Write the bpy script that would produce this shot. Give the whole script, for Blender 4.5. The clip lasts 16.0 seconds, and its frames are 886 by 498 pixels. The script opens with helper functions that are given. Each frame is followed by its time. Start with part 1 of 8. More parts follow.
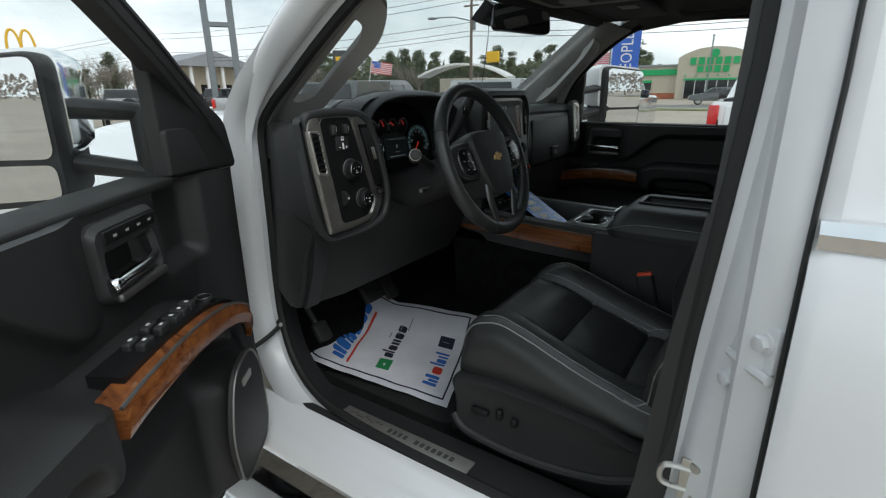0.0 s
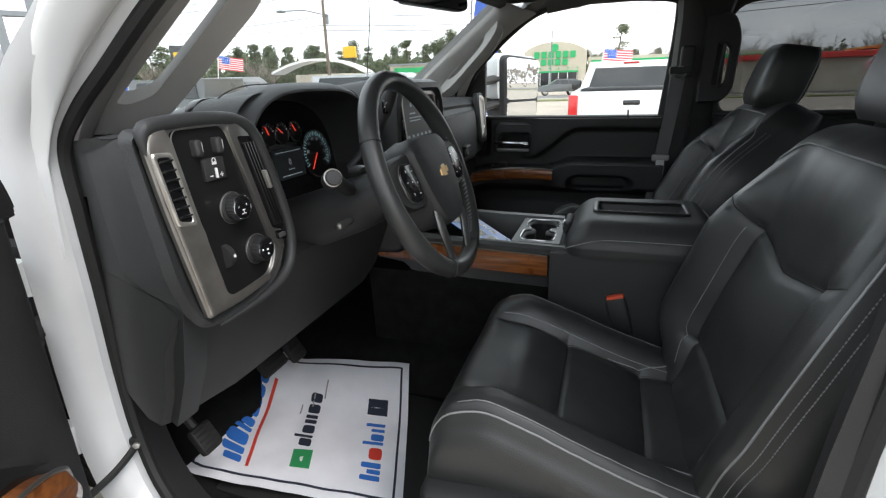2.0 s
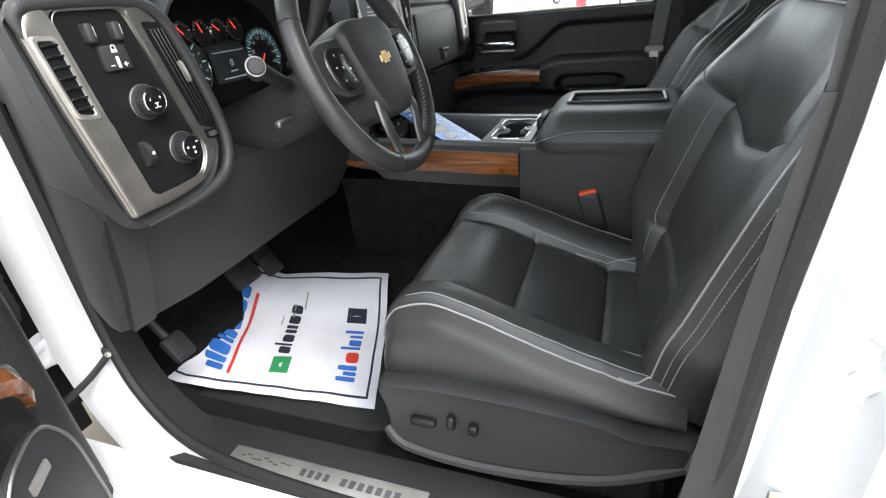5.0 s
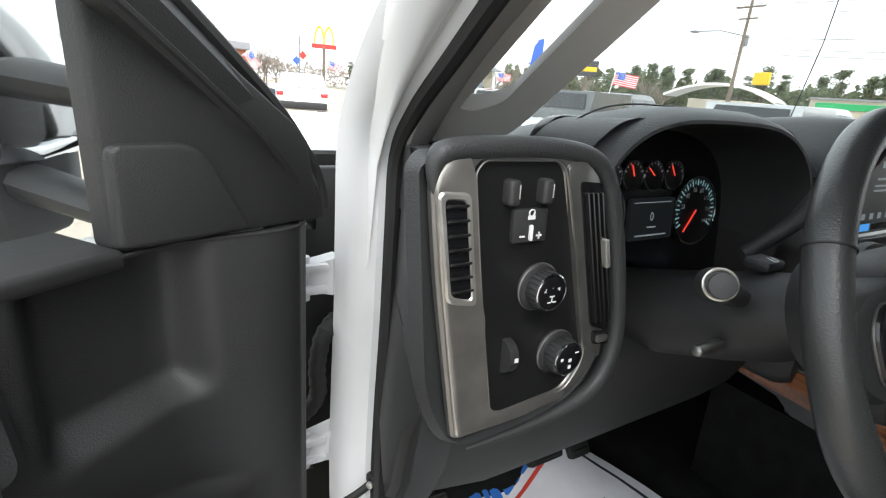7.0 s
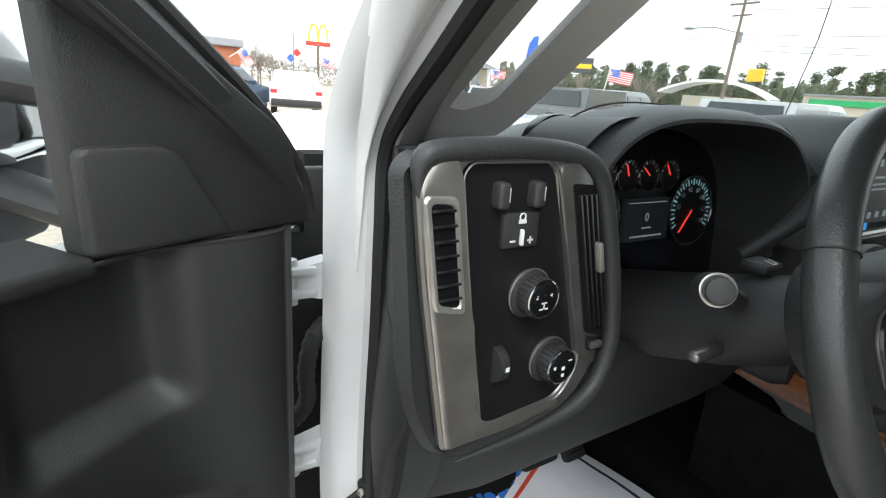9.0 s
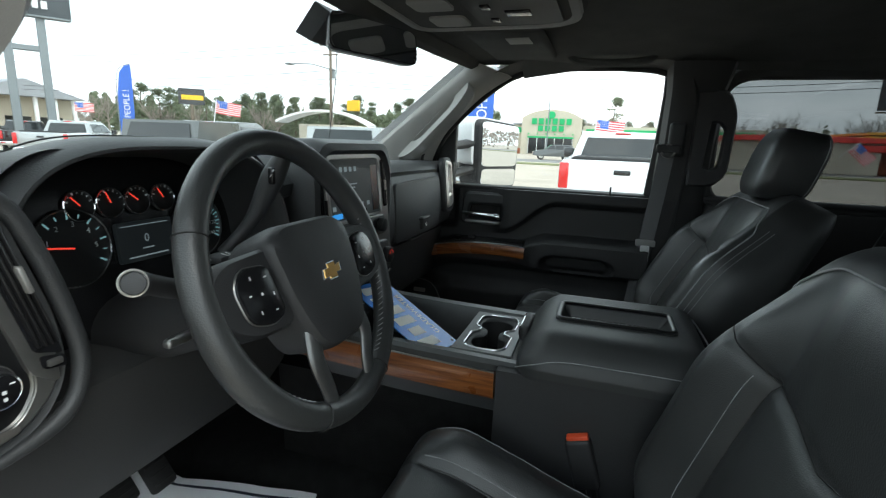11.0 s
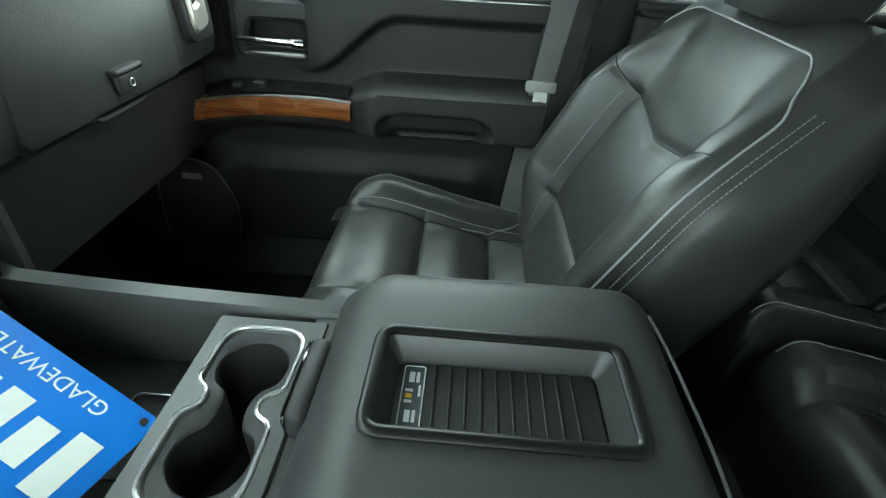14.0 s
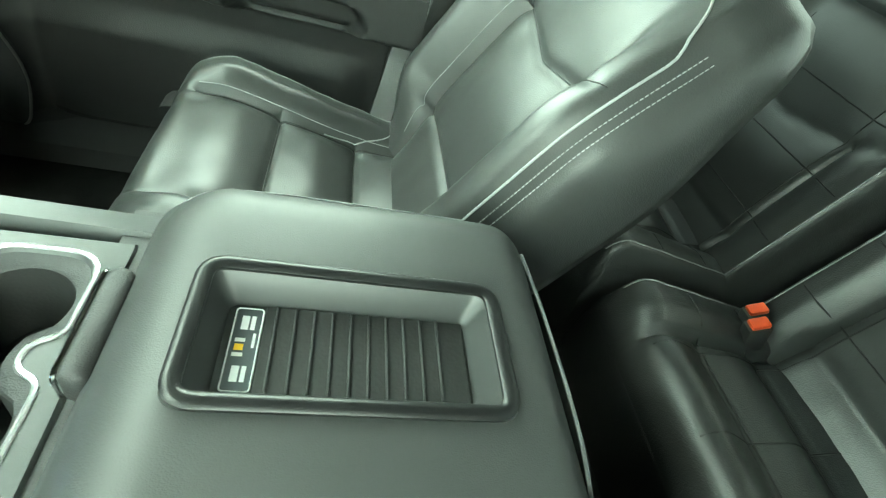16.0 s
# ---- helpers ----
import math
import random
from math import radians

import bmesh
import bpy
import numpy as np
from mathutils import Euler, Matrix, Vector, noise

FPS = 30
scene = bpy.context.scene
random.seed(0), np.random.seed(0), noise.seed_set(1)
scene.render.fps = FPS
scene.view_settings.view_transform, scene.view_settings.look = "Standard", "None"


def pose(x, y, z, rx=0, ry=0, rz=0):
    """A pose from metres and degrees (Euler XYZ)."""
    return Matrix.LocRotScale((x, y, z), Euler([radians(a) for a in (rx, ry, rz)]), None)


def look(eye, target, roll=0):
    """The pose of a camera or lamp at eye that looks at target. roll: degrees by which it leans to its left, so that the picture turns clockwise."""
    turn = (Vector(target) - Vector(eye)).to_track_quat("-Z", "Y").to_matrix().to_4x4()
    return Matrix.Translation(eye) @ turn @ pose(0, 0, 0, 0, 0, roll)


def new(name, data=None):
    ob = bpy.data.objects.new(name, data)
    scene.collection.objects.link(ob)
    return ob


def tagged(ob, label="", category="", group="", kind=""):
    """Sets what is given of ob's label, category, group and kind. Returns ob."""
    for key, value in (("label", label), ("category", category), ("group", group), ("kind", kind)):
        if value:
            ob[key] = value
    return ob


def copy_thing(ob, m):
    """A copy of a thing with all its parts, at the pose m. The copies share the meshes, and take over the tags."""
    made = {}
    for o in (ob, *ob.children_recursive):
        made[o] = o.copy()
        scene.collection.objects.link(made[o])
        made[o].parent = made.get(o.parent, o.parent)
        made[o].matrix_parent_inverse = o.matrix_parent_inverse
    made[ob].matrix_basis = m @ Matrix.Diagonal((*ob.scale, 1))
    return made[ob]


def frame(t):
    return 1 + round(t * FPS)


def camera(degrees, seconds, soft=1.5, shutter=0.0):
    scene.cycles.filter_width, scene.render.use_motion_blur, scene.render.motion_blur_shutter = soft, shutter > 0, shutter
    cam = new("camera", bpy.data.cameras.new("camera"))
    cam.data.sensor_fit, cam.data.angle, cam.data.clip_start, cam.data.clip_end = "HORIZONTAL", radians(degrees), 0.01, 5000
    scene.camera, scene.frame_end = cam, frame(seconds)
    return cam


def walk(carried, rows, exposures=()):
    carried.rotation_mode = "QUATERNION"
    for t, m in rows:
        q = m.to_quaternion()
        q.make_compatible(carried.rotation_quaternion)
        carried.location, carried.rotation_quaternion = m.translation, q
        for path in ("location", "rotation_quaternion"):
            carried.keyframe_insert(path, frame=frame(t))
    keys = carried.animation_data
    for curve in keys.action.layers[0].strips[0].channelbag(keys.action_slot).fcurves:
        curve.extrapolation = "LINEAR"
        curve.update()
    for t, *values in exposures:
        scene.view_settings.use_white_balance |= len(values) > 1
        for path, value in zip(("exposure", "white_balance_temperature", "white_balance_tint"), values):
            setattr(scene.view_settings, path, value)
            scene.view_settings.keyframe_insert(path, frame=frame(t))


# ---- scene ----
cam = camera(84.0, 16.0, 1.2, 0.06)
PATH = [
    (0, -1.6036, -0.6085, 1.5889, 72.259, 0.503, -56.173),
    (0.5, -1.4027, -0.4937, 1.6163, 72.105, -0.573, -46.586),
    (1, -1.3457, -0.3671, 1.6524, 74.155, 0.207, -48.539),
    (1.5, -1.3165, -0.2782, 1.6358, 74.280, 1.949, -61.798),
    (2, -1.3412, -0.3111, 1.5815, 71.508, 1.644, -71.650),
    (2.5, -1.4784, -0.3742, 1.5397, 67.139, 3.758, -73.819),
    (3, -1.5629, -0.3853, 1.4970, 61.902, 4.295, -76.430),
    (3.2, -1.5685, -0.3743, 1.4874, 60.745, 4.405, -77.295),
    (5.3, -1.2560, -0.4250, 1.5250, 64.600, 5.000, -67.600),
    (5.5, -1.2354, -0.4301, 1.5619, 66.222, 4.250, -63.537),
    (6, -1.1617, -0.3041, 1.5902, 71.986, 0.321, -50.545),
    (6.5, -1.0891, -0.1267, 1.5867, 72.506, -2.528, -38.589),
    (7, -1.0853, -0.1148, 1.5865, 72.212, -4.717, -30.456),
    (7.5, -1.0672, -0.0949, 1.5487, 72.169, -4.037, -29.558),
    (8, -1.0266, -0.0599, 1.5796, 72.501, -4.008, -29.008),
    (8.2, -1.0223, -0.0602, 1.5795, 72.281, -4.389, -28.984),
    (10.5, -1.1937, -0.3025, 1.6110, 75.027, -3.931, -55.123),
    (11, -1.0300, -0.3511, 1.6004, 77.740, -2.096, -71.644),
    (11.5, -0.7973, -0.3205, 1.5836, 76.893, 6.916, -74.444),
    (12, -0.6967, -0.2452, 1.5342, 78.710, 4.600, -77.778),
    (12.5, -0.5426, -0.3150, 1.5013, 82.546, -3.692, -87.317),
    (13, -0.4645, -0.3514, 1.5041, 74.475, -1.287, -93.057),
    (13.5, -0.3818, -0.2916, 1.5588, 65.393, 0.667, -89.737),
    (14, -0.2873, -0.3505, 1.5909, 55.193, -2.619, -86.072),
    (14.5, -0.2570, -0.2908, 1.5316, 44.658, -13.483, -89.061),
    (15, -0.2267, -0.2250, 1.5760, 39.458, -13.715, -91.423),
    (15.5, -0.2128, -0.2399, 1.5909, 40.294, -15.112, -93.455),
    (16, -0.2137, -0.3573, 1.5533, 46.198, -15.608, -95.658),
]
EXPOSURES = [(0.0, 0.1, 6250, 8), (0.5, 0.4, 6250, 8), (1.0, 0.8, 6350, 10), (1.6, 1.0, 6400, 11), (2.0, 1.3, 6450, 13), (2.5, 1.3, 6450, 13), (3.0, 0.75, 6500, 14), (4.0, 1.4, 6450, 13), (5.5, 2.5, 6450, 13), (6.0, 1.8, 6450, 12), (6.6, 1.52, 6450, 11), (8.0, 1.5, 6450, 11), (11.0, 1.35, 6150, 4), (12.5, 1.72, 6150, 3), (13.2, 2.2, 6130, -2), (14.0, 3.35, 6250, -9), (14.6, 4.62, 6350, -18), (16.0, 4.9, 6950, -23)]
walk(cam, [(t, pose(x, y, z, rx, ry, rz)) for t, x, y, z, rx, ry, rz in PATH], EXPOSURES)

# ---- sky and sun: a bright overcast day ----
world = bpy.data.worlds.new("overcast_sky")
scene.world = world
world.use_nodes = True
wn, wl = world.node_tree.nodes, world.node_tree.links
wn.clear()
w_out = wn.new("ShaderNodeOutputWorld")
w_bg = wn.new("ShaderNodeBackground")
w_sky = wn.new("ShaderNodeTexSky")
w_sky.sky_type = 'NISHITA'
w_sky.sun_disc = False
w_sky.sun_elevation = radians(48)
w_sky.sun_rotation = radians(150)
w_sky.air_density, w_sky.dust_density, w_sky.ozone_density = 1.6, 4.0, 1.0
w_co = wn.new("ShaderNodeTexCoord")
w_map = wn.new("ShaderNodeMapping")
w_map.inputs["Scale"].default_value = (1.0, 1.0, 3.2)
w_noise = wn.new("ShaderNodeTexNoise")
w_noise.inputs["Scale"].default_value = 2.3
w_noise.inputs["Detail"].default_value = 7
w_noise.inputs["Roughness"].default_value = 0.55
w_ramp = wn.new("ShaderNodeValToRGB")
w_ramp.color_ramp.elements[0].position, w_ramp.color_ramp.elements[0].color = 0.34, (5.4, 6.3, 6.6, 1)
w_ramp.color_ramp.elements[1].position, w_ramp.color_ramp.elements[1].color = 0.62, (10.0, 10.3, 10.4, 1)
w_mix = wn.new("ShaderNodeMix")
w_mix.data_type = 'RGBA'
w_mix.inputs[0].default_value = 0.88
wl.new(w_co.outputs["Generated"], w_map.inputs["Vector"])
wl.new(w_map.outputs["Vector"], w_noise.inputs["Vector"])
wl.new(w_noise.outputs["Fac"], w_ramp.inputs["Fac"])
wl.new(w_sky.outputs["Color"], w_mix.inputs[6])
wl.new(w_ramp.outputs["Color"], w_mix.inputs[7])
wl.new(w_mix.outputs[2], w_bg.inputs["Color"])
w_bg.inputs["Strength"].default_value = 0.12
wl.new(w_bg.outputs["Background"], w_out.inputs["Surface"])

sun = new("sun", bpy.data.lights.new("sun", 'SUN'))
sun.data.energy, sun.data.angle, sun.data.color = 0.9, radians(25), (1.0, 0.97, 0.92)
sun.matrix_world = look((-3, -6, 8), (0, 0, 0))
# ---- materials ----
def material(name, color, rough=0.6, metal=0.0, vary=0.15, scale=6.0, bump=0.0, bump_scale=400.0, coat=0.0, spec=0.5, rough_vary=0.08, fleck=None):
    m = bpy.data.materials.new(name)
    m.use_nodes = True
    n, l = m.node_tree.nodes, m.node_tree.links
    b = n["Principled BSDF"]
    b.inputs["Metallic"].default_value = metal
    b.inputs["Coat Weight"].default_value = coat
    b.inputs["Coat Roughness"].default_value = 0.05
    b.inputs["Specular IOR Level"].default_value = spec
    co = n.new("ShaderNodeTexCoord")
    big = n.new("ShaderNodeTexNoise")
    big.inputs["Scale"].default_value = scale
    big.inputs["Detail"].default_value = 5
    l.new(co.outputs["Object"], big.inputs["Vector"])
    ramp = n.new("ShaderNodeValToRGB")
    c = Vector(color)
    ramp.color_ramp.elements[0].position, ramp.color_ramp.elements[1].position = 0.3, 0.7
    ramp.color_ramp.elements[0].color = (*(c * (1 - vary)), 1)
    ramp.color_ramp.elements[1].color = (*(min(1, v * (1 + vary)) for v in c), 1)
    l.new(big.outputs["Fac"], ramp.inputs["Fac"])
    last = ramp.outputs["Color"]
    if fleck:
        fine = n.new("ShaderNodeTexNoise")
        fine.inputs["Scale"].default_value = bump_scale * 0.5
        fine.inputs["Detail"].default_value = 2
        l.new(co.outputs["Object"], fine.inputs["Vector"])
        fr = n.new("ShaderNodeValToRGB")
        fr.color_ramp.elements[0].position, fr.color_ramp.elements[1].position = 0.5, 0.68
        l.new(fine.outputs["Fac"], fr.inputs["Fac"])
        mx = n.new("ShaderNodeMix")
        mx.data_type = 'RGBA'
        l.new(fr.outputs["Color"], mx.inputs[0])
        l.new(last, mx.inputs[6])
        mx.inputs[7].default_value = (*fleck, 1)
        last = mx.outputs[2]
    l.new(last, b.inputs["Base Color"])
    rr = n.new("ShaderNodeMapRange")
    rr.inputs["To Min"].default_value, rr.inputs["To Max"].default_value = max(0.0, rough - rough_vary), min(1.0, rough + rough_vary)
    l.new(big.outputs["Fac"], rr.inputs["Value"])
    l.new(rr.outputs["Result"], b.inputs["Roughness"])
    if bump:
        grain = n.new("ShaderNodeTexVoronoi")
        grain.inputs["Scale"].default_value = bump_scale
        l.new(co.outputs["Object"], grain.inputs["Vector"])
        bp = n.new("ShaderNodeBump")
        bp.inputs["Strength"].default_value = bump
        bp.inputs["Distance"].default_value = 0.001
        l.new(grain.outputs["Distance"], bp.inputs["Height"])
        l.new(bp.outputs["Normal"], b.inputs["Normal"])
    return m


def glass(name, tint):
    """A thin pane: clear or tinted, glossier at grazing angles."""
    m = bpy.data.materials.new(name)
    m.use_nodes = True
    n, l = m.node_tree.nodes, m.node_tree.links
    n.clear()
    out = n.new("ShaderNodeOutputMaterial")
    tr, gl, mix, lw = n.new("ShaderNodeBsdfTransparent"), n.new("ShaderNodeBsdfGlossy"), n.new("ShaderNodeMixShader"), n.new("ShaderNodeLayerWeight")
    tr.inputs["Color"].default_value = (*tint, 1)
    gl.inputs["Roughness"].default_value = 0.0
    lw.inputs["Blend"].default_value = 0.5
    pw, mr = n.new("ShaderNodeMath"), n.new("ShaderNodeMapRange")
    pw.operation = 'POWER'
    pw.inputs[1].default_value = 4.0
    mr.inputs["To Min"].default_value, mr.inputs["To Max"].default_value = 0.02, 0.45
    l.new(lw.outputs["Facing"], pw.inputs[0])
    l.new(pw.outputs["Value"], mr.inputs["Value"])
    l.new(mr.outputs["Result"], mix.inputs["Fac"])
    l.new(tr.outputs["BSDF"], mix.inputs[1])
    l.new(gl.outputs["BSDF"], mix.inputs[2])
    l.new(mix.outputs["Shader"], out.inputs["Surface"])
    return m


def glow(name, color, strength):
    m = bpy.data.materials.new(name)
    m.use_nodes = True
    b = m.node_tree.nodes["Principled BSDF"]
    b.inputs["Base Color"].default_value = (*color, 1)
    b.inputs["Emission Color"].default_value = (*color, 1)
    b.inputs["Emission Strength"].default_value = strength
    return m


def leafy(m, share):
    """Lets part of the daylight pass through thin leaves and twigs."""
    n, l = m.node_tree.nodes, m.node_tree.links
    out, b = n["Material Output"], n["Principled BSDF"]
    tl, mix = n.new("ShaderNodeBsdfTranslucent"), n.new("ShaderNodeMixShader")
    if b.inputs["Base Color"].is_linked:
        l.new(b.inputs["Base Color"].links[0].from_socket, tl.inputs["Color"])
    else:
        tl.inputs["Color"].default_value = b.inputs["Base Color"].default_value
    mix.inputs["Fac"].default_value = share
    l.new(b.outputs["BSDF"], mix.inputs[1])
    l.new(tl.outputs["BSDF"], mix.inputs[2])
    l.new(mix.outputs["Shader"], out.inputs["Surface"])
    return m


def wood_material(name, dark, light):
    m = material(name, light, rough=0.28, coat=0.6, vary=0.1)
    n, l = m.node_tree.nodes, m.node_tree.links
    co = n.new("ShaderNodeTexCoord")
    mp = n.new("ShaderNodeMapping")
    mp.inputs["Scale"].default_value = (14.0, 2.2, 34.0)
    ns = n.new("ShaderNodeTexNoise")
    ns.inputs["Scale"].default_value, ns.inputs["Detail"].default_value, ns.inputs["Distortion"].default_value = 2.4, 9, 1.6
    rp = n.new("ShaderNodeValToRGB")
    rp.color_ramp.elements[0].position, rp.color_ramp.elements[0].color = 0.32, (*dark, 1)
    rp.color_ramp.elements[1].position, rp.color_ramp.elements[1].color = 0.66, (*light, 1)
    l.new(co.outputs["Object"], mp.inputs["Vector"])
    l.new(mp.outputs["Vector"], ns.inputs["Vector"])
    l.new(ns.outputs["Fac"], rp.inputs["Fac"])
    l.new(rp.outputs["Color"], n["Principled BSDF"].inputs["Base Color"])
    return m


M = {
    "leather": material("black_leather", (0.031, 0.032, 0.032), rough=0.37, bump=0.22, bump_scale=520, vary=0.12, scale=9, rough_vary=0.07),
    "plastic": material("black_grained_plastic", (0.023, 0.023, 0.024), rough=0.55, bump=0.3, bump_scale=700, vary=0.15, scale=5),
    "dash": material("dark_dash_vinyl", (0.030, 0.031, 0.032), rough=0.52, bump=0.3, bump_scale=480, vary=0.12, scale=4),
    "lid_vinyl": material("smooth_lid_vinyl", (0.030, 0.031, 0.031), rough=0.5, bump=0.12, bump_scale=900, vary=0.10, scale=6, rough_vary=0.05),
    "soft": material("charcoal_trim", (0.030, 0.030, 0.030), rough=0.6, bump=0.25, bump_scale=600, vary=0.12, scale=4),
    "door_trim": material("black_door_trim", (0.019, 0.019, 0.0195), rough=0.55, bump=0.3, bump_scale=600, vary=0.14, scale=4),
    "gloss": material("piano_black", (0.008, 0.008, 0.009), rough=0.22, vary=0.1),
    "satin": material("satin_black_panel", (0.010, 0.010, 0.0105), rough=0.32, spec=0.35, bump=0.12, bump_scale=900),
    "console": material("satin_grey_console_plastic", (0.060, 0.062, 0.062), rough=0.36, metal=0.3, vary=0.1, scale=20, bump=0.08, bump_scale=900),
    "tray": material("smooth_dark_plastic", (0.030, 0.031, 0.031), rough=0.40, vary=0.08, spec=0.5),
    "spoke": material("dark_spoke_metal", (0.13, 0.13, 0.128), rough=0.38, metal=0.75, vary=0.1, scale=30),
    "strip": material("brushed_nickel_strip", (0.38, 0.36, 0.33), rough=0.38, metal=0.85, vary=0.14, scale=30, bump=0.06, bump_scale=1200),
    "plated": material("plated_steel_tongue", (0.72, 0.72, 0.72), rough=0.3, metal=0.35, vary=0.06),
    "silver": material("brushed_silver_trim", (0.66, 0.64, 0.60), rough=0.34, metal=0.85, vary=0.1, scale=30, bump=0.06, bump_scale=1200),
    "smoke": material("smoked_metal_trim", (0.24, 0.235, 0.225), rough=0.33, metal=0.8, vary=0.1, scale=30),
    "chrome": material("chrome", (0.82, 0.83, 0.84), rough=0.08, metal=1.0, vary=0.03),
    "wood": wood_material("burl_wood_trim", (0.10, 0.028, 0.008), (0.30, 0.105, 0.03)),
    "white": material("white_paint", (0.78, 0.79, 0.80), rough=0.25, coat=0.7, vary=0.02, scale=2),
    # jamb: the body white, toned down for the shade in the door openings
    "jamb": material("shaded_white_jamb_paint", (0.62, 0.63, 0.64), rough=0.38, coat=0.3, vary=0.05, scale=7),
    "rubber": material("black_rubber", (0.012, 0.012, 0.012), rough=0.7, vary=0.2, scale=20, bump=0.1, bump_scale=300),
    "carpet": material("black_carpet", (0.012, 0.012, 0.012), rough=0.95, bump=0.8, bump_scale=420, vary=0.3, scale=25, spec=0.1),
    "liner": material("dark_headliner", (0.085, 0.087, 0.084), rough=0.95, bump=0.4, bump_scale=600, vary=0.1, scale=12, spec=0.1),
    "pillar": material("grey_pillar_trim", (0.30, 0.292, 0.278), rough=0.75, bump=0.2, bump_scale=650, vary=0.06, scale=8),
    "paper": material("white_paper_mat", (0.80, 0.80, 0.84), rough=0.85, vary=0.05, scale=14, bump=0.25, bump_scale=60, fleck=None),
    "navy": material("navy_print", (0.02, 0.025, 0.045), rough=0.8, vary=0.1),
    "blue": material("blue_print", (0.03, 0.16, 0.55), rough=0.7, vary=0.08),
    "plate": material("blue_plate", (0.015, 0.17, 0.62), rough=0.35, vary=0.08, scale=12, coat=0.3),
    "red": material("red_print", (0.62, 0.05, 0.03), rough=0.6, vary=0.08),
    "orange": material("orange_red_buckle", (0.75, 0.09, 0.03), rough=0.4, vary=0.06),
    "green": material("green_print", (0.03, 0.30, 0.10), rough=0.7, vary=0.1),
    "letter": material("pale_lettering", (0.72, 0.74, 0.70), rough=0.6, vary=0.05),
    "mark": material("white_marking", (0.70, 0.70, 0.70), rough=0.6, vary=0.03),
    "thread": material("grey_thread", (0.24, 0.245, 0.245), rough=0.6, vary=0.1),
    "piping": material("pale_grey_piping", (0.27, 0.275, 0.275), rough=0.5, vary=0.08),
    "belt": material("grey_belt_webbing", (0.12, 0.12, 0.122), rough=0.75, bump=0.5, bump_scale=500, vary=0.1),
    "bright": material("nickel_plate", (0.74, 0.75, 0.76), rough=0.22, metal=0.72, vary=0.06, scale=60),
    "gold": material("gold_emblem", (0.55, 0.33, 0.10), rough=0.3, metal=0.7, vary=0.1, scale=60),
    "needle": glow("red_needle", (0.75, 0.05, 0.03), 0.32),
    "dial": material("dial_white", (0.45, 0.47, 0.48), rough=0.5),
    "teal": glow("teal_dial_marks", (0.20, 0.36, 0.38), 0.22),
    "screen": glow("dark_screen", (0.008, 0.010, 0.011), 0.2),
    "icon": glow("screen_icon", (0.16, 0.19, 0.20), 0.3),
    "screen_blue": glow("screen_blue", (0.03, 0.20, 0.50), 0.5),
    "mirror": material("mirror_glass", (0.80, 0.82, 0.83), rough=0.0, metal=1.0, vary=0.0, rough_vary=0.0),
    "glass": glass("clear_glass", (0.97, 0.985, 0.98)),
    "tint": glass("tinted_glass", (0.33, 0.34, 0.345)),
    "black_glass": material("dark_car_glass", (0.012, 0.014, 0.015), rough=0.05, vary=0.1, coat=0.5),
    "warning": material("yellow_label", (0.75, 0.55, 0.03), rough=0.5),
    "steel": material("zinc_steel", (0.55, 0.55, 0.52), rough=0.3, metal=0.9, vary=0.1, scale=40),
    "lamp_red": material("red_tail_lamp", (0.55, 0.02, 0.02), rough=0.15, coat=0.6, vary=0.1),
    "concrete": material("tan_lot_paving", (0.36, 0.31, 0.25), rough=0.9, vary=0.18, scale=0.35, bump=0.5, bump_scale=40, fleck=(0.26, 0.23, 0.20)),
    "asphalt": material("road_asphalt", (0.16, 0.155, 0.15), rough=0.9, vary=0.15, scale=0.3, bump=0.5, bump_scale=60),
    "grass": material("winter_grass", (0.14, 0.15, 0.06), rough=1.0, vary=0.35, scale=0.6, bump=0.8, bump_scale=30),
    "pine": leafy(material("pine_needles", (0.160, 0.185, 0.115), rough=0.9, vary=0.4, scale=0.8, spec=0.1), 0.5),
    "twig": leafy(material("bare_twigs", (0.34, 0.30, 0.26), rough=0.95, vary=0.3, scale=1.5, spec=0.1), 0.4),
    "bark": material("bark", (0.10, 0.075, 0.055), rough=0.95, vary=0.3, scale=4, bump=0.6, bump_scale=30),
    "brick": material("red_brick", (0.36, 0.13, 0.07), rough=0.9, vary=0.2, scale=3),
    "stucco": material("beige_stucco", (0.50, 0.45, 0.36), rough=0.9, vary=0.06, scale=0.6),
    "fascia_green": material("green_fascia", (0.02, 0.36, 0.12), rough=0.5, vary=0.06, scale=0.5),
    "roof_grey": material("grey_roof", (0.26, 0.27, 0.29), rough=0.8, vary=0.1, scale=1),
    "pole": material("weathered_pole", (0.16, 0.13, 0.10), rough=0.95, vary=0.2, scale=3),
    "sign_dark": material("charcoal_sign", (0.05, 0.058, 0.065), rough=0.45, vary=0.05),
    "sign_post": material("grey_sign_post", (0.18, 0.20, 0.21), rough=0.5, vary=0.05),
    "yellow": material("yellow_sign", (0.85, 0.50, 0.02), rough=0.5, vary=0.05),
    "red_sign": material("red_sign", (0.70, 0.04, 0.03), rough=0.5, vary=0.06),
    "flag_blue": material("blue_banner", (0.05, 0.13, 0.50), rough=0.8, vary=0.08),
    "flag_red": material("red_banner", (0.62, 0.04, 0.05), rough=0.8, vary=0.08),
    "paint_dark": material("dark_green_paint", (0.03, 0.045, 0.045), rough=0.2, coat=0.8, vary=0.05),
    "paint_grey": material("grey_paint", (0.10, 0.105, 0.105), rough=0.2, coat=0.8, metal=0.3, vary=0.05),
    "paint_black": material("black_paint", (0.012, 0.012, 0.013), rough=0.2, coat=0.8, vary=0.05),
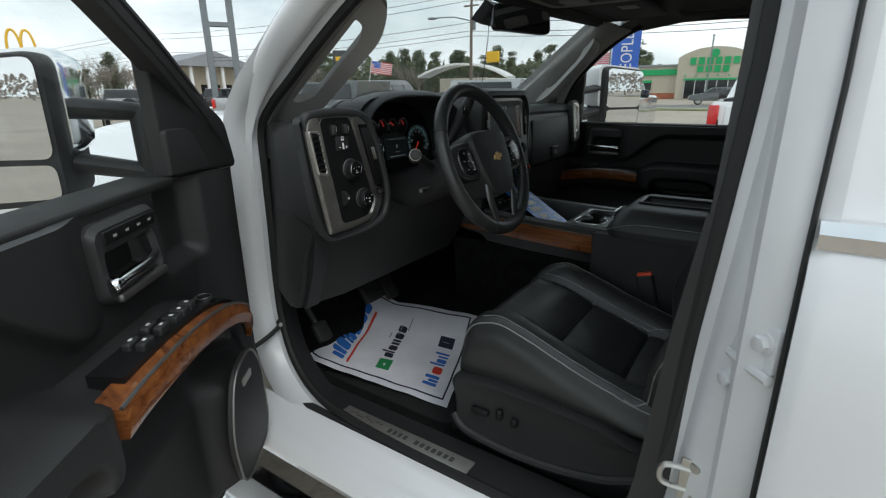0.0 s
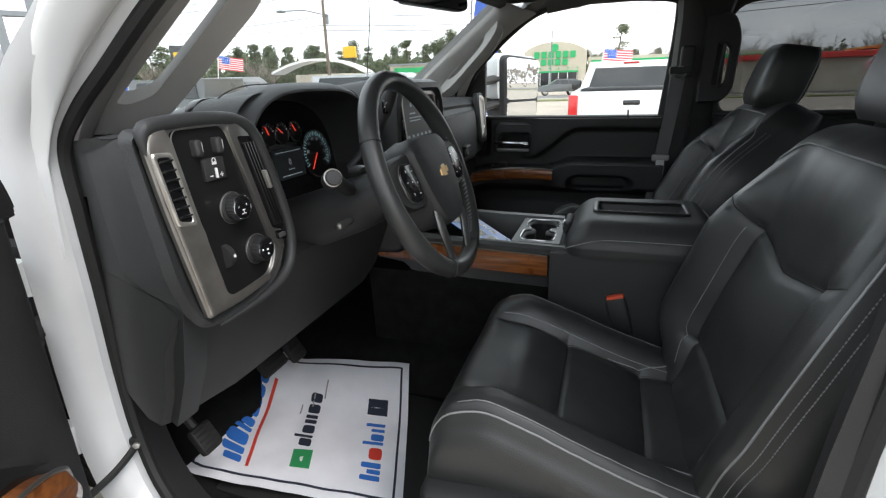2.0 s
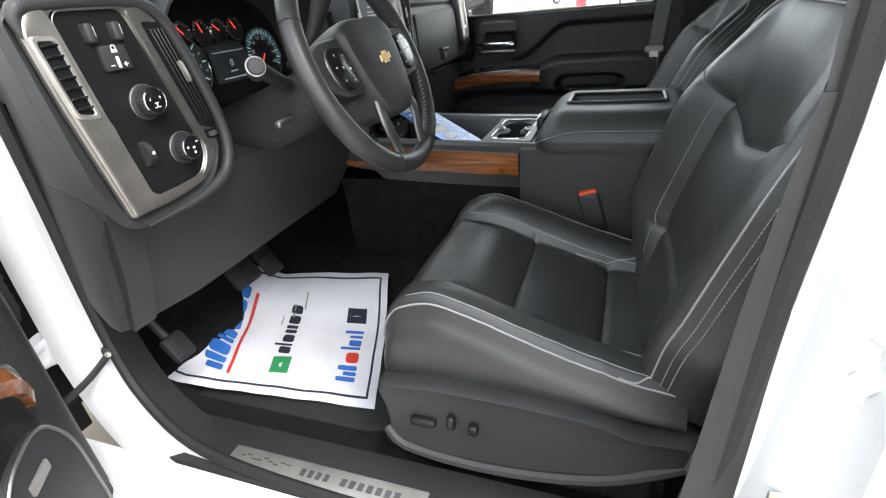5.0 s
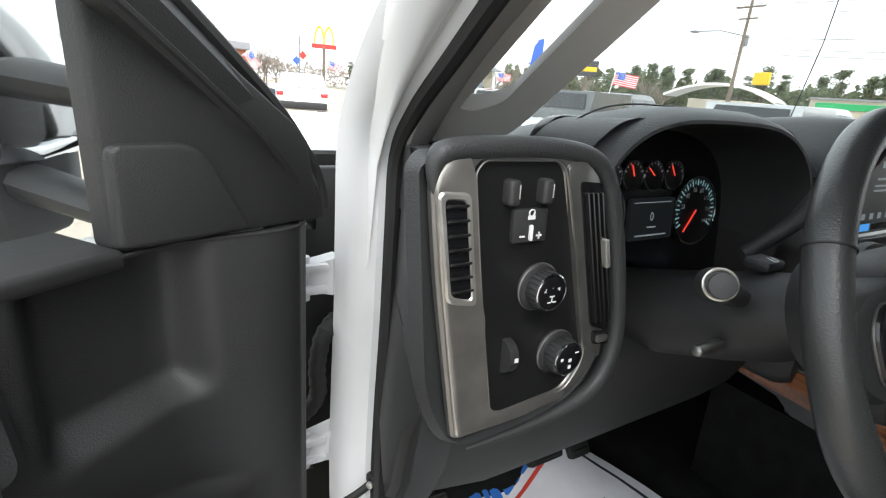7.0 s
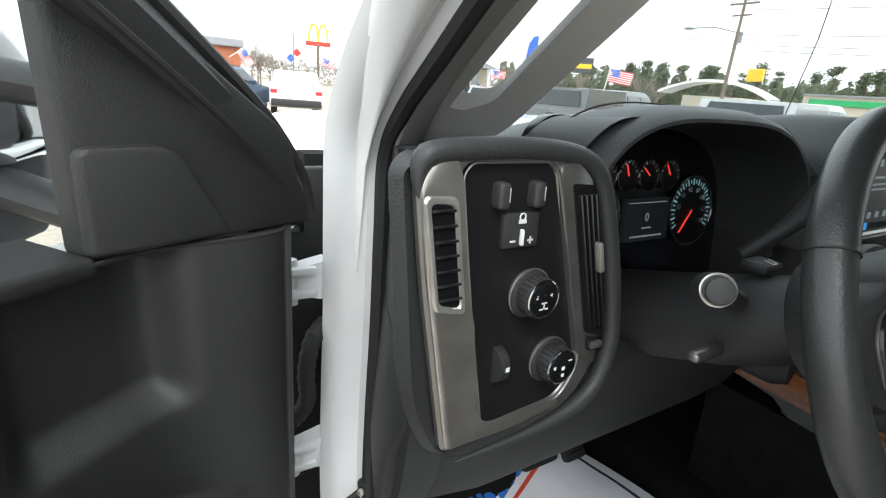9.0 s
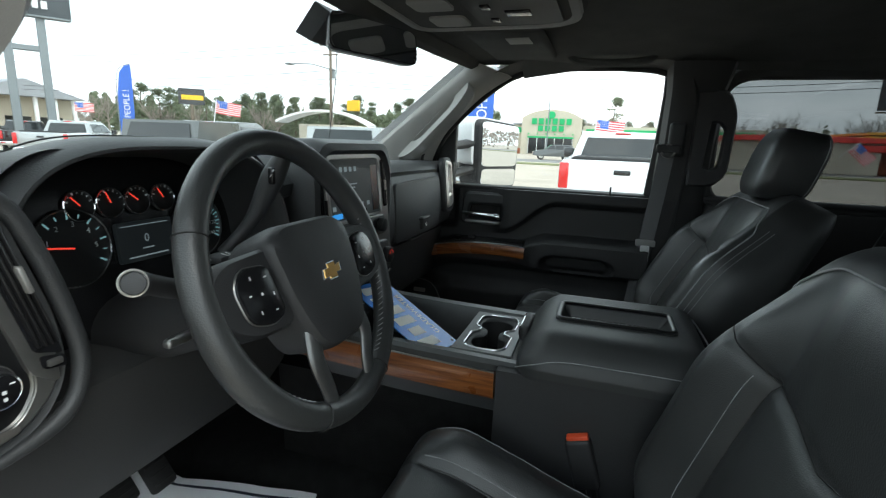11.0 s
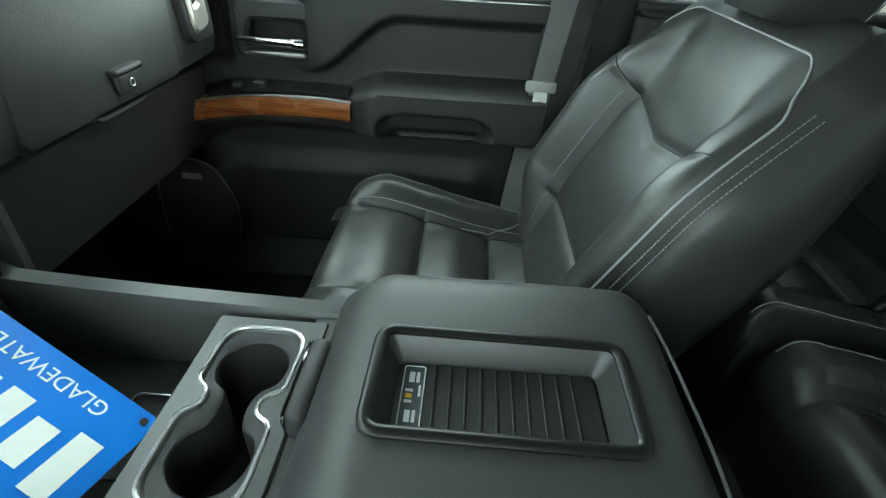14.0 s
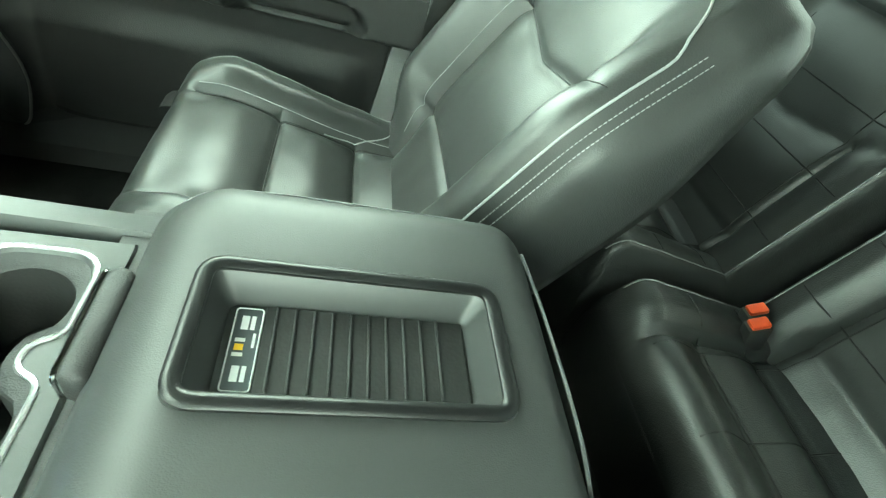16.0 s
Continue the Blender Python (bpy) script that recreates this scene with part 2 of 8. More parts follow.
    "paint_blue": material("slate_blue_paint", (0.05, 0.10, 0.17), rough=0.2, coat=0.8, metal=0.3, vary=0.05),
    "paint_silver": material("silver_paint", (0.42, 0.43, 0.43), rough=0.2, coat=0.8, metal=0.4, vary=0.05),
    "yellow_roof": material("yellow_canopy", (0.80, 0.38, 0.04), rough=0.6, vary=0.08),
}

# ---- mesh helpers ----
V = Vector
ROOT = {}


def thing(name, loc, label, category, group="", kind=""):
    ob = new(name)
    ob.empty_display_size = 0.05
    ob.location = loc
    ROOT[ob] = V(loc)
    return tagged(ob, label, category, group, kind)


def part(name, bm, mat, parent=None, label="", sharp=38):
    """Links a bmesh in world places as one mesh object under a thing or a part."""
    me = bpy.data.meshes.new(name)
    if parent is not None:
        bmesh.ops.translate(bm, verts=bm.verts, vec=-ROOT[parent])
    bmesh.ops.recalc_face_normals(bm, faces=bm.faces)
    bm.to_mesh(me)
    bm.free()
    me.materials.append(M[mat] if isinstance(mat, str) else mat)
    for p in me.polygons:
        p.use_smooth = True
    me.set_sharp_from_angle(angle=radians(sharp))
    ob = new(name, me)
    if parent is not None:
        ob.parent = parent
        ROOT[ob] = ROOT[parent]
    if label:
        ob["label"] = label
    return ob


def join(*bms):
    out = bms[0]
    for b in bms[1:]:
        me = bpy.data.meshes.new("tmp")
        b.to_mesh(me)
        b.free()
        out.from_mesh(me)
        bpy.data.meshes.remove(me)
    return out


def moved(bm, m):
    bmesh.ops.transform(bm, matrix=m, verts=bm.verts)
    return bm


def rbox(c, s, bev=0.01, seg=3, m=None):
    bm = bmesh.new()
    bmesh.ops.create_cube(bm, size=1.0)
    bmesh.ops.scale(bm, vec=s, verts=bm.verts)
    b = min(bev, 0.48 * min(s))
    if b > 0:
        bmesh.ops.bevel(bm, geom=list(bm.edges), offset=b, segments=seg, profile=0.5, affect='EDGES')
    bmesh.ops.translate(bm, verts=bm.verts, vec=c)
    return moved(bm, m) if m else bm


def loft(loops, cap=True, closed=True):
    bm = bmesh.new()
    rows = [[bm.verts.new(p) for p in lp] for lp in loops]
    n = len(rows[0])
    for a, b in zip(rows, rows[1:]):
        for i in range(n if closed else n - 1):
            j = (i + 1) % n
            bm.faces.new((a[i], a[j], b[j], b[i]))
    if cap and closed:
        if cap != "end":
            bm.faces.new(rows[0][::-1])
        bm.faces.new(rows[-1])
    return bm


def sheet(fn, nu, nv, thick, axis):
    """A slab between fn(u, v) and the same moved by thick along axis."""
    off = V(axis) * thick
    bm = bmesh.new()
    top = [[bm.verts.new(fn(i / nu, j / nv)) for j in range(nv + 1)] for i in range(nu + 1)]
    bot = [[bm.verts.new(V(fn(i / nu, j / nv)) + off) for j in range(nv + 1)] for i in range(nu + 1)]
    for i in range(nu):
        for j in range(nv):
            bm.faces.new((top[i][j], top[i + 1][j], top[i + 1][j + 1], top[i][j + 1]))
            bm.faces.new((bot[i][j], bot[i][j + 1], bot[i + 1][j + 1], bot[i + 1][j]))
    for i in range(nu):
        bm.faces.new((top[i][0], bot[i][0], bot[i + 1][0], top[i + 1][0]))
        bm.faces.new((top[i][nv], top[i + 1][nv], bot[i + 1][nv], bot[i][nv]))
    for j in range(nv):
        bm.faces.new((top[0][j], top[0][j + 1], bot[0][j + 1], bot[0][j]))
        bm.faces.new((top[nu][j], bot[nu][j], bot[nu][j + 1], top[nu][j + 1]))
    return bm


def smooth_path(pts, n=8, closed=False):
    """Catmull-Rom through pts."""
    pts = [V(p) for p in pts]
    out, k = [], len(pts)
    for i in range(k if closed else k - 1):
        if closed:
            a, b, c, d = pts[i - 1], pts[i], pts[(i + 1) % k], pts[(i + 2) % k]
        else:
            a, b, c, d = pts[max(i - 1, 0)], pts[i], pts[i + 1], pts[min(i + 2, k - 1)]
        for s in range(n):
            t = s / n
            out.append(0.5 * ((2 * b) + (c - a) * t + (2 * a - 5 * b + 4 * c - d) * t * t + (3 * b - a - 3 * c + d) * t * t * t))
    if not closed:
        out.append(pts[-1])
    return out


def tube(pts, r, n=8, closed=False, flat=1.0, up=(0, 0, 1)):
    """A round bar along pts; r is a number or one per point; flat squeezes it along its second axis."""
    pts = [V(p) for p in pts]
    k = len(pts)
    rr = r if isinstance(r, (list, tuple)) else [r] * k
    loops, nrm = [], None
    for i, p in enumerate(pts):
        t = (pts[(i + 1) % k] - pts[i - 1]) if closed else (pts[min(i + 1, k - 1)] - pts[max(i - 1, 0)])
        t.normalize()
        if nrm is None:
            nrm = V(up) - t * V(up).dot(t)
            if nrm.length < 1e-4:
                nrm = V((1, 0, 0)) - t * t.x
        nrm = nrm - t * nrm.dot(t)
        nrm.normalize()
        b = t.cross(nrm)
        loops.append([p + (nrm * math.cos(a) * flat + b * math.sin(a)) * rr[i] for a in [2 * math.pi * q / n for q in range(n)]])
    if closed:
        loops.append(loops[0])
        bm = loft(loops, cap=False)
        bmesh.ops.remove_doubles(bm, verts=bm.verts, dist=1e-6)
        return bm
    return loft(loops)


def disc(c, axis, r, depth, n=32, bev=0.0, r2=None):
    """A round plate or cone from c along axis."""
    axis = V(axis).normalized()
    r2 = r if r2 is None else r2
    rot = axis.to_track_quat('Z', 'Y').to_matrix()
    prof = [(r, 0.0), (r, depth * 0.02)] if bev <= 0 else [(r, 0.0)]
    prof += [(r2 + (0 if bev <= 0 else 0), depth - bev)]
    if bev > 0:
        prof += [(r2 - bev * 0.3, depth - bev * 0.3), (r2 - bev, depth)]
    else:
        prof += [(r2, depth)]
    loops = [[V(c) + rot @ V((q * math.cos(2 * math.pi * i / n), q * math.sin(2 * math.pi * i / n), h)) for i in range(n)] for q, h in prof]
    return loft(loops)


def ring(c, axis, r, t, n=36, m=8):
    axis = V(axis).normalized()
    rot = axis.to_track_quat('Z', 'Y').to_matrix()
    return tube([V(c) + rot @ V((r * math.cos(2 * math.pi * i / n), r * math.sin(2 * math.pi * i / n), 0)) for i in range(n)], t, m, closed=True, up=axis)


def round_poly(pts, r, seg=5):
    """The 2D polygon with rounded corners."""
    out, k = [], len(pts)
    for i in range(k):
        a, b, c = V(pts[i - 1]), V(pts[i]), V(pts[(i + 1) % k])
        rad = r[i] if isinstance(r, (list, tuple)) else r
        d1, d2 = (a - b), (c - b)
        q = min(rad, 0.45 * d1.length, 0.45 * d2.length)
        p1, p2 = b + d1.normalized() * q, b + d2.normalized() * q
        for s in range(seg + 1):
            t = s / seg
            out.append(p1 * (1 - t) ** 2 + b * 2 * t * (1 - t) + p2 * t * t)
    return out


def plate(loop2, depth, frame_m, bev=0.0, holes=None):
    """Extrudes a 2D outline along the frame's z, with a soft front edge. A hole makes it a rim between two outlines of one length."""
    def at(p, h):
        return frame_m @ V((p[0], p[1], h))
    if holes is None:
        cx = sum((V(p) for p in loop2), V((0, 0))) / len(loop2)
        if bev > 0:
            inner = [V(p) + (cx - V(p)).normalized() * bev for p in loop2]
            mid = [V(p) + (cx - V(p)).normalized() * bev * 0.3 for p in loop2]
            return loft([[at(p, 0) for p in loop2], [at(p, depth - bev) for p in loop2], [at(p, depth - bev * 0.3) for p in mid], [at(p, depth) for p in inner]])
        return loft([[at(p, 0) for p in loop2], [at(p, depth) for p in loop2]])
    bm = bmesh.new()
    b = min(bev, depth * 0.45)
    rows = []
    for lp, hs in ((loop2, (0, depth - b, depth)), (holes, (depth, depth - b, 0))):
        for h in hs:
            soft = b if (b and h == depth) else 0
            row = []
            for p, q in zip(lp, holes if lp is loop2 else loop2):
                d = V(q) - V(p)
                row.append(bm.verts.new(at(V(p) + d.normalized() * min(soft, d.length * 0.3), h)))
            rows.append(row)
    rows.append(rows[0])
    n = len(loop2)
    for a, c in zip(rows, rows[1:]):
        for i in range(n):
            j = (i + 1) % n
            bm.faces.new((a[i], a[j], c[j], c[i]))
    return bm


def frame_of(o, x, y):
    """A frame from its origin and two axes."""
    x = V(x).normalized()
    y = (V(y) - x * x.dot(V(y))).normalized()
    z = x.cross(y)
    return Matrix((( *(x[0], y[0], z[0], o[0]),), (x[1], y[1], z[1], o[1]), (x[2], y[2], z[2], o[2]), (0, 0, 0, 1)))


def lettering(text, size, frame_m, depth=0.0006, width=None):
    """Text as a mesh in the frame's plane, centred."""
    cu = bpy.data.curves.new("letters", 'FONT')
    cu.body, cu.size, cu.align_x, cu.align_y, cu.extrude = text, size, 'CENTER', 'CENTER', depth
    cu.resolution_u = 3
    ob = bpy.data.objects.new("letters", cu)
    scene.collection.objects.link(ob)
    me = bpy.data.meshes.new_from_object(ob.evaluated_get(bpy.context.evaluated_depsgraph_get()))
    bm = bmesh.new()
    bm.from_mesh(me)
    bpy.data.objects.remove(ob)
    bpy.data.curves.remove(cu)
    bpy.data.meshes.remove(me)
    if width:
        xs = [v.co.x for v in bm.verts]
        bmesh.ops.scale(bm, vec=(width / (max(xs) - min(xs)), 1, 1), verts=bm.verts)
    return moved(bm, frame_m)


def bars(spec, frame_m, h=0.0006):
    """Plain bars (x, y, w, h) in the frame's plane."""
    bm = bmesh.new()
    for x, y, w, t in spec:
        vs = [bm.verts.new(frame_m @ V((x + a * w / 2, y + b * t / 2, c))) for c in (0, h) for a, b in ((-1, -1), (1, -1), (1, 1), (-1, 1))]
        for f in ((3, 2, 1, 0), (4, 5, 6, 7), (0, 1, 5, 4), (1, 2, 6, 5), (2, 3, 7, 6), (3, 0, 4, 7)):
            bm.faces.new([vs[i] for i in f])
    return bm


def rect(x0, y0, x1, y1):
    return [(x0, y0), (x1, y0), (x1, y1), (x0, y1)]


def lerp(a, b, t):
    return a + (b - a) * t


def ramp(x, *knots):
    """Piecewise-linear through (x, y) knots, softened."""
    if x <= knots[0][0]:
        return knots[0][1]
    for (x0, y0), (x1, y1) in zip(knots, knots[1:]):
        if x <= x1:
            t = (x - x0) / (x1 - x0)
            return lerp(y0, y1, t * t * (3 - 2 * t))
    return knots[-1][1]
# ---- the cab of the truck ----
cab = thing("pickup_cab", (0, 0, 0.5), "white crew cab pickup body with black interior trim, driver door open", "truck cab")

# outline of the front door openings in (y, z), and how far out each point lies
OPENING = [(0.325, 1.50), (0.332, 1.40), (0.335, 1.25), (0.345, 1.10), (0.335, 0.97), (0.29, 0.86), (0.20, 0.805), (0.05, 0.795), (-0.20, 0.795), (-0.38, 0.80),
           (-0.47, 0.83), (-0.515, 0.92), (-0.535, 1.05), (-0.55, 1.25), (-0.565, 1.45), (-0.575, 1.65), (-0.565, 1.78), (-0.50, 1.845), (-0.35, 1.862),
           (-0.20, 1.868), (-0.09, 1.858), (0.01, 1.828), (0.105, 1.768), (0.20, 1.69), (0.268, 1.62), (0.31, 1.55)]
OPEN_X = [0.885, 0.883, 0.88, 0.875, 0.872, 0.868, 0.866, 0.866, 0.866, 0.866, 0.868, 0.872, 0.875, 0.875, 0.87, 0.835, 0.80, 0.785, 0.78, 0.782, 0.78, 0.788, 0.805, 0.828, 0.85, 0.872]


# the driver's opening reaches further forward and inward at its hinge side
FRONT_D = {0: (0.490, 1.50, 0.790), 1: (0.498, 1.40, 0.788), 2: (0.503, 1.25, 0.786), 3: (0.505, 1.10, 0.788), 4: (0.490, 0.97, 0.795), 5: (0.430, 0.87, 0.815), 6: (0.300, 0.812, 0.845), 7: (0.10, 0.797, 0.862),
           22: (0.125, 1.768, 0.803), 23: (0.245, 1.69, 0.805), 24: (0.345, 1.62, 0.802), 25: (0.435, 1.56, 0.795)}


def opening_loop(side, grow=0.0, out=0.0, n=5):
    c = V((-0.12, 1.30))
    pts = []
    k = len(OPENING)
    outline = [FRONT_D[i][:2] if side < 0 and i in FRONT_D else p for i, p in enumerate(OPENING)]
    depth = [FRONT_D[i][2] if side < 0 and i in FRONT_D else x for i, x in enumerate(OPEN_X)]
    for i, p in enumerate(outline):
        a, b = V(outline[i - 1]), V(outline[(i + 1) % k])
        t = (b - a).normalized()
        nn = V((t.y, -t.x))
        if nn.dot(V(p) - c) < 0:
            nn = -nn
        q = V(p) + nn * grow
        pts.append((side * (depth[i] + out), q.x, q.y))
    return smooth_path(pts, n, closed=True)


for side in (-1, 1):
    part("door_seal", tube(opening_loop(side, 0.0, 0.004), 0.011, 8, closed=True), "rubber", cab)
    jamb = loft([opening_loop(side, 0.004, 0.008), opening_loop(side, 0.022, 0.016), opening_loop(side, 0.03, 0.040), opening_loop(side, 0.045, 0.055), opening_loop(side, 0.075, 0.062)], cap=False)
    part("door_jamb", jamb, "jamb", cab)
    # inner lip, covered in black trim
    part("inner_lip", loft([opening_loop(side, 0.006, 0.0), opening_loop(side, 0.012, -0.03), opening_loop(side, 0.03, -0.07)], cap=False), "plastic", cab)

# floor, toe board, tunnel
part("floor_carpet", rbox((0, -0.42, 0.735), (1.74, 1.86, 0.02), 0.004), "carpet", cab)
part("toe_board", loft([[(x, 0.40, 0.74), (x, 0.48, 0.755), (x, 0.78, 1.02), (x, 0.84, 1.45), (x, 0.90, 1.45), (x, 0.84, 0.98), (x, 0.50, 0.72)] for x in (-0.80, 0.87)]), "carpet", cab)
part("tunnel", loft([[(x * w, y, z) for x, z in ((-0.22, 0.735), (-0.19, 0.80), (-0.13, 0.84), (0.13, 0.84), (0.19, 0.80), (0.22, 0.735))] for y, w in ((-1.3, 0.8), (-0.3, 1.0), (0.3, 1.1), (0.75, 1.2))]), "carpet", cab)
part("kick_panel", loft([[(-0.785, y0, z), (-0.770, y0 + 0.3, z), (-0.735, y0 + 0.3, z), (-0.755, y0 + 0.02, z)] for y0, z in ((0.47, 0.76), (0.51, 1.0), (0.51, 1.32))]), "plastic", cab)
part("kick_panel", loft([[(0.872, y0, z), (0.868, y0 + 0.3, z), (0.83, y0 + 0.3, z), (0.845, y0 + 0.02, z)] for y0, z in ((0.36, 0.76), (0.36, 1.0), (0.345, 1.32))]), "plastic", cab)

# sills: inner cover, scuff plate, white rocker
for side in (-1, 1):
    prof = [(0.74, 0.752), (0.76, 0.785), (0.80, 0.797), (0.875, 0.794), (0.885, 0.78), (0.885, 0.74)]
    part("sill_cover", loft([[(side * x, y, z) for x, z in prof] for y in (0.40, 0.2, -0.1, -0.40, -0.56)]), "plastic", cab, "black plastic sill cover")
    rock = [(0.88, 0.79), (0.905, 0.787), (0.925, 0.772), (0.945, 0.768), (0.965, 0.762), (0.985, 0.748), (0.992, 0.728), (0.985, 0.708), (0.955, 0.695), (0.88, 0.69)]
    part("rocker", loft([[(side * x, y, z) for x, z in rock] for y in (0.75, 0.3, 0.0, -0.3, -0.6, -1.7)]), "white", cab)
scuff = part("scuff_plate", rbox((-0.842, 0.03, 0.7995), (0.044, 0.385, 0.006), 0.0025), "silver", cab, "brushed metal scuff plate")
mt = frame_of((-0.842, 0.03, 0.803), (0, -1, 0), (1, 0, 0))
ridge = [(-0.165 + 0.012 * i, 0.004 * math.sin(i * 1.9) + 0.003, 0.010, 0.0022) for i in range(9)]
for j_, q_ in enumerate(ridge + [(-0.035 + 0.0155 * i, -0.001, 0.009, 0.014) for i in range(4)] + [(0.045 + 0.0165 * i, -0.001, 0.010, 0.014) for i in range(7)]):
    part("embossed_bar", bars([q_], mt, 0.0008), "smoke", scuff)

# pillars, inside trim
def pillar_a(side):
    lo_w, hi_w = V((side * (0.728 if side > 0 else 0.700), 0.535 if side > 0 else 0.60, 1.54)), V((side * 0.705, 0.115, 1.872))
    line = smooth_path([(0.792, 0.495, 1.475), (0.796, 0.445, 1.54), (0.803, 0.352, 1.62), (0.806, 0.248, 1.69), (0.803, 0.125, 1.772), (0.784, 0.0, 1.832)] if side < 0 else [(0.882, 0.335, 1.475), (0.870, 0.315, 1.54), (0.848, 0.268, 1.62), (0.825, 0.20, 1.69), (0.803, 0.105, 1.772), (0.784, 0.0, 1.832)], 3)
    ds = [V((side * (p.x - 0.006), p.y, p.z)) for p in line]
    k = len(ds) - 1
    loops, skin = [], []
    for i, d in enumerate(ds):
        w = lo_w.lerp(hi_w, i / k)
        mid = w.lerp(d, 0.5) + V((-side * 0.022, -0.012, -0.006))
        a, b = w.lerp(d, 0.12) + V((-side * 0.012, -0.006, 0)), w.lerp(d, 0.86) + V((-side * 0.016, -0.008, 0))
        back = w.lerp(d, 0.5) + V((side * 0.02, 0.03, 0.015))
        loops.append([w, a, mid, b, d, d + V((side * 0.012, 0.012, 0.008)), back, w + V((side * 0.008, 0.015, 0.006))])
        o = w + V((side * 0.012, 0.04, 0.02))
        g_ = min(1.0, i / 10) ** 2 * (3 - 2 * min(1.0, i / 10))
        e, f = d + V((side * lerp(0.030, 0.055, g_), 0.012, 0.012)), d + V((side * lerp(0.036, 0.078, g_), 0.045, 0.04))
        skin.append(smooth_path([o, o.lerp(f, 0.5) + V((side * 0.02, 0.02, 0.012)), f, e, d + V((side * 0.028, 0.012, 0.010))], 5) + [back + V((side * 0.01, 0.012, 0.006))])
    part("pillar_trim", loft(loops), "pillar", cab, "grey pillar trim")
    skin.insert(0, [p + V((0, 0.02, -0.16)) for p in skin[0]])
    part("pillar_skin", loft(skin), "white", cab, "", 75)
    def on_trim(t, q):
        j = t * k
        i0 = min(int(j), k - 1)
        return lo_w.lerp(hi_w, t).lerp(ds[i0].lerp(ds[i0 + 1], j - i0), q)
    # assist handle with its slot, and two feet
    g0, g1 = on_trim(0.12, 0.45), on_trim(0.80, 0.45)
    length = (g1 - g0).length
    hf_ = frame_of(g0, g1 - g0, V((-side, -0.6, -0.55)))
    ho_ = round_poly([(-0.03, 0.0), (0.02, 0.066), (0.09, 0.092), (length - 0.05, 0.092), (length + 0.02, 0.060), (length + 0.03, 0.0)], [0.01, 0.04, 0.04, 0.04, 0.03, 0.01], 6)
    hi_ = round_poly([(0.075, 0.020), (0.085, 0.036), (0.125, 0.056), (length - 0.08, 0.056), (length - 0.05, 0.040), (length - 0.045, 0.020)], [0.006, 0.012, 0.015, 0.015, 0.012, 0.006], 6)
    part("assist_handle", plate(ho_, 0.046, hf_ @ pose(0, 0, -0.023), 0.014, hi_), "pillar", cab, "grey assist handle")


for side in (-1, 1):
    pillar_a(side)
    # b pillar: upper grey cover, lower black cover, outer white skin
    def bloop(z, x, yf, yr):
        return [(side * (x + 0.03), yf + 0.01, z), (side * (x - 0.012), yf - 0.004, z), (side * (x - 0.028), yf - 0.03, z), (side * (x - 0.028), yr + 0.03, z), (side * (x - 0.012), yr + 0.004, z), (side * (x + 0.03), yr - 0.01, z)]
    fw = 0.0 if side > 0 else -0.042
    part("pillar_upper_cover", loft([bloop(1.43, 0.842, -0.515 + fw, -0.672), bloop(1.62, 0.815, -0.52 + fw, -0.672), bloop(1.78, 0.775, -0.52 + fw, -0.675), bloop(1.87, 0.73, -0.51 + fw, -0.69)]), "soft", cab)
    part("pillar_lower_cover", loft([bloop(0.78, 0.858, -0.44 + fw, -0.70), bloop(1.0, 0.86, -0.47 + fw, -0.68), bloop(1.25, 0.855, -0.49 + fw, -0.675), bloop(1.43, 0.846, -0.512 + fw, -0.675)]), "plastic", cab)
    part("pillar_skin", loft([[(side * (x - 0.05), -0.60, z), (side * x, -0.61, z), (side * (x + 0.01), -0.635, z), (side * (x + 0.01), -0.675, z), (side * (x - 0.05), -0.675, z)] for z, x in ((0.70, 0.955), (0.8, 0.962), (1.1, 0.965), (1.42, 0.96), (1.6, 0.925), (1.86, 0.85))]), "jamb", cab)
    # grab handle: a flat moulded panel with an upright slot behind the pillar
    ghf = Matrix(((0, 0, -side, side * 0.772), (1, 0, 0, 0), (0, 1, 0, 0), (0, 0, 0, 1)))
    part("grab_handle", plate(round_poly([(-0.60, 1.49), (-0.675, 1.49), (-0.712, 1.53), (-0.720, 1.72), (-0.690, 1.79), (-0.60, 1.80)], [0.01, 0.02, 0.03, 0.04, 0.03, 0.01], 6), 0.026, ghf, 0.007, round_poly([(-0.640, 1.555), (-0.662, 1.545), (-0.684, 1.558), (-0.690, 1.67), (-0.672, 1.69), (-0.648, 1.69)], [0.008, 0.008, 0.01, 0.01, 0.008, 0.008], 6)), "plastic", cab, "black grab handle panel")
    # roof rail cover
    part("roof_rail", loft([[(side * 0.79, y, z - 0.01), (side * 0.765, y, z + 0.005), (side * 0.70, y, z + 0.035), (side * 0.70, y, z + 0.06), (side * 0.80, y, z + 0.05)] for y, z in ((-0.04, 1.84), (-0.2, 1.862), (-0.5, 1.862), (-0.9, 1.862), (-1.30, 1.85))]), "liner", cab)
    # c pillar and rear quarter
    part("rear_pillar", loft([[(side * 0.88, -1.195, 1.43), (side * 0.88, -1.345, 1.43), (side * 0.795, -1.335, 1.43), (side * 0.815, -1.225, 1.43)], [(side * 0.84, -1.215, 1.64), (side * 0.84, -1.345, 1.64), (side * 0.755, -1.335, 1.64), (side * 0.775, -1.245, 1.64)], [(side * 0.77, -1.25, 1.86), (side * 0.77, -1.345, 1.86), (side * 0.66, -1.335, 1.86), (side * 0.70, -1.28, 1.86)]]), "soft", cab)

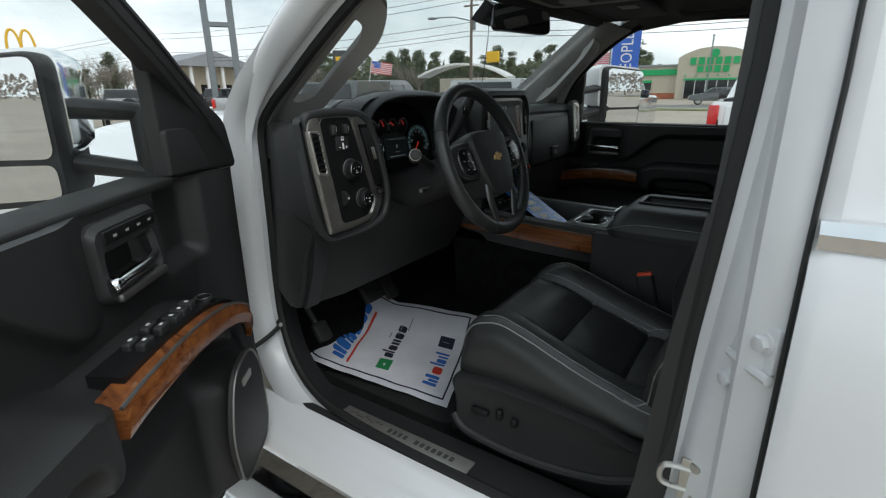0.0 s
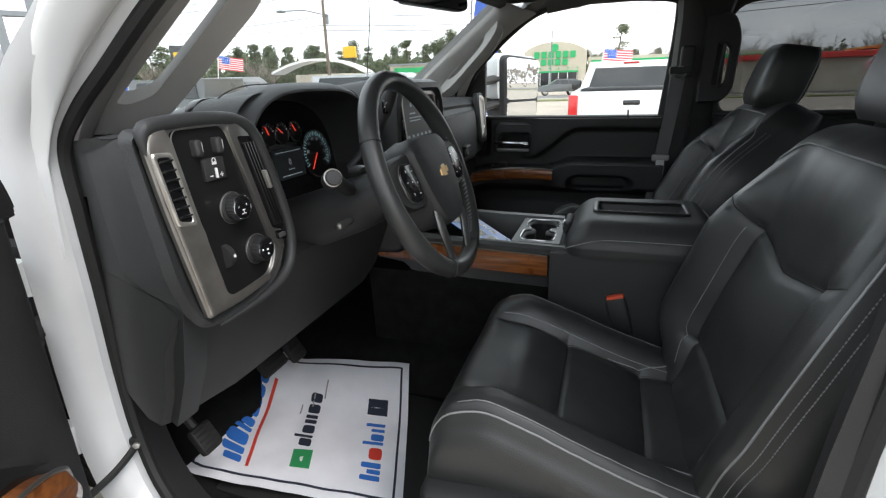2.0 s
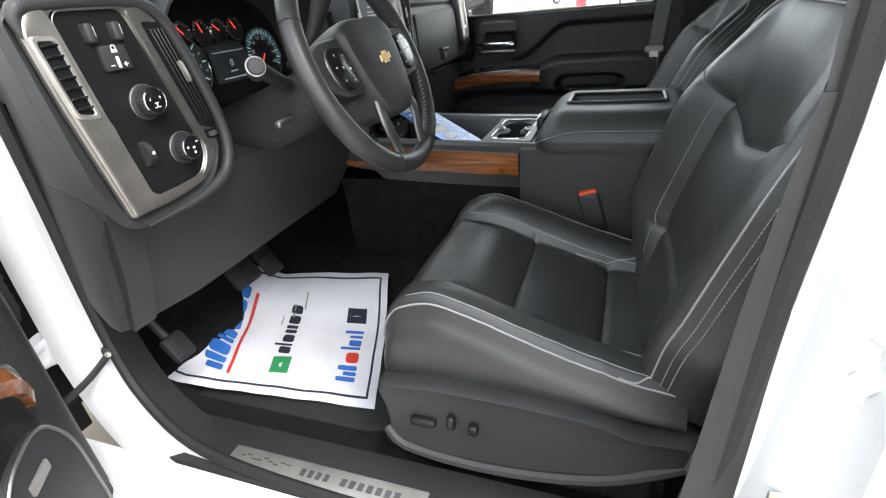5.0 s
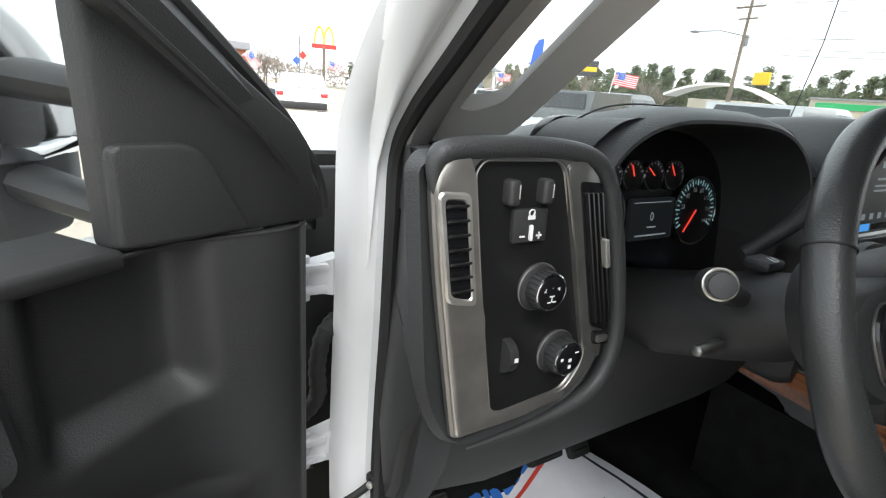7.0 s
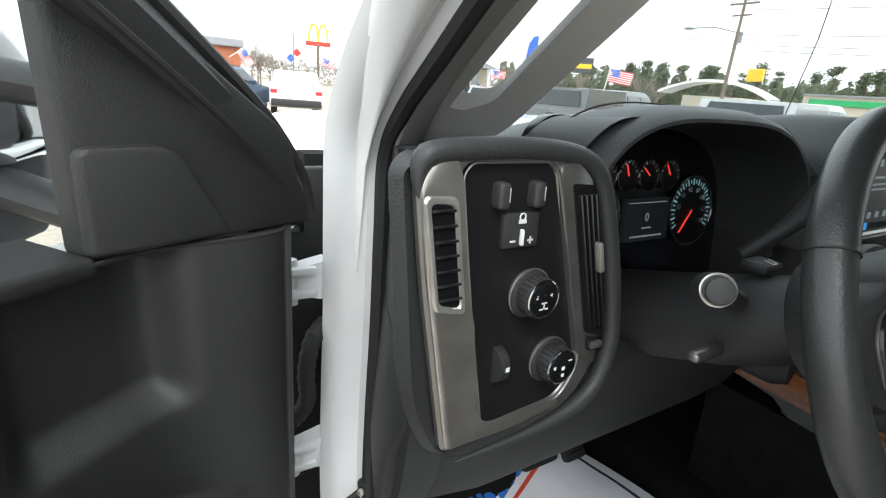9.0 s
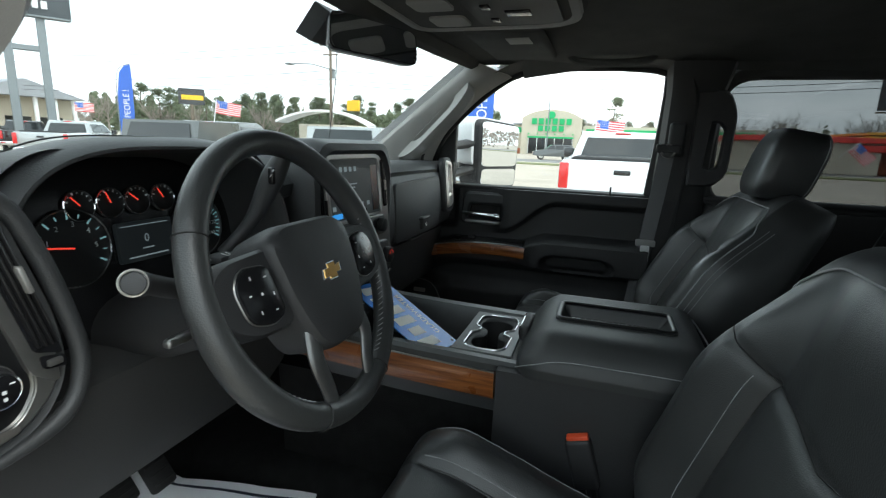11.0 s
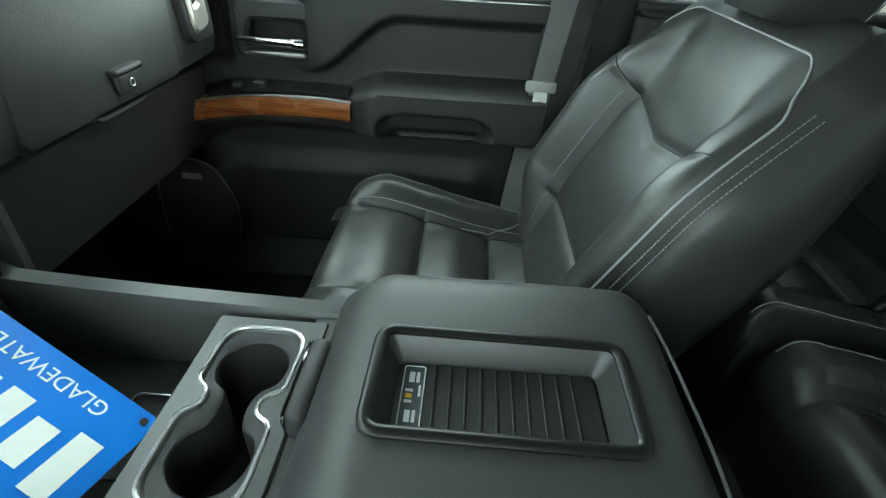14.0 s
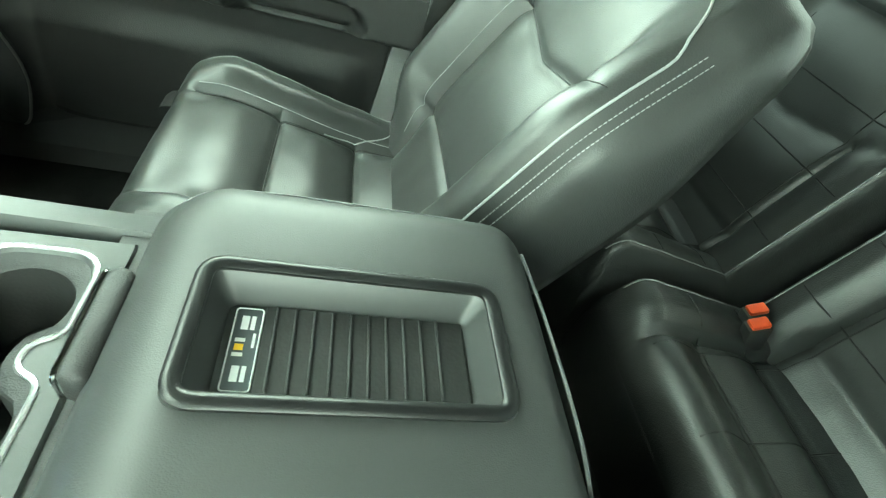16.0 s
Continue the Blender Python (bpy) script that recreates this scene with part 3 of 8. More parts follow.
# roof, headliner, rear wall
def liner(u, v):
    x = lerp(-0.76, 0.76, u)
    y = lerp(0.135 + 0.065 * (1 - (x / 0.76) ** 2), -1.33, v)
    return V((x, y, 1.872 + 0.055 * (1 - (x / 0.76) ** 2) * min(1.0, 0.35 + v * 3)))


part("headliner", sheet(liner, 20, 20, 0.02, (0, 0, 1)), "liner", cab, "dark headliner")
part("roof_skin", sheet(lambda u, v: V((lerp(-0.86, 0.86, u), lerp(0.16, -1.41, v), 1.905 + 0.06 * (1 - (2 * u - 1) ** 2))), 16, 10, 0.03, (0, 0, 1)), "white", cab)
part("rear_wall", loft([[(-0.88, y, z) for y, z in ((-1.30, 0.73), (-1.33, 1.45), (-1.40, 1.45), (-1.40, 0.73))], [(0.88, y, z) for y, z in ((-1.30, 0.73), (-1.33, 1.45), (-1.40, 1.45), (-1.40, 0.73))]]), "plastic", cab)
part("rear_header", rbox((0, -1.345, 1.85), (1.6, 0.08, 0.11), 0.02), "liner", cab)
part("rear_glass", rbox((0, -1.352, 1.62), (1.64, 0.006, 0.36), 0.0), "tint", cab)


def screen_glass(u, v):
    x = lerp(-0.73, 0.73, u)
    k = 1 - (x / 0.73) ** 2
    return V((x, lerp(0.56, 0.125, v) + 0.16 * k * (1 - 0.7 * v), lerp(1.52, 1.885, v) - 0.015 * k))


part("windshield", sheet(screen_glass, 24, 10, 0.005, (0, 0.6, 0.8)), "glass", cab, "clear windshield").visible_shadow = False
part("header_band", tube([(x, 0.128 + 0.055 * (1 - (x / 0.72) ** 2), 1.882) for x in [lerp(-0.74, 0.74, i / 16) for i in range(17)]], 0.032, 8), "liner", cab)

# overhead console and visors
oc_out = round_poly(rect(-0.155, -0.275, 0.155, 0.115), [0.10, 0.10, 0.05, 0.05], 10)
OCC = V((0.0, -0.08))


def oc_loop(k, z):
    return [V((OCC.x + (p.x - OCC.x) * k, OCC.y + (p.y - OCC.y) * k, z)) for p in oc_out]


ohc = part("overhead_console", loft([oc_loop(1.06, 1.93), oc_loop(1.03, 1.875), oc_loop(0.98, 1.862), oc_loop(0.90, 1.860)]), "liner", cab, "grey overhead console", 50)
part("console_rim", loft([oc_loop(1.0, 1.866), oc_loop(0.985, 1.857), oc_loop(0.95, 1.8545), oc_loop(0.90, 1.856), oc_loop(0.885, 1.861)], cap=False), "pillar", ohc, "pale grey console rim", 50)
part("console_bezel", plate(round_poly(rect(-0.105, -0.235, 0.105, -0.06), 0.03, 6), 0.006, pose(0, 0, 1.8545), 0.001), "soft", ohc)
for sx in (-1, 1):
    part("map_lamp", plate(round_poly(rect(sx * 0.065 - 0.04, -0.035, sx * 0.065 + 0.04, 0.045), 0.018, 6), 0.006, pose(0, 0, 1.8550), 0.0015), "pillar", ohc, "pale map lamp lens")
    part("console_button", rbox((sx * 0.05, -0.10, 1.853), (0.026, 0.018, 0.006), 0.002), "gloss", ohc)
part("console_button", rbox((0.0, -0.155, 1.853), (0.034, 0.05, 0.006), 0.002), "gloss", ohc)
for sx in (-1, 1):
    part("sun_visor", rbox((sx * 0.40, -0.075, 1.872), (0.40, 0.19, 0.024), 0.011, 3, None), "liner", cab)
    part("visor_label", rbox((sx * 0.30, -0.105, 1.8592), (0.075, 0.06, 0.002), 0.0008), "pillar", cab)
for sx in (-1, 1):
    gp = smooth_path([(sx * 0.70, -0.20, 1.895), (sx * 0.68, -0.23, 1.868), (sx * 0.68, -0.33, 1.862), (sx * 0.68, -0.43, 1.868), (sx * 0.70, -0.46, 1.895)], 5)
    part("roof_handle", tube(gp, 0.012, 8), "liner", cab)

# hood, cowl and front fenders
def hood(u, v):
    x = lerp(-0.88, 0.88, u)
    y = lerp(0.88, 2.05, v)
    k = abs(x) / 0.88
    rise = 0.085 * ramp(v, (0.0, 0.45), (0.25, 0.9), (0.5, 1.0), (1.0, 0.7)) * ramp(k, (0.0, 1.0), (0.72, 1.0), (0.95, 0.0))
    return V((x, y + 0.05 * (1 - k * k) * (1 - v), 1.405 + rise + 0.018 * (1 - k ** 4) + 0.022 * (1 if k < 0.45 else max(0, 1 - (k - 0.45) / 0.12)) - 0.05 * v * v - 0.05 * max(0, k - 0.85) / 0.15))


part("hood", sheet(hood, 36, 14, 0.03, (0, 0, -1)), "white", cab)
part("cowl", sheet(lambda u, v: V((lerp(-0.70, 0.85, u), lerp(0.60, 0.90, v) + 0.14 * (1 - (2 * u - 1) ** 2) * (1 - v), lerp(1.475, 1.40, v))), 20, 4, 0.02, (0, 0, -1)), "rubber", cab)
for side in (-1, 1):
    part("fender", loft([[(side * 0.885, y, z0), (side * 0.93, y, z0 - 0.03), (side * 1.0, y, z0 - 0.16), (side * 1.015, y, 0.95), (side * 0.99, y, 0.62), (side * 0.86, y, 0.62), (side * 0.86, y, z0 - 0.05)] for y, z0 in ((0.72, 1.42), (0.8, 1.415), (1.2, 1.40), (1.7, 1.37), (2.05, 1.32))]), "white", cab)
part("wiper", tube([(-0.62, 0.72, 1.485), (-0.2, 0.80, 1.50), (0.1, 0.80, 1.50)], 0.007, 6), "rubber", cab)
part("antenna", join(tube([(0.93, 0.86, 1.40), (0.94, 0.80, 1.85), (0.945, 0.78, 2.25)], 0.0022, 6), disc((0.93, 0.86, 1.385), (0, 0, 1), 0.018, 0.03, 16, 0.008)), "rubber", cab)

# striker, labels and grommets on the driver's jamb
def striker(side, y, z, x):
    b = part("striker", rbox((side * x, y, z), (0.006, 0.034, 0.075), 0.003, 2), "steel", cab, "zinc door striker plate")
    part("striker_loop", tube(smooth_path([(side * x, y + 0.002, z + 0.02), (side * (x + 0.004), y + 0.035, z + 0.018), (side * (x + 0.004), y + 0.042, z), (side * (x + 0.004), y + 0.035, z - 0.014), (side * x, y + 0.002, z - 0.016)], 5), 0.0045, 8), "steel", b)
    for dz in (-0.027, 0.028):
        part("bolt", disc((side * x, y - 0.004, z + dz), (side, 0.6, 0), 0.009, 0.007, 12, 0.002), "steel", b)


striker(-1, -0.582, 1.045, 0.925)
lab = frame_of((-0.925, -0.576, 0.925), (-0.3, -0.9, 0.0), (0, 0, 1))
tag = part("tire_label", plate(round_poly(rect(-0.032, -0.055, 0.032, 0.050), 0.004), 0.0012, lab), "paper", cab, "white and yellow sticker")
part("label_bars", bars([(0, 0.032, 0.060, 0.030)], lab @ pose(0, 0, 0.0013)), "warning", tag)
part("label_bars", bars([(-0.004 * (i % 3), 0.006 - 0.008 * i, 0.036, 0.003) for i in range(6)], lab @ pose(0, 0, 0.0013)), "navy", tag)
part("grommet", disc((-0.945, -0.612, 0.875), (-1, 0.4, 0), 0.016, 0.006, 20, 0.002), "rubber", cab)
part("jamb_label", rbox((-0.972, -0.40, 0.753), (0.03, 0.10, 0.0015), 0.0005, 1, None), "pillar", cab)

# check strap, hinges and wiring boot in the gap ahead of the driver's door
part("check_strap", tube(smooth_path([(-0.785, 0.505, 0.962), (-0.815, 0.485, 0.960), (-0.86, 0.485, 0.942), (-0.91, 0.50, 0.922)], 5), 0.0065, 8), "rubber", cab)
part("strap_cover", rbox((-0.800, 0.492, 0.964), (0.030, 0.022, 0.020), 0.007), "rubber", cab)
part("strap_bolt", disc((-0.815, 0.480, 0.966), (-0.6, -0.8, 0), 0.006, 0.006, 6, 0.001), "steel", cab)
part("gap_panel", rbox((-0.880, 0.700, 1.08), (0.17, 0.02, 0.74), 0.004), "rubber", cab, "dark fender liner behind the hinge gap")
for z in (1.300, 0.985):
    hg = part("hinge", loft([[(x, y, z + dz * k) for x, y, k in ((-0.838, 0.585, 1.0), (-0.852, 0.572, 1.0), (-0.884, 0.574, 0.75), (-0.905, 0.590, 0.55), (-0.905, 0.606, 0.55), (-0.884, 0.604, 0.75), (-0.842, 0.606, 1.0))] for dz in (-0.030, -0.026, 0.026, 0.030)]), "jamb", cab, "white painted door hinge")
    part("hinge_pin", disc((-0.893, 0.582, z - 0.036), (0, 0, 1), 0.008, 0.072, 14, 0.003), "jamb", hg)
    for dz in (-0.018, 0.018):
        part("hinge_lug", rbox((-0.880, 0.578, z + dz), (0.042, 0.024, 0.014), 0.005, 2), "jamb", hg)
for z in (1.395, 0.925):
    br_ = part("hinge_bracket", rbox((-0.878, 0.640, z), (0.040, 0.012, 0.075), 0.005, 2), "gloss", cab, "black hinge bracket")
    part("bracket_bolt", disc((-0.882, 0.634, z - 0.018), (-0.3, -1, 0), 0.010, 0.008, 6, 0.002), "steel", br_)
part("wiring_boot", tube(smooth_path([(-0.835, 0.60, 1.215), (-0.862, 0.585, 1.195), (-0.872, 0.585, 1.14), (-0.870, 0.59, 1.08), (-0.895, 0.60, 1.04)], 6), [0.013 + 0.0025 * (i % 2) for i in range(25)], 10), "rubber", cab)

# running board
step = thing("running_board", (-1.1, 0, 0.45), "chrome running board with black rubber step pads under the sill", "running board")
part("board_tube", loft([[(x, y, z) for x, z in ((-0.89, 0.50), (-0.91, 0.525), (-1.12, 0.525), (-1.155, 0.505), (-1.165, 0.47), (-1.13, 0.44), (-0.92, 0.44))] for y in (0.8, 0.3, -0.3, -1.8)]), "chrome", step)
for y0 in (-0.06, -1.25):
    pad = part("step_pad", rbox((-1.015, y0, 0.529), (0.225, 0.62, 0.012), 0.005), "rubber", step, "ribbed black rubber pad")
    for i in range(12):
        part("pad_rib", rbox((-1.025, y0 - 0.235 + i * 0.0427, 0.537), (0.175, 0.020, 0.007), 0.003, 1), "rubber", pad)

# driver-side rear door, closed
rdoor = thing("rear_door", (-0.99, -1.1, 0.72), "closed white rear door with chrome window moulding", "truck door")
skin = [(-0.93, 1.448), (-0.975, 1.44), (-1.0, 1.40), (-1.012, 1.25), (-1.018, 1.05), (-1.008, 0.88), (-0.995, 0.78), (-0.985, 0.735), (-0.93, 0.735)]
part("door_skin", loft([[(x + (0.012 if y > -0.67 else 0), y, z) for x, z in skin] for y in (-0.655, -0.672, -0.9, -1.3, -1.68)]), "white", rdoor)
part("belt_moulding", loft([[(x, y, z) for x, z in ((-0.965, 1.432), (-0.985, 1.43), (-0.987, 1.446), (-0.975, 1.458), (-0.955, 1.458))] for y in (-0.658, -0.9, -1.68)]), "chrome", rdoor, "chrome belt moulding")
part("side_moulding", loft([[(x, y, z) for x, z in ((-0.99, 0.762), (-1.008, 0.765), (-1.008, 0.78), (-0.995, 0.785))] for y in (-0.66, -1.68)]), "smoke", rdoor)
part("frame_skin", loft([[(-0.905 - k, -0.66, z), (-0.955 - k + 0.0, -0.662, z), (-0.955 - k, -0.795, z), (-0.905 - k, -0.795, z)] for z, k in ((1.45, 0.0), (1.6, -0.025), (1.84, -0.09))]), "white", rdoor)
part("edge_seal", tube([(-0.985, -0.652, 0.76), (-0.995, -0.652, 1.1), (-0.975, -0.652, 1.42), (-0.94, -0.655, 1.6), (-0.865, -0.655, 1.84)], 0.0035, 6), "rubber", rdoor)
part("window_pane", rbox((-0.88, -1.02, 1.63), (0.005, 0.46, 0.36), 0, 1, Matrix.Identity(4)), "tint", rdoor)
part("inner_panel", rbox((-0.87, -1.05, 1.10), (0.07, 0.75, 0.70), 0.03), "plastic", rdoor)
part("window_frame", rbox((-0.84, -1.0, 1.845), (0.05, 0.7, 0.05), 0.015), "white", rdoor)
for z in (1.265, 0.86):
    hp = frame_of((-0.950, -0.628, z + 0.030), (-0.72, -0.69, 0), (0, 0, 1))
    lp_ = frame_of((-0.930, -0.616, z - 0.030), (-0.72, -0.69, 0), (0, 0, 1))
    hg = part("hinge", plate(round_poly([(-0.034, -0.026), (0.034, -0.026), (0.034, 0.034), (0.012, 0.034), (-0.026, 0.008)], [0.006, 0.006, 0.012, 0.02, 0.012], 5), 0.010, hp, 0.003), "jamb", rdoor, "white painted hinge")
    part("hinge_leaf", plate(round_poly([(-0.034, 0.030), (-0.030, -0.026), (0.0, -0.032), (0.034, 0.004), (0.034, 0.030)], [0.008, 0.016, 0.02, 0.012, 0.006], 5), 0.009, lp_, 0.003), "jamb", hg)
    part("hinge_flange", tube([hp @ V((-0.036, -0.028, 0.006)), hp @ V((0.0, -0.029, 0.012)), hp @ V((0.036, -0.028, 0.014))], 0.0065, 8), "jamb", hg)
    for fm_, x_, y_ in ((hp, 0.016, 0.010), (lp_, -0.008, -0.006)):
        part("hinge_washer", disc(fm_ @ V((x_, y_, 0.009)), fm_.to_3x3() @ V((0, 0, 1)), 0.0155, 0.003, 20, 0.001), "jamb", hg)
        part("hinge_bolt", disc(fm_ @ V((x_, y_, 0.011)), fm_.to_3x3() @ V((0, 0, 1)), 0.0105, 0.009, 6, 0.002), "jamb", hg)
part("wiring_boot", loft([[(-0.945 - 0.02 * math.cos(a), -0.636 + 0.006 * math.sin(a), z) for a in [2 * math.pi * i / 10 for i in range(10)]] for z in [1.00 + 0.012 * i for i in range(12)]]), "rubber", rdoor)

# passenger-side rear door, closed, seen from inside
pdoor2 = thing("rear_door", (0.9, -1.0, 0.72), "closed rear passenger door with tinted window, black inner panel", "truck door")
part("inner_panel", rbox((0.87, -0.98, 1.09), (0.07, 0.62, 0.70), 0.03), "plastic", pdoor2)
part("window_pane", rbox((0.86, -0.98, 1.64), (0.005, 0.62, 0.42), 0, 1, pose(0, 0, 0)), "tint", pdoor2, "dark tinted glass")
part("door_skin", loft([[(-x, y, z) for x, z in skin] for y in (-0.655, -0.9, -1.3, -1.68)]), "white", pdoor2)
part("window_sill", rbox((0.85, -0.98, 1.445), (0.04, 0.62, 0.02), 0.008), "plastic", pdoor2)
fr = round_poly(rect(-1.215, 1.45, -0.69, 1.832), [0.03, 0.05, 0.10, 0.06], 6)
fo = round_poly(rect(-1.27, 1.42, -0.66, 1.875), [0.03, 0.05, 0.12, 0.08], 6)
part("window_frame", plate(fo, 0.03, Matrix(((0, 0, -1, 0.865), (1, 0, 0, 0), (0, 1, 0, 0), (0, 0, 0, 1))), 0.008, fr), "soft", pdoor2)

# the rest of the truck under and behind the cab
chassis = thing("truck_chassis", (0, 0, 0.55), "black steel frame rails under the truck", "chassis")
for sx in (-0.45, 0.45):
    part("frame_rail", rbox((sx, -0.6, 0.60), (0.09, 5.4, 0.16), 0.02), "rubber", chassis)
for y in (1.35, -2.55):
    part("axle", rbox((0, y, 0.42), (1.66, 0.12, 0.12), 0.03), "rubber", chassis)
bed = thing("truck_bed", (0, -2.6, 0.8), "white steel pickup bed behind the cab", "truck bed")
for sx in (-1, 1):
    part("bed_side", loft([[(sx * x, y, z) for x, z in ((0.84, 1.42), (0.97, 1.42), (1.01, 1.30), (1.015, 1.0), (0.99, 0.72), (0.84, 0.72))] for y in (-1.75, -2.1, -3.2, -3.75)]), "white", bed)
part("bed_floor", rbox((0, -2.75, 0.86), (1.70, 2.0, 0.06), 0.01), "rubber", bed)
part("bed_front", rbox((0, -1.77, 1.12), (1.70, 0.05, 0.58), 0.01), "white", bed)
part("tailgate", rbox((0, -3.73, 1.12), (1.70, 0.06, 0.60), 0.02), "white", bed)
nose = thing("truck_nose", (0, 2.1, 0.9), "chrome grille and bumper at the front of the white truck", "truck front")
part("grille", rbox((0, 2.06, 1.02), (1.70, 0.06, 0.52), 0.03), "chrome", nose)
part("front_bumper", rbox((0, 2.12, 0.66), (1.95, 0.20, 0.24), 0.05), "chrome", nose)
for sx in (-1, 1):
    for y in (1.35, -2.55):
        wh = thing("road_wheel", (sx * 0.86, y, 0.42), "black tyre on a chrome wheel", "wheel", "road wheels")
        part("tyre", tube([V((sx * 0.86, y + 0.315 * math.cos(a), 0.42 + 0.315 * math.sin(a))) for a in [2 * math.pi * i / 32 for i in range(32)]], 0.105, 12, closed=True, up=(1, 0, 0)), "rubber", wh)
        part("wheel_rim", disc((sx * 0.86, y, 0.42), (sx, 0, 0), 0.25, 0.09, 28, 0.02), "chrome", wh)
# ---- dashboard ----
dash = thing("dashboard", (0, 0.35, 1.0), "black soft-touch dashboard with silver bezels and stitched upper pad", "dashboard")
REAR = (0, -1, 0)


def face(y, z0=1.40, lean=0.10):
    """A frame on a panel facing the seats: x to the right, y up, z towards the seats; the origin lies at height z0."""
    return frame_of((0, y, z0), (1, 0, 0), (0, lean, 1))


# upper pad
pad_prof = [(0.84, 1.455), (0.66, 1.497), (0.50, 1.522), (0.38, 1.535), (0.30, 1.537), (0.262, 1.528), (0.243, 1.508), (0.250, 1.485), (0.30, 1.46), (0.84, 1.40)]
pad_x = [lerp(-0.868, -0.722, i / 6) for i in range(7)] + [lerp(-0.718, -0.240, i / 10) for i in range(11)] + [lerp(-0.236, 0.868, i / 20) for i in range(21)]
part("upper_pad", loft([[(max(x, -0.868 + 0.32 * max(0.0, y - 0.25)), (max(y, 0.40) if -0.72 < x < -0.238 else y) - 0.10 * max(0, abs(x) / 0.9 - 0.35) * (y - 0.24), z - 0.012 * (abs(x) / 0.9) ** 3) for y, z in pad_prof] for x in pad_x]), "dash", dash)
sg = part("speaker_grille", rbox((-0.680, 0.50, 1.514), (0.13, 0.062, 0.006), 0.003), "plastic", dash)
for i in range(11):
    part("grille_rib", rbox((-0.735 + 0.011 * i, 0.50, 1.518), (0.004, 0.054, 0.003), 0.001, 1), "rubber", sg)

# passenger fascia: upper glove panel over the lower bin
pp = [(0.30, 1.50), (0.258, 1.505), (0.236, 1.485), (0.228, 1.44), (0.222, 1.38), (0.222, 1.33), (0.232, 1.297), (0.27, 1.285), (0.40, 1.29), (0.40, 1.49)]
part("passenger_fascia", loft([[(x, y + 0.10 * max(0, x - 0.55) * (x - 0.55) + 0.02 * max(0, 0.30 - x) * 10 * 0.1, z) for y, z in pp] for x in [lerp(0.19, 0.86, i / 18) for i in range(19)]]), "dash", dash)
gp = round_poly([(0.275, -0.10), (0.665, -0.10), (0.69, 0.05), (0.675, 0.082), (0.285, 0.077)], [0.012, 0.02, 0.03, 0.03, 0.02], 5)
gl = part("upper_glove_lid", plate(gp, 0.014, face(0.234, 1.40, 0.06), 0.006), "dash", dash)
part("lid_latch", join(rbox((0.50, 0.216, 1.333), (0.062, 0.02, 0.036), 0.008), rbox((0.50, 0.213, 1.352), (0.075, 0.022, 0.012), 0.006)), "plastic", gl)
part("latch_key", ring((0.50, 0.205, 1.331), REAR, 0.006, 0.0012, 16, 6), "steel", gl)
lower = [(0.285, 1.285), (0.262, 1.272), (0.272, 1.20), (0.30, 1.08), (0.36, 1.04), (0.45, 1.05), (0.45, 1.285)]
part("lower_glove_box", loft([[(x, y, z) for y, z in lower] for x in [lerp(0.20, 0.84, i / 8) for i in range(9)]]), "plastic", dash)
part("glove_handle", tube(smooth_path([(0.29, 0.252, 1.290), (0.42, 0.246, 1.290), (0.45, 0.238, 1.284), (0.55, 0.238, 1.284), (0.58, 0.246, 1.290), (0.69, 0.252, 1.292)], 5), 0.006, 8), "soft", dash)

# passenger outer vent with silver bezel
pf = face(0.222, 1.44, 0.10)
vo = round_poly([(0.728, -0.085), (0.79, -0.075), (0.795, 0.09), (0.735, 0.095)], 0.02, 6)
vi = round_poly([(0.740, -0.035), (0.768, -0.028), (0.775, 0.07), (0.745, 0.075)], 0.008, 6)
pv = part("side_vent", plate(round_poly(rect(0.715, -0.10, 0.815, 0.105), 0.03, 5), 0.02, pf @ pose(0, 0, -0.012), 0.008), "plastic", dash)
part("vent_bezel", plate(vo, 0.016, pf, 0.006, vi), "silver", pv, "silver vent bezel")
for i in range(4):
    part("vent_slat", rbox((0.757, 0.226, 1.42 + 0.022 * i), (0.030, 0.004, 0.010), 0.001, 1), "gloss", pv)
part("vent_tab", rbox((0.757, 0.212, 1.445), (0.006, 0.008, 0.028), 0.002), "silver", pv)
part("vent_wheel", rbox((0.756, 0.214, 1.382), (0.026, 0.008, 0.012), 0.003), "smoke", pv)

# left pod: switch panel between two vents
def pod_ring(grow, y):
    """The pod's slanting outline in (x, z)."""
    pts = [(-0.915 - grow, 1.53), (-0.905 - grow, 1.543 + grow), (-0.745, 1.547 + grow), (-0.706 + grow, 1.525 + grow), (-0.672 + grow, 1.40), (-0.668 + grow, 1.335), (-0.70 + grow, 1.282 - grow), (-0.78, 1.262 - grow), (-0.868 - grow, 1.262 - grow), (-0.90 - grow, 1.33)]
    return [(max(p.x, -0.905 + 0.46 * max(0.0, y - 0.215)) if y > 0.22 else p.x, y + 0.06 * (p.y - 1.40), p.y) for p in round_poly(pts, [0.02, 0.02, 0.03, 0.03, 0.05, 0.03, 0.03, 0.03, 0.03, 0.05], 5)]


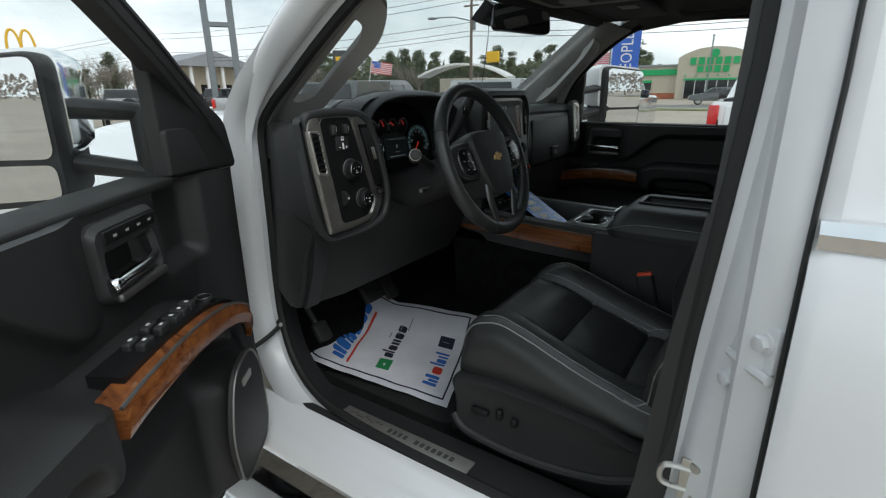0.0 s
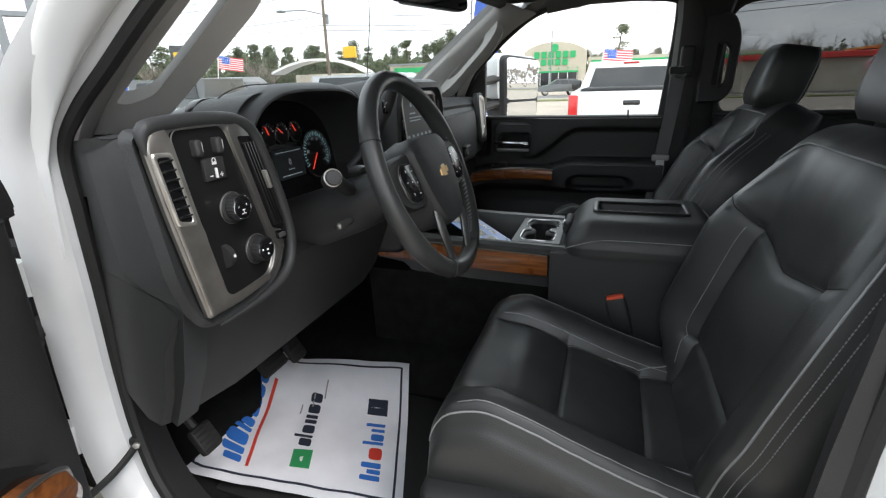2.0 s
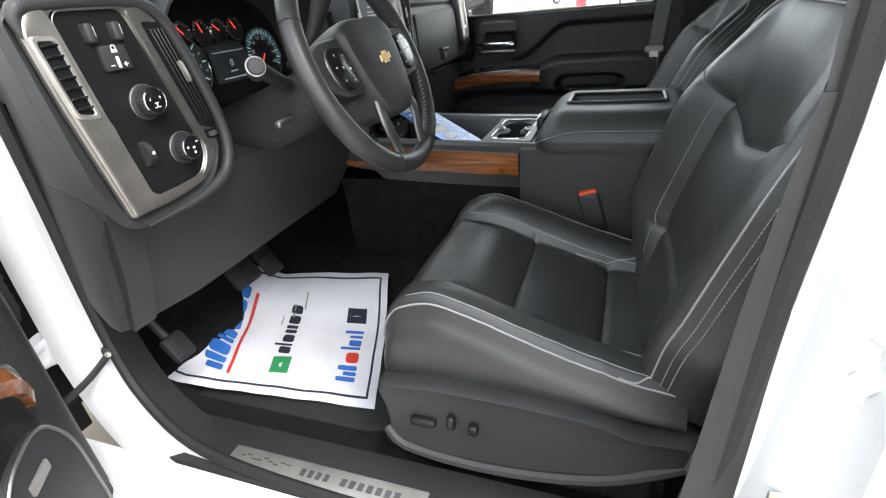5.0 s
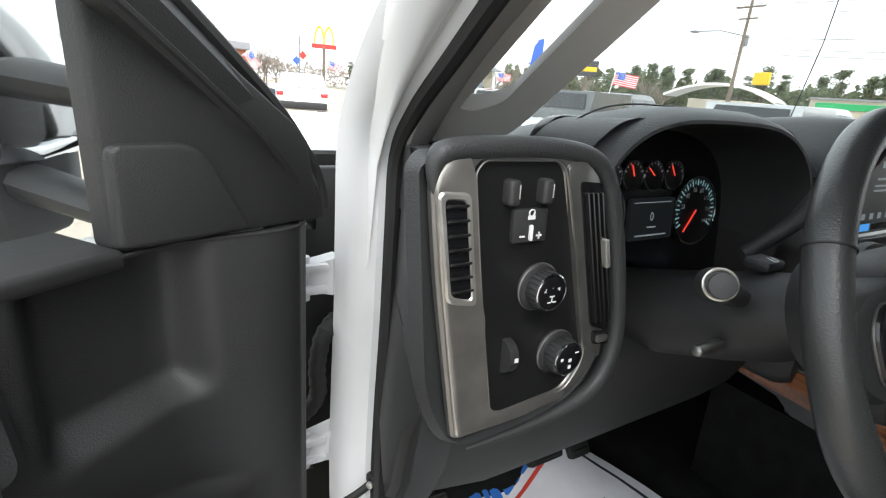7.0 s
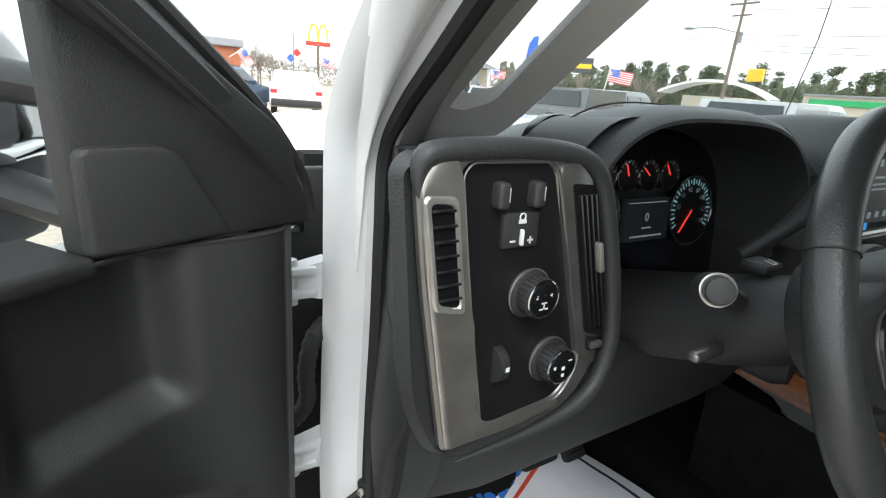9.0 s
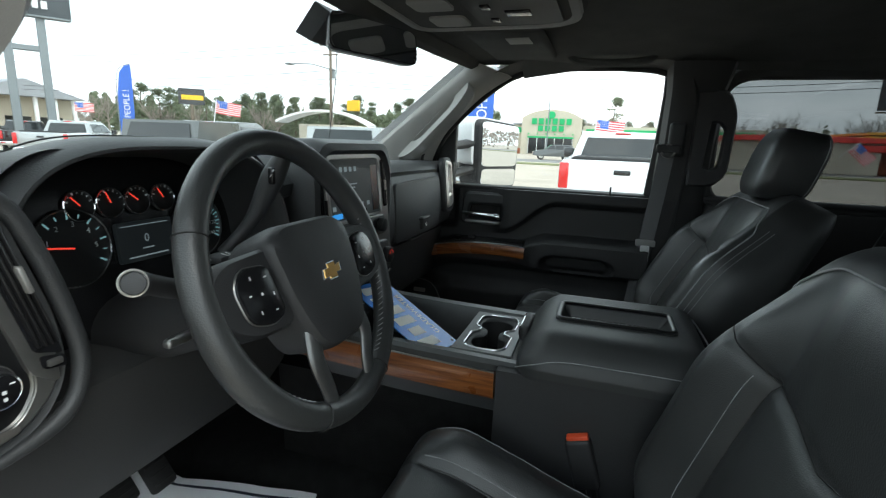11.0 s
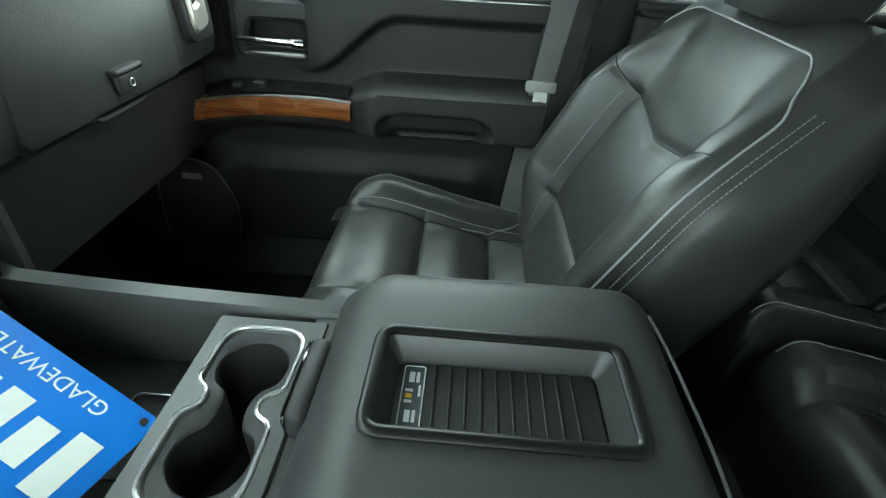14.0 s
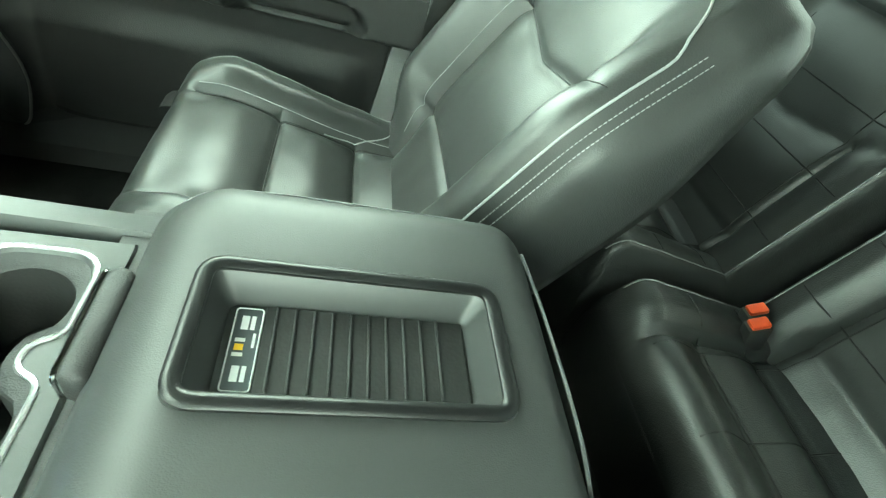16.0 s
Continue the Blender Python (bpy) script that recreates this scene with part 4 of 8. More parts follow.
pod = part("switch_pod", loft([pod_ring(g, y) for g, y in ((-0.045, 0.42), (-0.028, 0.32), (-0.010, 0.245), (0.0, 0.218), (-0.006, 0.204), (-0.018, 0.212))]), "dash", dash)
roll = smooth_path([(-0.894, 1.50, 0), (-0.897, 1.536, 0), (-0.867, 1.546, 0), (-0.77, 1.546, 0), (-0.716, 1.530, 0), (-0.690, 1.48, 0), (-0.668, 1.40, 0), (-0.662, 1.34, 0), (-0.685, 1.293, 0), (-0.75, 1.272, 0), (-0.85, 1.268, 0)], 6)
part("pod_roll", tube([(p.x, 0.200 + 0.06 * (p.y - 1.40), p.y) for p in roll], [0.0098 * min(1.0, 0.15 + i / 9, 0.15 + (len(roll) - 1 - i) / 12) for i in range(len(roll))], 12), "dash", pod, "padded charcoal roll")
pfm = face(0.205, 1.40, 0.06)
P0 = lambda pts: [(x, z - 1.40) for x, z in pts]
so = round_poly(P0([(-0.868, 1.285), (-0.80, 1.284), (-0.73, 1.292), (-0.690, 1.325), (-0.688, 1.40), (-0.722, 1.525), (-0.745, 1.543), (-0.882, 1.545), (-0.902, 1.525), (-0.893, 1.44)]), [0.006, 0.02, 0.02, 0.02, 0.05, 0.015, 0.012, 0.012, 0.015, 0.05], 6)
si = round_poly(P0([(-0.829, 1.304), (-0.815, 1.299), (-0.735, 1.305), (-0.714, 1.335), (-0.722, 1.38), (-0.766, 1.528), (-0.776, 1.537), (-0.855, 1.537), (-0.863, 1.528), (-0.850, 1.43)]), [0.004, 0.01, 0.016, 0.014, 0.03, 0.006, 0.006, 0.006, 0.006, 0.05], 6)
bez = part("pod_bezel", plate(so, 0.010, pfm, 0.004, si), "smoke", pod, "smoked metal bezel")
strip = round_poly(P0([(-0.866, 1.287), (-0.80, 1.286), (-0.735, 1.294), (-0.733, 1.301), (-0.822, 1.2985), (-0.832, 1.308), (-0.852, 1.43), (-0.864, 1.53), (-0.870, 1.543), (-0.884, 1.543), (-0.900, 1.524), (-0.891, 1.44)]), [0.006, 0.02, 0.002, 0.002, 0.010, 0.006, 0.05, 0.006, 0.004, 0.010, 0.012, 0.05], 5)
part("silver_strip", plate(strip, 0.0116, pfm, 0.004), "strip", bez, "brushed silver strip")
part("switch_panel", plate(si, 0.007, pfm @ pose(0, 0, -0.001), 0.0), "satin", pod, "satin black switch panel")
part("bezel_edge", tube([pfm @ V((q.x, q.y, 0.0105)) for q in si], 0.0009, 6, closed=True), "smoke", bez)
part("right_column", plate(round_poly(P0([(-0.718, 1.35), (-0.690, 1.33), (-0.691, 1.40), (-0.724, 1.522), (-0.745, 1.538), (-0.766, 1.534)]), [0.008, 0.008, 0.03, 0.008, 0.008, 0.006], 4), 0.0125, pfm, 0.002), "smoke", pod)
# left vent
lv = part("outer_vent", plate(round_poly(P0([(-0.882, 1.424), (-0.858, 1.418), (-0.870, 1.508), (-0.894, 1.510)]), 0.006, 4), 0.0126, pfm, 0.0), "gloss", pod)
part("vent_rim", plate(round_poly(P0([(-0.885, 1.421), (-0.854, 1.414), (-0.867, 1.512), (-0.898, 1.514)]), 0.007, 4), 0.0140, pfm, 0.002, round_poly(P0([(-0.880, 1.427), (-0.861, 1.422), (-0.872, 1.505), (-0.891, 1.507)]), 0.005, 4)), "silver", lv, "bright vent rim")
for i in range(7):
    part("vent_slat", rbox((0, 0, 0), (0.020, 0.011, 0.0022), 0.0008, 1, pfm @ pose(-0.8715 - 0.0016 * i, 0.030 + 0.0118 * i, 0.0125, 65, 0, 0)), "satin", lv)
# right vent
rv = part("inner_vent", plate(round_poly(P0([(-0.712, 1.372), (-0.684, 1.362), (-0.722, 1.517), (-0.750, 1.519)]), 0.005, 4), 0.0135, pfm, 0.0), "gloss", pod)
slant = math.degrees(math.atan2(0.038, 0.145))
for i in range(4):
    part("vent_slat", rbox((0, 0, 0), (0.0022, 0.138, 0.008), 0.0008, 1, pfm @ pose(-0.7245 + 0.0062 * i, 0.042, 0.014, 0, 0, slant)), "satin", rv)
part("vent_tab", rbox((0, 0, 0), (0.006, 0.030, 0.012), 0.002, 2, pfm @ pose(-0.712, 0.050, 0.018, 0, 0, slant)), "silver", rv)
wz = part("vent_wheel_slot", plate(round_poly(P0([(-0.706, 1.351), (-0.682, 1.347), (-0.684, 1.361), (-0.708, 1.366)]), 0.004, 4), 0.0145, pfm, 0.0), "gloss", rv)
part("vent_wheel", rbox((0, 0, 0), (0.015, 0.008, 0.006), 0.002, 2, pfm @ pose(-0.695, -0.044, 0.0155)), "smoke", wz)
# switches
for x in (-0.826, -0.789):
    th = part("dome_switch", rbox((0, 0, 0), (0.0115, 0.022, 0.015), 0.0035, 3, pfm @ pose(x, 0.111, 0.010)), "soft", pod)
    # thin pale line: the roller's highlight set as colour, not a printed mark
    part("switch_mark_and_glint", rbox((0, 0, 0), (0.0010, 0.012, 0.003), 0.0004, 1, pfm @ pose(x + 0.0035, 0.112, 0.0168)), "pillar", th)
br = part("brake_controller", rbox((0, 0, 0), (0.038, 0.030, 0.006), 0.0015, 2, pfm @ pose(-0.802, 0.081, 0.008)), "plastic", pod, "trailer brake controller with plus and minus keys")
part("controller_slot", rbox((0, 0, 0), (0.003, 0.014, 0.006), 0.001, 1, pfm @ pose(-0.802, 0.075, 0.0115)), "mark", br)
part("controller_marks", bars([(-0.811, 0.072, 0.0055, 0.0016), (-0.792, 0.072, 0.0062, 0.0016), (-0.792, 0.072, 0.0016, 0.0062), (-0.802, 0.0885, 0.008, 0.0035)], pfm @ pose(0, 0, 0.0112)), "mark", br)
part("controller_ring", ring(pfm @ V((-0.802, 0.0925, 0.0115)), REAR, 0.003, 0.0007, 14, 5), "mark", br)


def knob(x, y, words, marks):
    k = part("rotary_knob", disc(pfm @ V((x, y, 0.004)), REAR, 0.0225, 0.008, 36, 0.002), "plastic", pod, "black rotary knob with white markings")
    part("knob_skirt", ring(pfm @ V((x, y, 0.0085)), REAR, 0.0222, 0.0014, 36, 6), "smoke", k)
    g = part("knob_grip", disc(pfm @ V((x, y, 0.012)), REAR, 0.0175, 0.016, 36, 0.002), "plastic", k)
    for a in range(0, 360, 15):
        part("grip_rib", rbox((0, 0, 0), (0.0016, 0.0016, 0.013), 0.0005, 1, pfm @ pose(x, y, 0.0195) @ pose(0, 0, 0, 0, 0, a) @ pose(0.0176, 0, 0)), "plastic", g)
    part("knob_ring", ring(pfm @ V((x, y, 0.027)), REAR, 0.0168, 0.0011, 36, 6), "chrome", k)
    part("knob_cap", disc(pfm @ V((x, y, 0.027)), REAR, 0.0158, 0.0012, 30, 0.0004), "gloss", k)
    kf = pfm @ pose(x, y, 0.0284)
    for w, a, b, s in words:
        part("knob_marking", lettering(w, s, kf @ pose(a, b, 0), 0.0001), "mark", k)
    part("knob_bars", bars(marks, kf, 0.0002), "mark", k)


knob(-0.784, 0.022, [("2", -0.0085, 0.0035, 0.0066), ("4", -0.0005, 0.0065, 0.0066), ("4", 0.0075, 0.0035, 0.0066)], [(0, -0.0055, 0.0012, 0.006), (-0.003, -0.0085, 0.004, 0.0012), (0.003, -0.0085, 0.004, 0.0012), (0, -0.003, 0.006, 0.0012)])
knob(-0.752, -0.050, [("AUTO", -0.002, 0.0065, 0.0046)], [(-0.0095, 0.001, 0.003, 0.003), (0.009, 0.0062, 0.005, 0.0022), (0.001, -0.001, 0.004, 0.0035), (0.001, -0.008, 0.0035, 0.0035)])
dw = part("dimmer_wheel", disc(pfm @ V((-0.818, -0.042, 0.004)), (1, 0, 0), 0.017, 0.010, 28, 0.001), "plastic", pod)
part("dimmer_mark", bars([(-0.8125, -0.041, 0.004, 0.004)], pfm @ pose(0, 0, 0.0215)), "mark", dw)

# cluster hood: an arch over the gauges
def arch(y, s, th, drop):
    outer, inner = [], []
    for i in range(33):
        a = math.pi * i / 32
        cx, sx = math.cos(a), math.sin(a)
        e = 0.62
        px, pz = math.copysign(abs(cx) ** e, cx), sx ** 0.75
        outer.append(V((-0.478 - 0.242 * px * s, y - 0.02 * (1 - pz), 1.405 + (0.188 - drop) * pz)))
        inner.append(V((-0.478 - (0.242 - th) * px * s, y - 0.02 * (1 - pz), 1.405 + (0.188 - drop - th) * pz)))
    return outer + inner[::-1]


part("cluster_hood", loft([arch(0.62, 1.0, 0.03, 0.075), arch(0.50, 1.0, 0.025, 0.045), arch(0.38, 1.0, 0.02, 0.018), arch(0.30, 1.0, 0.018, 0.002), arch(0.255, 1.0, 0.016, 0.0), arch(0.235, 0.99, 0.012, 0.006), arch(0.228, 0.98, 0.004, 0.012)]), "dash", dash)
part("hood_stitch", tube([(-0.478 - 0.232 * math.copysign(abs(math.cos(a)) ** 0.62, math.cos(a)), 0.325, 1.405 + 0.187 * math.sin(a) ** 0.75) for a in [lerp(0.35, 2.75, i / 40) for i in range(41)]], 0.0012, 5), "rubber", dash)
cl = part("instrument_panel", plate(round_poly([(-0.68, -0.12), (-0.25, -0.12), (-0.25, 0.10), (-0.30, 0.15), (-0.65, 0.15), (-0.68, 0.10)], 0.03, 5), 0.02, face(0.36, 1.42, 0.12), 0.004), "gloss", dash, "instrument cluster with red needles")
part("cluster_tunnel", loft([[(-0.478 + (x + 0.478) * k, y, 1.43 + (z - 1.43) * k) for x, z in round_poly([(-0.71, 1.28), (-0.245, 1.28), (-0.245, 1.53), (-0.30, 1.577), (-0.655, 1.577), (-0.71, 1.53)], 0.04, 5)] for y, k in ((0.245, 1.0), (0.355, 0.95))], cap=False), "plastic", dash)
cf = face(0.338, 1.42, 0.12)


def gauge(x, y, r, a0, a1, n, needle, numbers=()):
    g = part("gauge", disc(cf @ V((x, y, 0.0)), cf.to_3x3() @ V((0, 0, 1)), r, 0.004, 36, 0.001), "satin", cl)
    part("gauge_ring", ring(cf @ V((x, y, 0.005)), cf.to_3x3() @ V((0, 0, 1)), r, 0.0016 if r > 0.03 else 0.0011, 40, 6), "chrome", g)
    part("gauge_ticks", join(*[bars([(0, r * 0.84, 0.0016 if i % 2 else 0.0022, r * (0.10 if i % 2 else 0.18))], cf @ pose(x, y, 0.0045) @ pose(0, 0, 0, 0, 0, lerp(a0, a1, i / n)), 0.0004) for i in range(n + 1)]), "teal" if r > 0.03 else "dial", g)
    part("needle", rbox((0, 0, 0), (0.0026 if r > 0.03 else 0.0018, r * 0.82, 0.002), 0.0006, 1, cf @ pose(x, y, 0.006) @ pose(0, 0, 0, 0, 0, needle) @ pose(0, r * 0.38, 0)), "needle", g)
    for w, a in numbers:
        rad = radians(a + 90)
        part("gauge_number", lettering(w, r * 0.19, cf @ pose(x + 0.62 * r * math.cos(rad), y + 0.62 * r * math.sin(rad), 0.0046), 0.0001), "dial", g)


gauge(-0.560, 0.018, 0.054, 120, -120, 12, 80, [(str(i), 110 - 40 * i) for i in range(6)])
gauge(-0.338, 0.018, 0.054, 120, -120, 28, 140, [(str(i), 110 - i * 1.65) for i in range(20, 141, 20)])
for i, x in enumerate((-0.540, -0.494, -0.449, -0.402)):
    gauge(x, 0.075, 0.0215, 70, -70, 6, (40, 20, 50, 30)[i])
info = part("info_display", plate(round_poly(rect(-0.495, -0.020, -0.396, 0.042), 0.004), 0.006, cf, 0.0), "screen", cl)
part("display_bars", bars([(-0.446, 0.036, 0.085, 0.0012), (-0.446, -0.013, 0.07, 0.0022), (-0.446, -0.001, 0.02, 0.002)], cf @ pose(0, 0, 0.0064)), "icon", info)
part("display_digit", lettering("0", 0.018, cf @ pose(-0.446, 0.014, 0.0064), 0.0001), "icon", info)

# steering column and its levers
col = part("column_shroud", loft([[V((-0.487, y, z)) + V((r * math.cos(a), 0.0, r * 0.86 * math.sin(a))) for a in [2 * math.pi * i / 24 for i in range(24)]] for y, z, r in ((0.36, 1.29, 0.072), (0.25, 1.325, 0.070), (0.15, 1.362, 0.066), (0.095, 1.385, 0.060), (0.075, 1.392, 0.050))]), "plastic", dash)
st = part("signal_lever", tube(smooth_path([(-0.555, 0.135, 1.405), (-0.60, 0.12, 1.42), (-0.655, 0.105, 1.444)], 6), 0.012, 12), "plastic", col)
part("lever_tip", join(disc((-0.645, 0.118, 1.438), (-0.72, -0.62, 0.30), 0.0150, 0.030, 28, 0.004), disc((-0.667, 0.097, 1.447), (-0.72, -0.62, 0.30), 0.0115, 0.004, 28, 0.001)), "plastic", st)
part("tip_ring", ring((-0.6675, 0.0985, 1.4475), (-0.72, -0.62, 0.30), 0.0135, 0.0014, 28, 6), "silver", st)
hz_ = part("hazard_button", rbox((-0.487, 0.150, 1.430), (0.036, 0.030, 0.012), 0.004, 2), "plastic", col)
part("hazard_mark", bars([(-0.004, 0, 0.0012, 0.010), (0.004, 0, 0.0012, 0.010), (0, -0.005, 0.009, 0.0012)], frame_of((-0.487, 0.142, 1.4365), (1, 0, 0), (0, 1, 0.2))), "mark", hz_)
part("tilt_lever", rbox((-0.575, 0.14, 1.345), (0.05, 0.014, 0.012), 0.005), "smoke", col)
sh = part("shift_lever", tube(smooth_path([(-0.43, 0.20, 1.42), (-0.405, 0.165, 1.47), (-0.392, 0.14, 1.525), (-0.385, 0.115, 1.575)], 8), [0.010] * 6 + [0.010 + 0.0007 * i for i in range(12)] + [0.018 - 0.001 * i for i in range(7)], 14), "plastic", col)
part("shift_button", rbox((-0.408, 0.122, 1.542), (0.008, 0.010, 0.026), 0.003), "gloss", sh)
part("shift_marks", bars([(-0.004, 0, 0.0045, 0.0012), (0.005, 0, 0.0045, 0.0012), (0.005, 0, 0.0012, 0.0045)], frame_of((-0.4125, 0.1175, 1.545), (0, -0.5, 0.85), (1, 0, 0)) @ pose(0, 0, 0.001)), "mark", sh)

# knee bolster and the dark space under the column
knee = [(0.28, 1.30), (0.235, 1.285), (0.245, 1.22), (0.285, 1.12), (0.33, 1.055), (0.38, 1.045), (0.50, 1.08), (0.50, 1.30)]
part("knee_bolster", loft([[(max(x, -0.878 + 0.36 * max(0.0, y - 0.235)), y + 0.05 * max(0, (-0.70 - x)) * 4 * (z < 1.28), z) for y, z in knee] for x in [lerp(-0.878, -0.18, i / 16) for i in range(17)]]), "soft", dash)
part("end_cap", loft([[(x + 0.36 * max(0.0, y - 0.215), y, z) for y, z in ((0.34, 1.50), (0.24, 1.50), (0.215, 1.42), (0.22, 1.30), (0.26, 1.18), (0.33, 1.06), (0.42, 1.06), (0.50, 1.30), (0.46, 1.50))] for x in (-0.884, -0.876, -0.86, -0.84)]), "dash", dash)
part("under_panel", rbox((0.045, 0.55, 1.10), (1.60, 0.25, 0.12), 0.02), "plastic", dash)
for x, y, z, s in ((-0.475, 0.445, 0.955, (0.085, 0.02, 0.07)), (-0.375, 0.46, 0.945, (0.055, 0.02, 0.11)), (-0.72, 0.42, 0.92, (0.05, 0.02, 0.06))):
    pd = thing("foot_pedal", (x, y, z), "black rubber foot pedal above the floor mat", "pedal")
    part("pedal_pad", rbox((0, 0, 0), s, 0.008, 2, pose(x, y, z, -35, 0, 0)), "rubber", pd)
    part("pedal_arm", tube([(x, y + 0.01, z), (x, y + 0.10, z + 0.12), (x, y + 0.13, z + 0.22)], 0.009, 8), "plastic", pd)
    for i in range(5):
        part("pad_rib", rbox((0, -0.011, -s[2] * 0.36 + s[2] * 0.18 * i), (s[0] * 0.8, 0.004, 0.004), 0.001, 1, pose(x, y, z, -35, 0, 0)), "rubber", pd)

# centre stack
stack = part("centre_panel", loft([[(x, y, z) for x, z in round_poly([(a, b), (c, b), (c + 0.004, d - 0.05), (c - 0.03, d), (a + 0.03, d), (a - 0.004, d - 0.05)], 0.035, 5)] for a, b, c, d, y in ((-0.165, 1.15, 0.185, 1.585, 0.42), (-0.178, 1.14, 0.200, 1.598, 0.30), (-0.178, 1.14, 0.200, 1.598, 0.225), (-0.170, 1.15, 0.192, 1.590, 0.200), (-0.155, 1.165, 0.177, 1.575, 0.196), (-0.145, 1.18, 0.167, 1.565, 0.21))]), "dash", dash)
sf = face(0.203, 1.40, 0.10)
S0 = lambda pts: [(x, z - 1.40) for x, z in pts]
co_ = round_poly(S0([(-0.148, 1.30), (0.168, 1.30), (0.172, 1.53), (0.15, 1.572), (-0.13, 1.572), (-0.152, 1.53)]), 0.02, 5)
ci_ = round_poly(S0([(-0.110, 1.42), (0.128, 1.42), (0.130, 1.53), (0.122, 1.553), (-0.105, 1.553), (-0.112, 1.53)]), 0.01, 5)
part("stack_bezel", plate(co_, 0.010, sf, 0.004, ci_), "smoke", stack, "satin grey stack bezel")
scr = part("touch_screen", plate(ci_, 0.006, sf, 0.0), "screen", stack, "dark touch screen with small icons")
part("screen_side", bars([(0.106, 0.085, 0.034, 0.118)], sf @ pose(0, 0, 0.0062)), "gloss", scr)
part("screen_icons", bars([(-0.055 + 0.022 * i, 0.132, 0.012, 0.011) for i in range(4)] + [(-0.05, 0.109, 0.04, 0.004), (-0.03, 0.098, 0.09, 0.003), (-0.035, 0.09, 0.08, 0.003)] + [(-0.095 + 0.032 * i, 0.048, 0.014, 0.010) for i in range(6)], sf @ pose(0, 0, 0.0064)), "icon", scr)
part("screen_strip", bars([(-0.085, 0.030, 0.045, 0.012)], sf @ pose(0, 0, 0.0064)), "screen_blue", scr)
part("screen_strip", bars([(0.0, 0.030, 0.11, 0.010)], sf @ pose(0, 0, 0.0063)), "paint_grey", scr)
for x in (-0.140, 0.150):
    cv = part("centre_vent", plate(round_poly(S0([(x - 0.010, 1.43), (x + 0.010, 1.43), (x + 0.011, 1.55), (x - 0.011, 1.55)]), 0.005, 4), 0.012, sf, 0.0), "gloss", stack)
    part("vent_tab", rbox((0, 0, 0), (0.004, 0.026, 0.008), 0.0015, 1, sf @ pose(x, 0.085, 0.015)), "silver", cv)
    for i in range(2):
        part("vent_slat", rbox((0, 0, 0), (0.002, 0.11, 0.006), 0.0006, 1, sf @ pose(x - 0.004 + 0.008 * i, 0.09, 0.012)), "satin", cv)
rad = part("radio_panel", plate(round_poly(S0([(-0.115, 1.362), (0.135, 1.362), (0.135, 1.412), (-0.115, 1.412)]), 0.008, 4), 0.014, sf, 0.003), "satin", stack)
for i in range(4):
    part("radio_key", rbox((0, 0, 0), (0.026, 0.012, 0.005), 0.002, 1, sf @ pose(-0.035 + 0.03 * i, -0.013, 0.0155)), "gloss", rad)
for x in (-0.085, 0.105):
    kn = part("audio_knob", join(disc(sf @ V((x, -0.013, 0.013)), REAR, 0.0175, 0.016, 30, 0.003)), "satin", rad)
    part("knob_ring", ring(sf @ V((x, -0.013, 0.0275)), REAR, 0.0135, 0.0012, 28, 6), "chrome", kn)
hv = part("climate_panel", plate(round_poly(S0([(-0.125, 1.265), (0.145, 1.265), (0.14, 1.345), (-0.12, 1.345)]), 0.012, 4), 0.018, sf, 0.004), "satin", stack)
for x in (-0.095, 0.010, 0.115):
    kn = part("climate_knob", disc(sf @ V((x, -0.093, 0.017)), REAR, 0.021, 0.018, 30, 0.003), "satin", hv)
    part("knob_ring", ring(sf @ V((x, -0.093, 0.0335)), REAR, 0.0165, 0.0012, 28, 6), "chrome", kn)
    part("knob_arc", tube([sf @ V((x + 0.011 * math.cos(a), -0.093 + 0.011 * math.sin(a), 0.0355)) for a in [lerp(0.2, 2.9, i / 10) for i in range(11)]], 0.0009, 5), "needle" if x > 0.1 else "screen_blue", kn)
for i in range(4):
    part("climate_key", rbox((0, 0, 0), (0.014, 0.016, 0.004), 0.002, 1, sf @ pose(-0.058 + 0.041 * i - (0.004 if i > 1 else 0), -0.085, 0.0195)), "gloss", hv)
part("panel_edge", tube([sf @ V((x, -0.138 - 0.02 * (1 - abs(x - 0.01) / 0.15), 0.014)) for x in [lerp(-0.13, 0.15, i / 12) for i in range(13)]], 0.003, 6), "chrome", stack)
sw = part("switch_row", rbox((0.01, 0.195, 1.225), (0.26, 0.03, 0.035), 0.008), "gloss", stack)
for i in range(7):
    k = part("toggle_switch", rbox((-0.09 + 0.033 * i, 0.176, 1.222), (0.022, 0.016, 0.016), 0.004), "satin", sw)
    part("toggle_tip", rbox((-0.09 + 0.033 * i, 0.1675, 1.217), (0.012, 0.002, 0.003), 0.0008, 1), "mark", k)
# ---- steering wheel ----
WC = V((-0.487, 0.008, 1.424))
wf = frame_of(WC, (1, 0, 0), (0, math.sin(radians(22)), math.cos(radians(22))))
wheel = thing("steering_wheel", WC, "black leather steering wheel with silver lower spokes and gold emblem", "steering wheel")
RR = 0.181


def rim_pt(a, r=RR, h=0.0):
    return wf @ V((r * math.sin(a), r * math.cos(a), h))


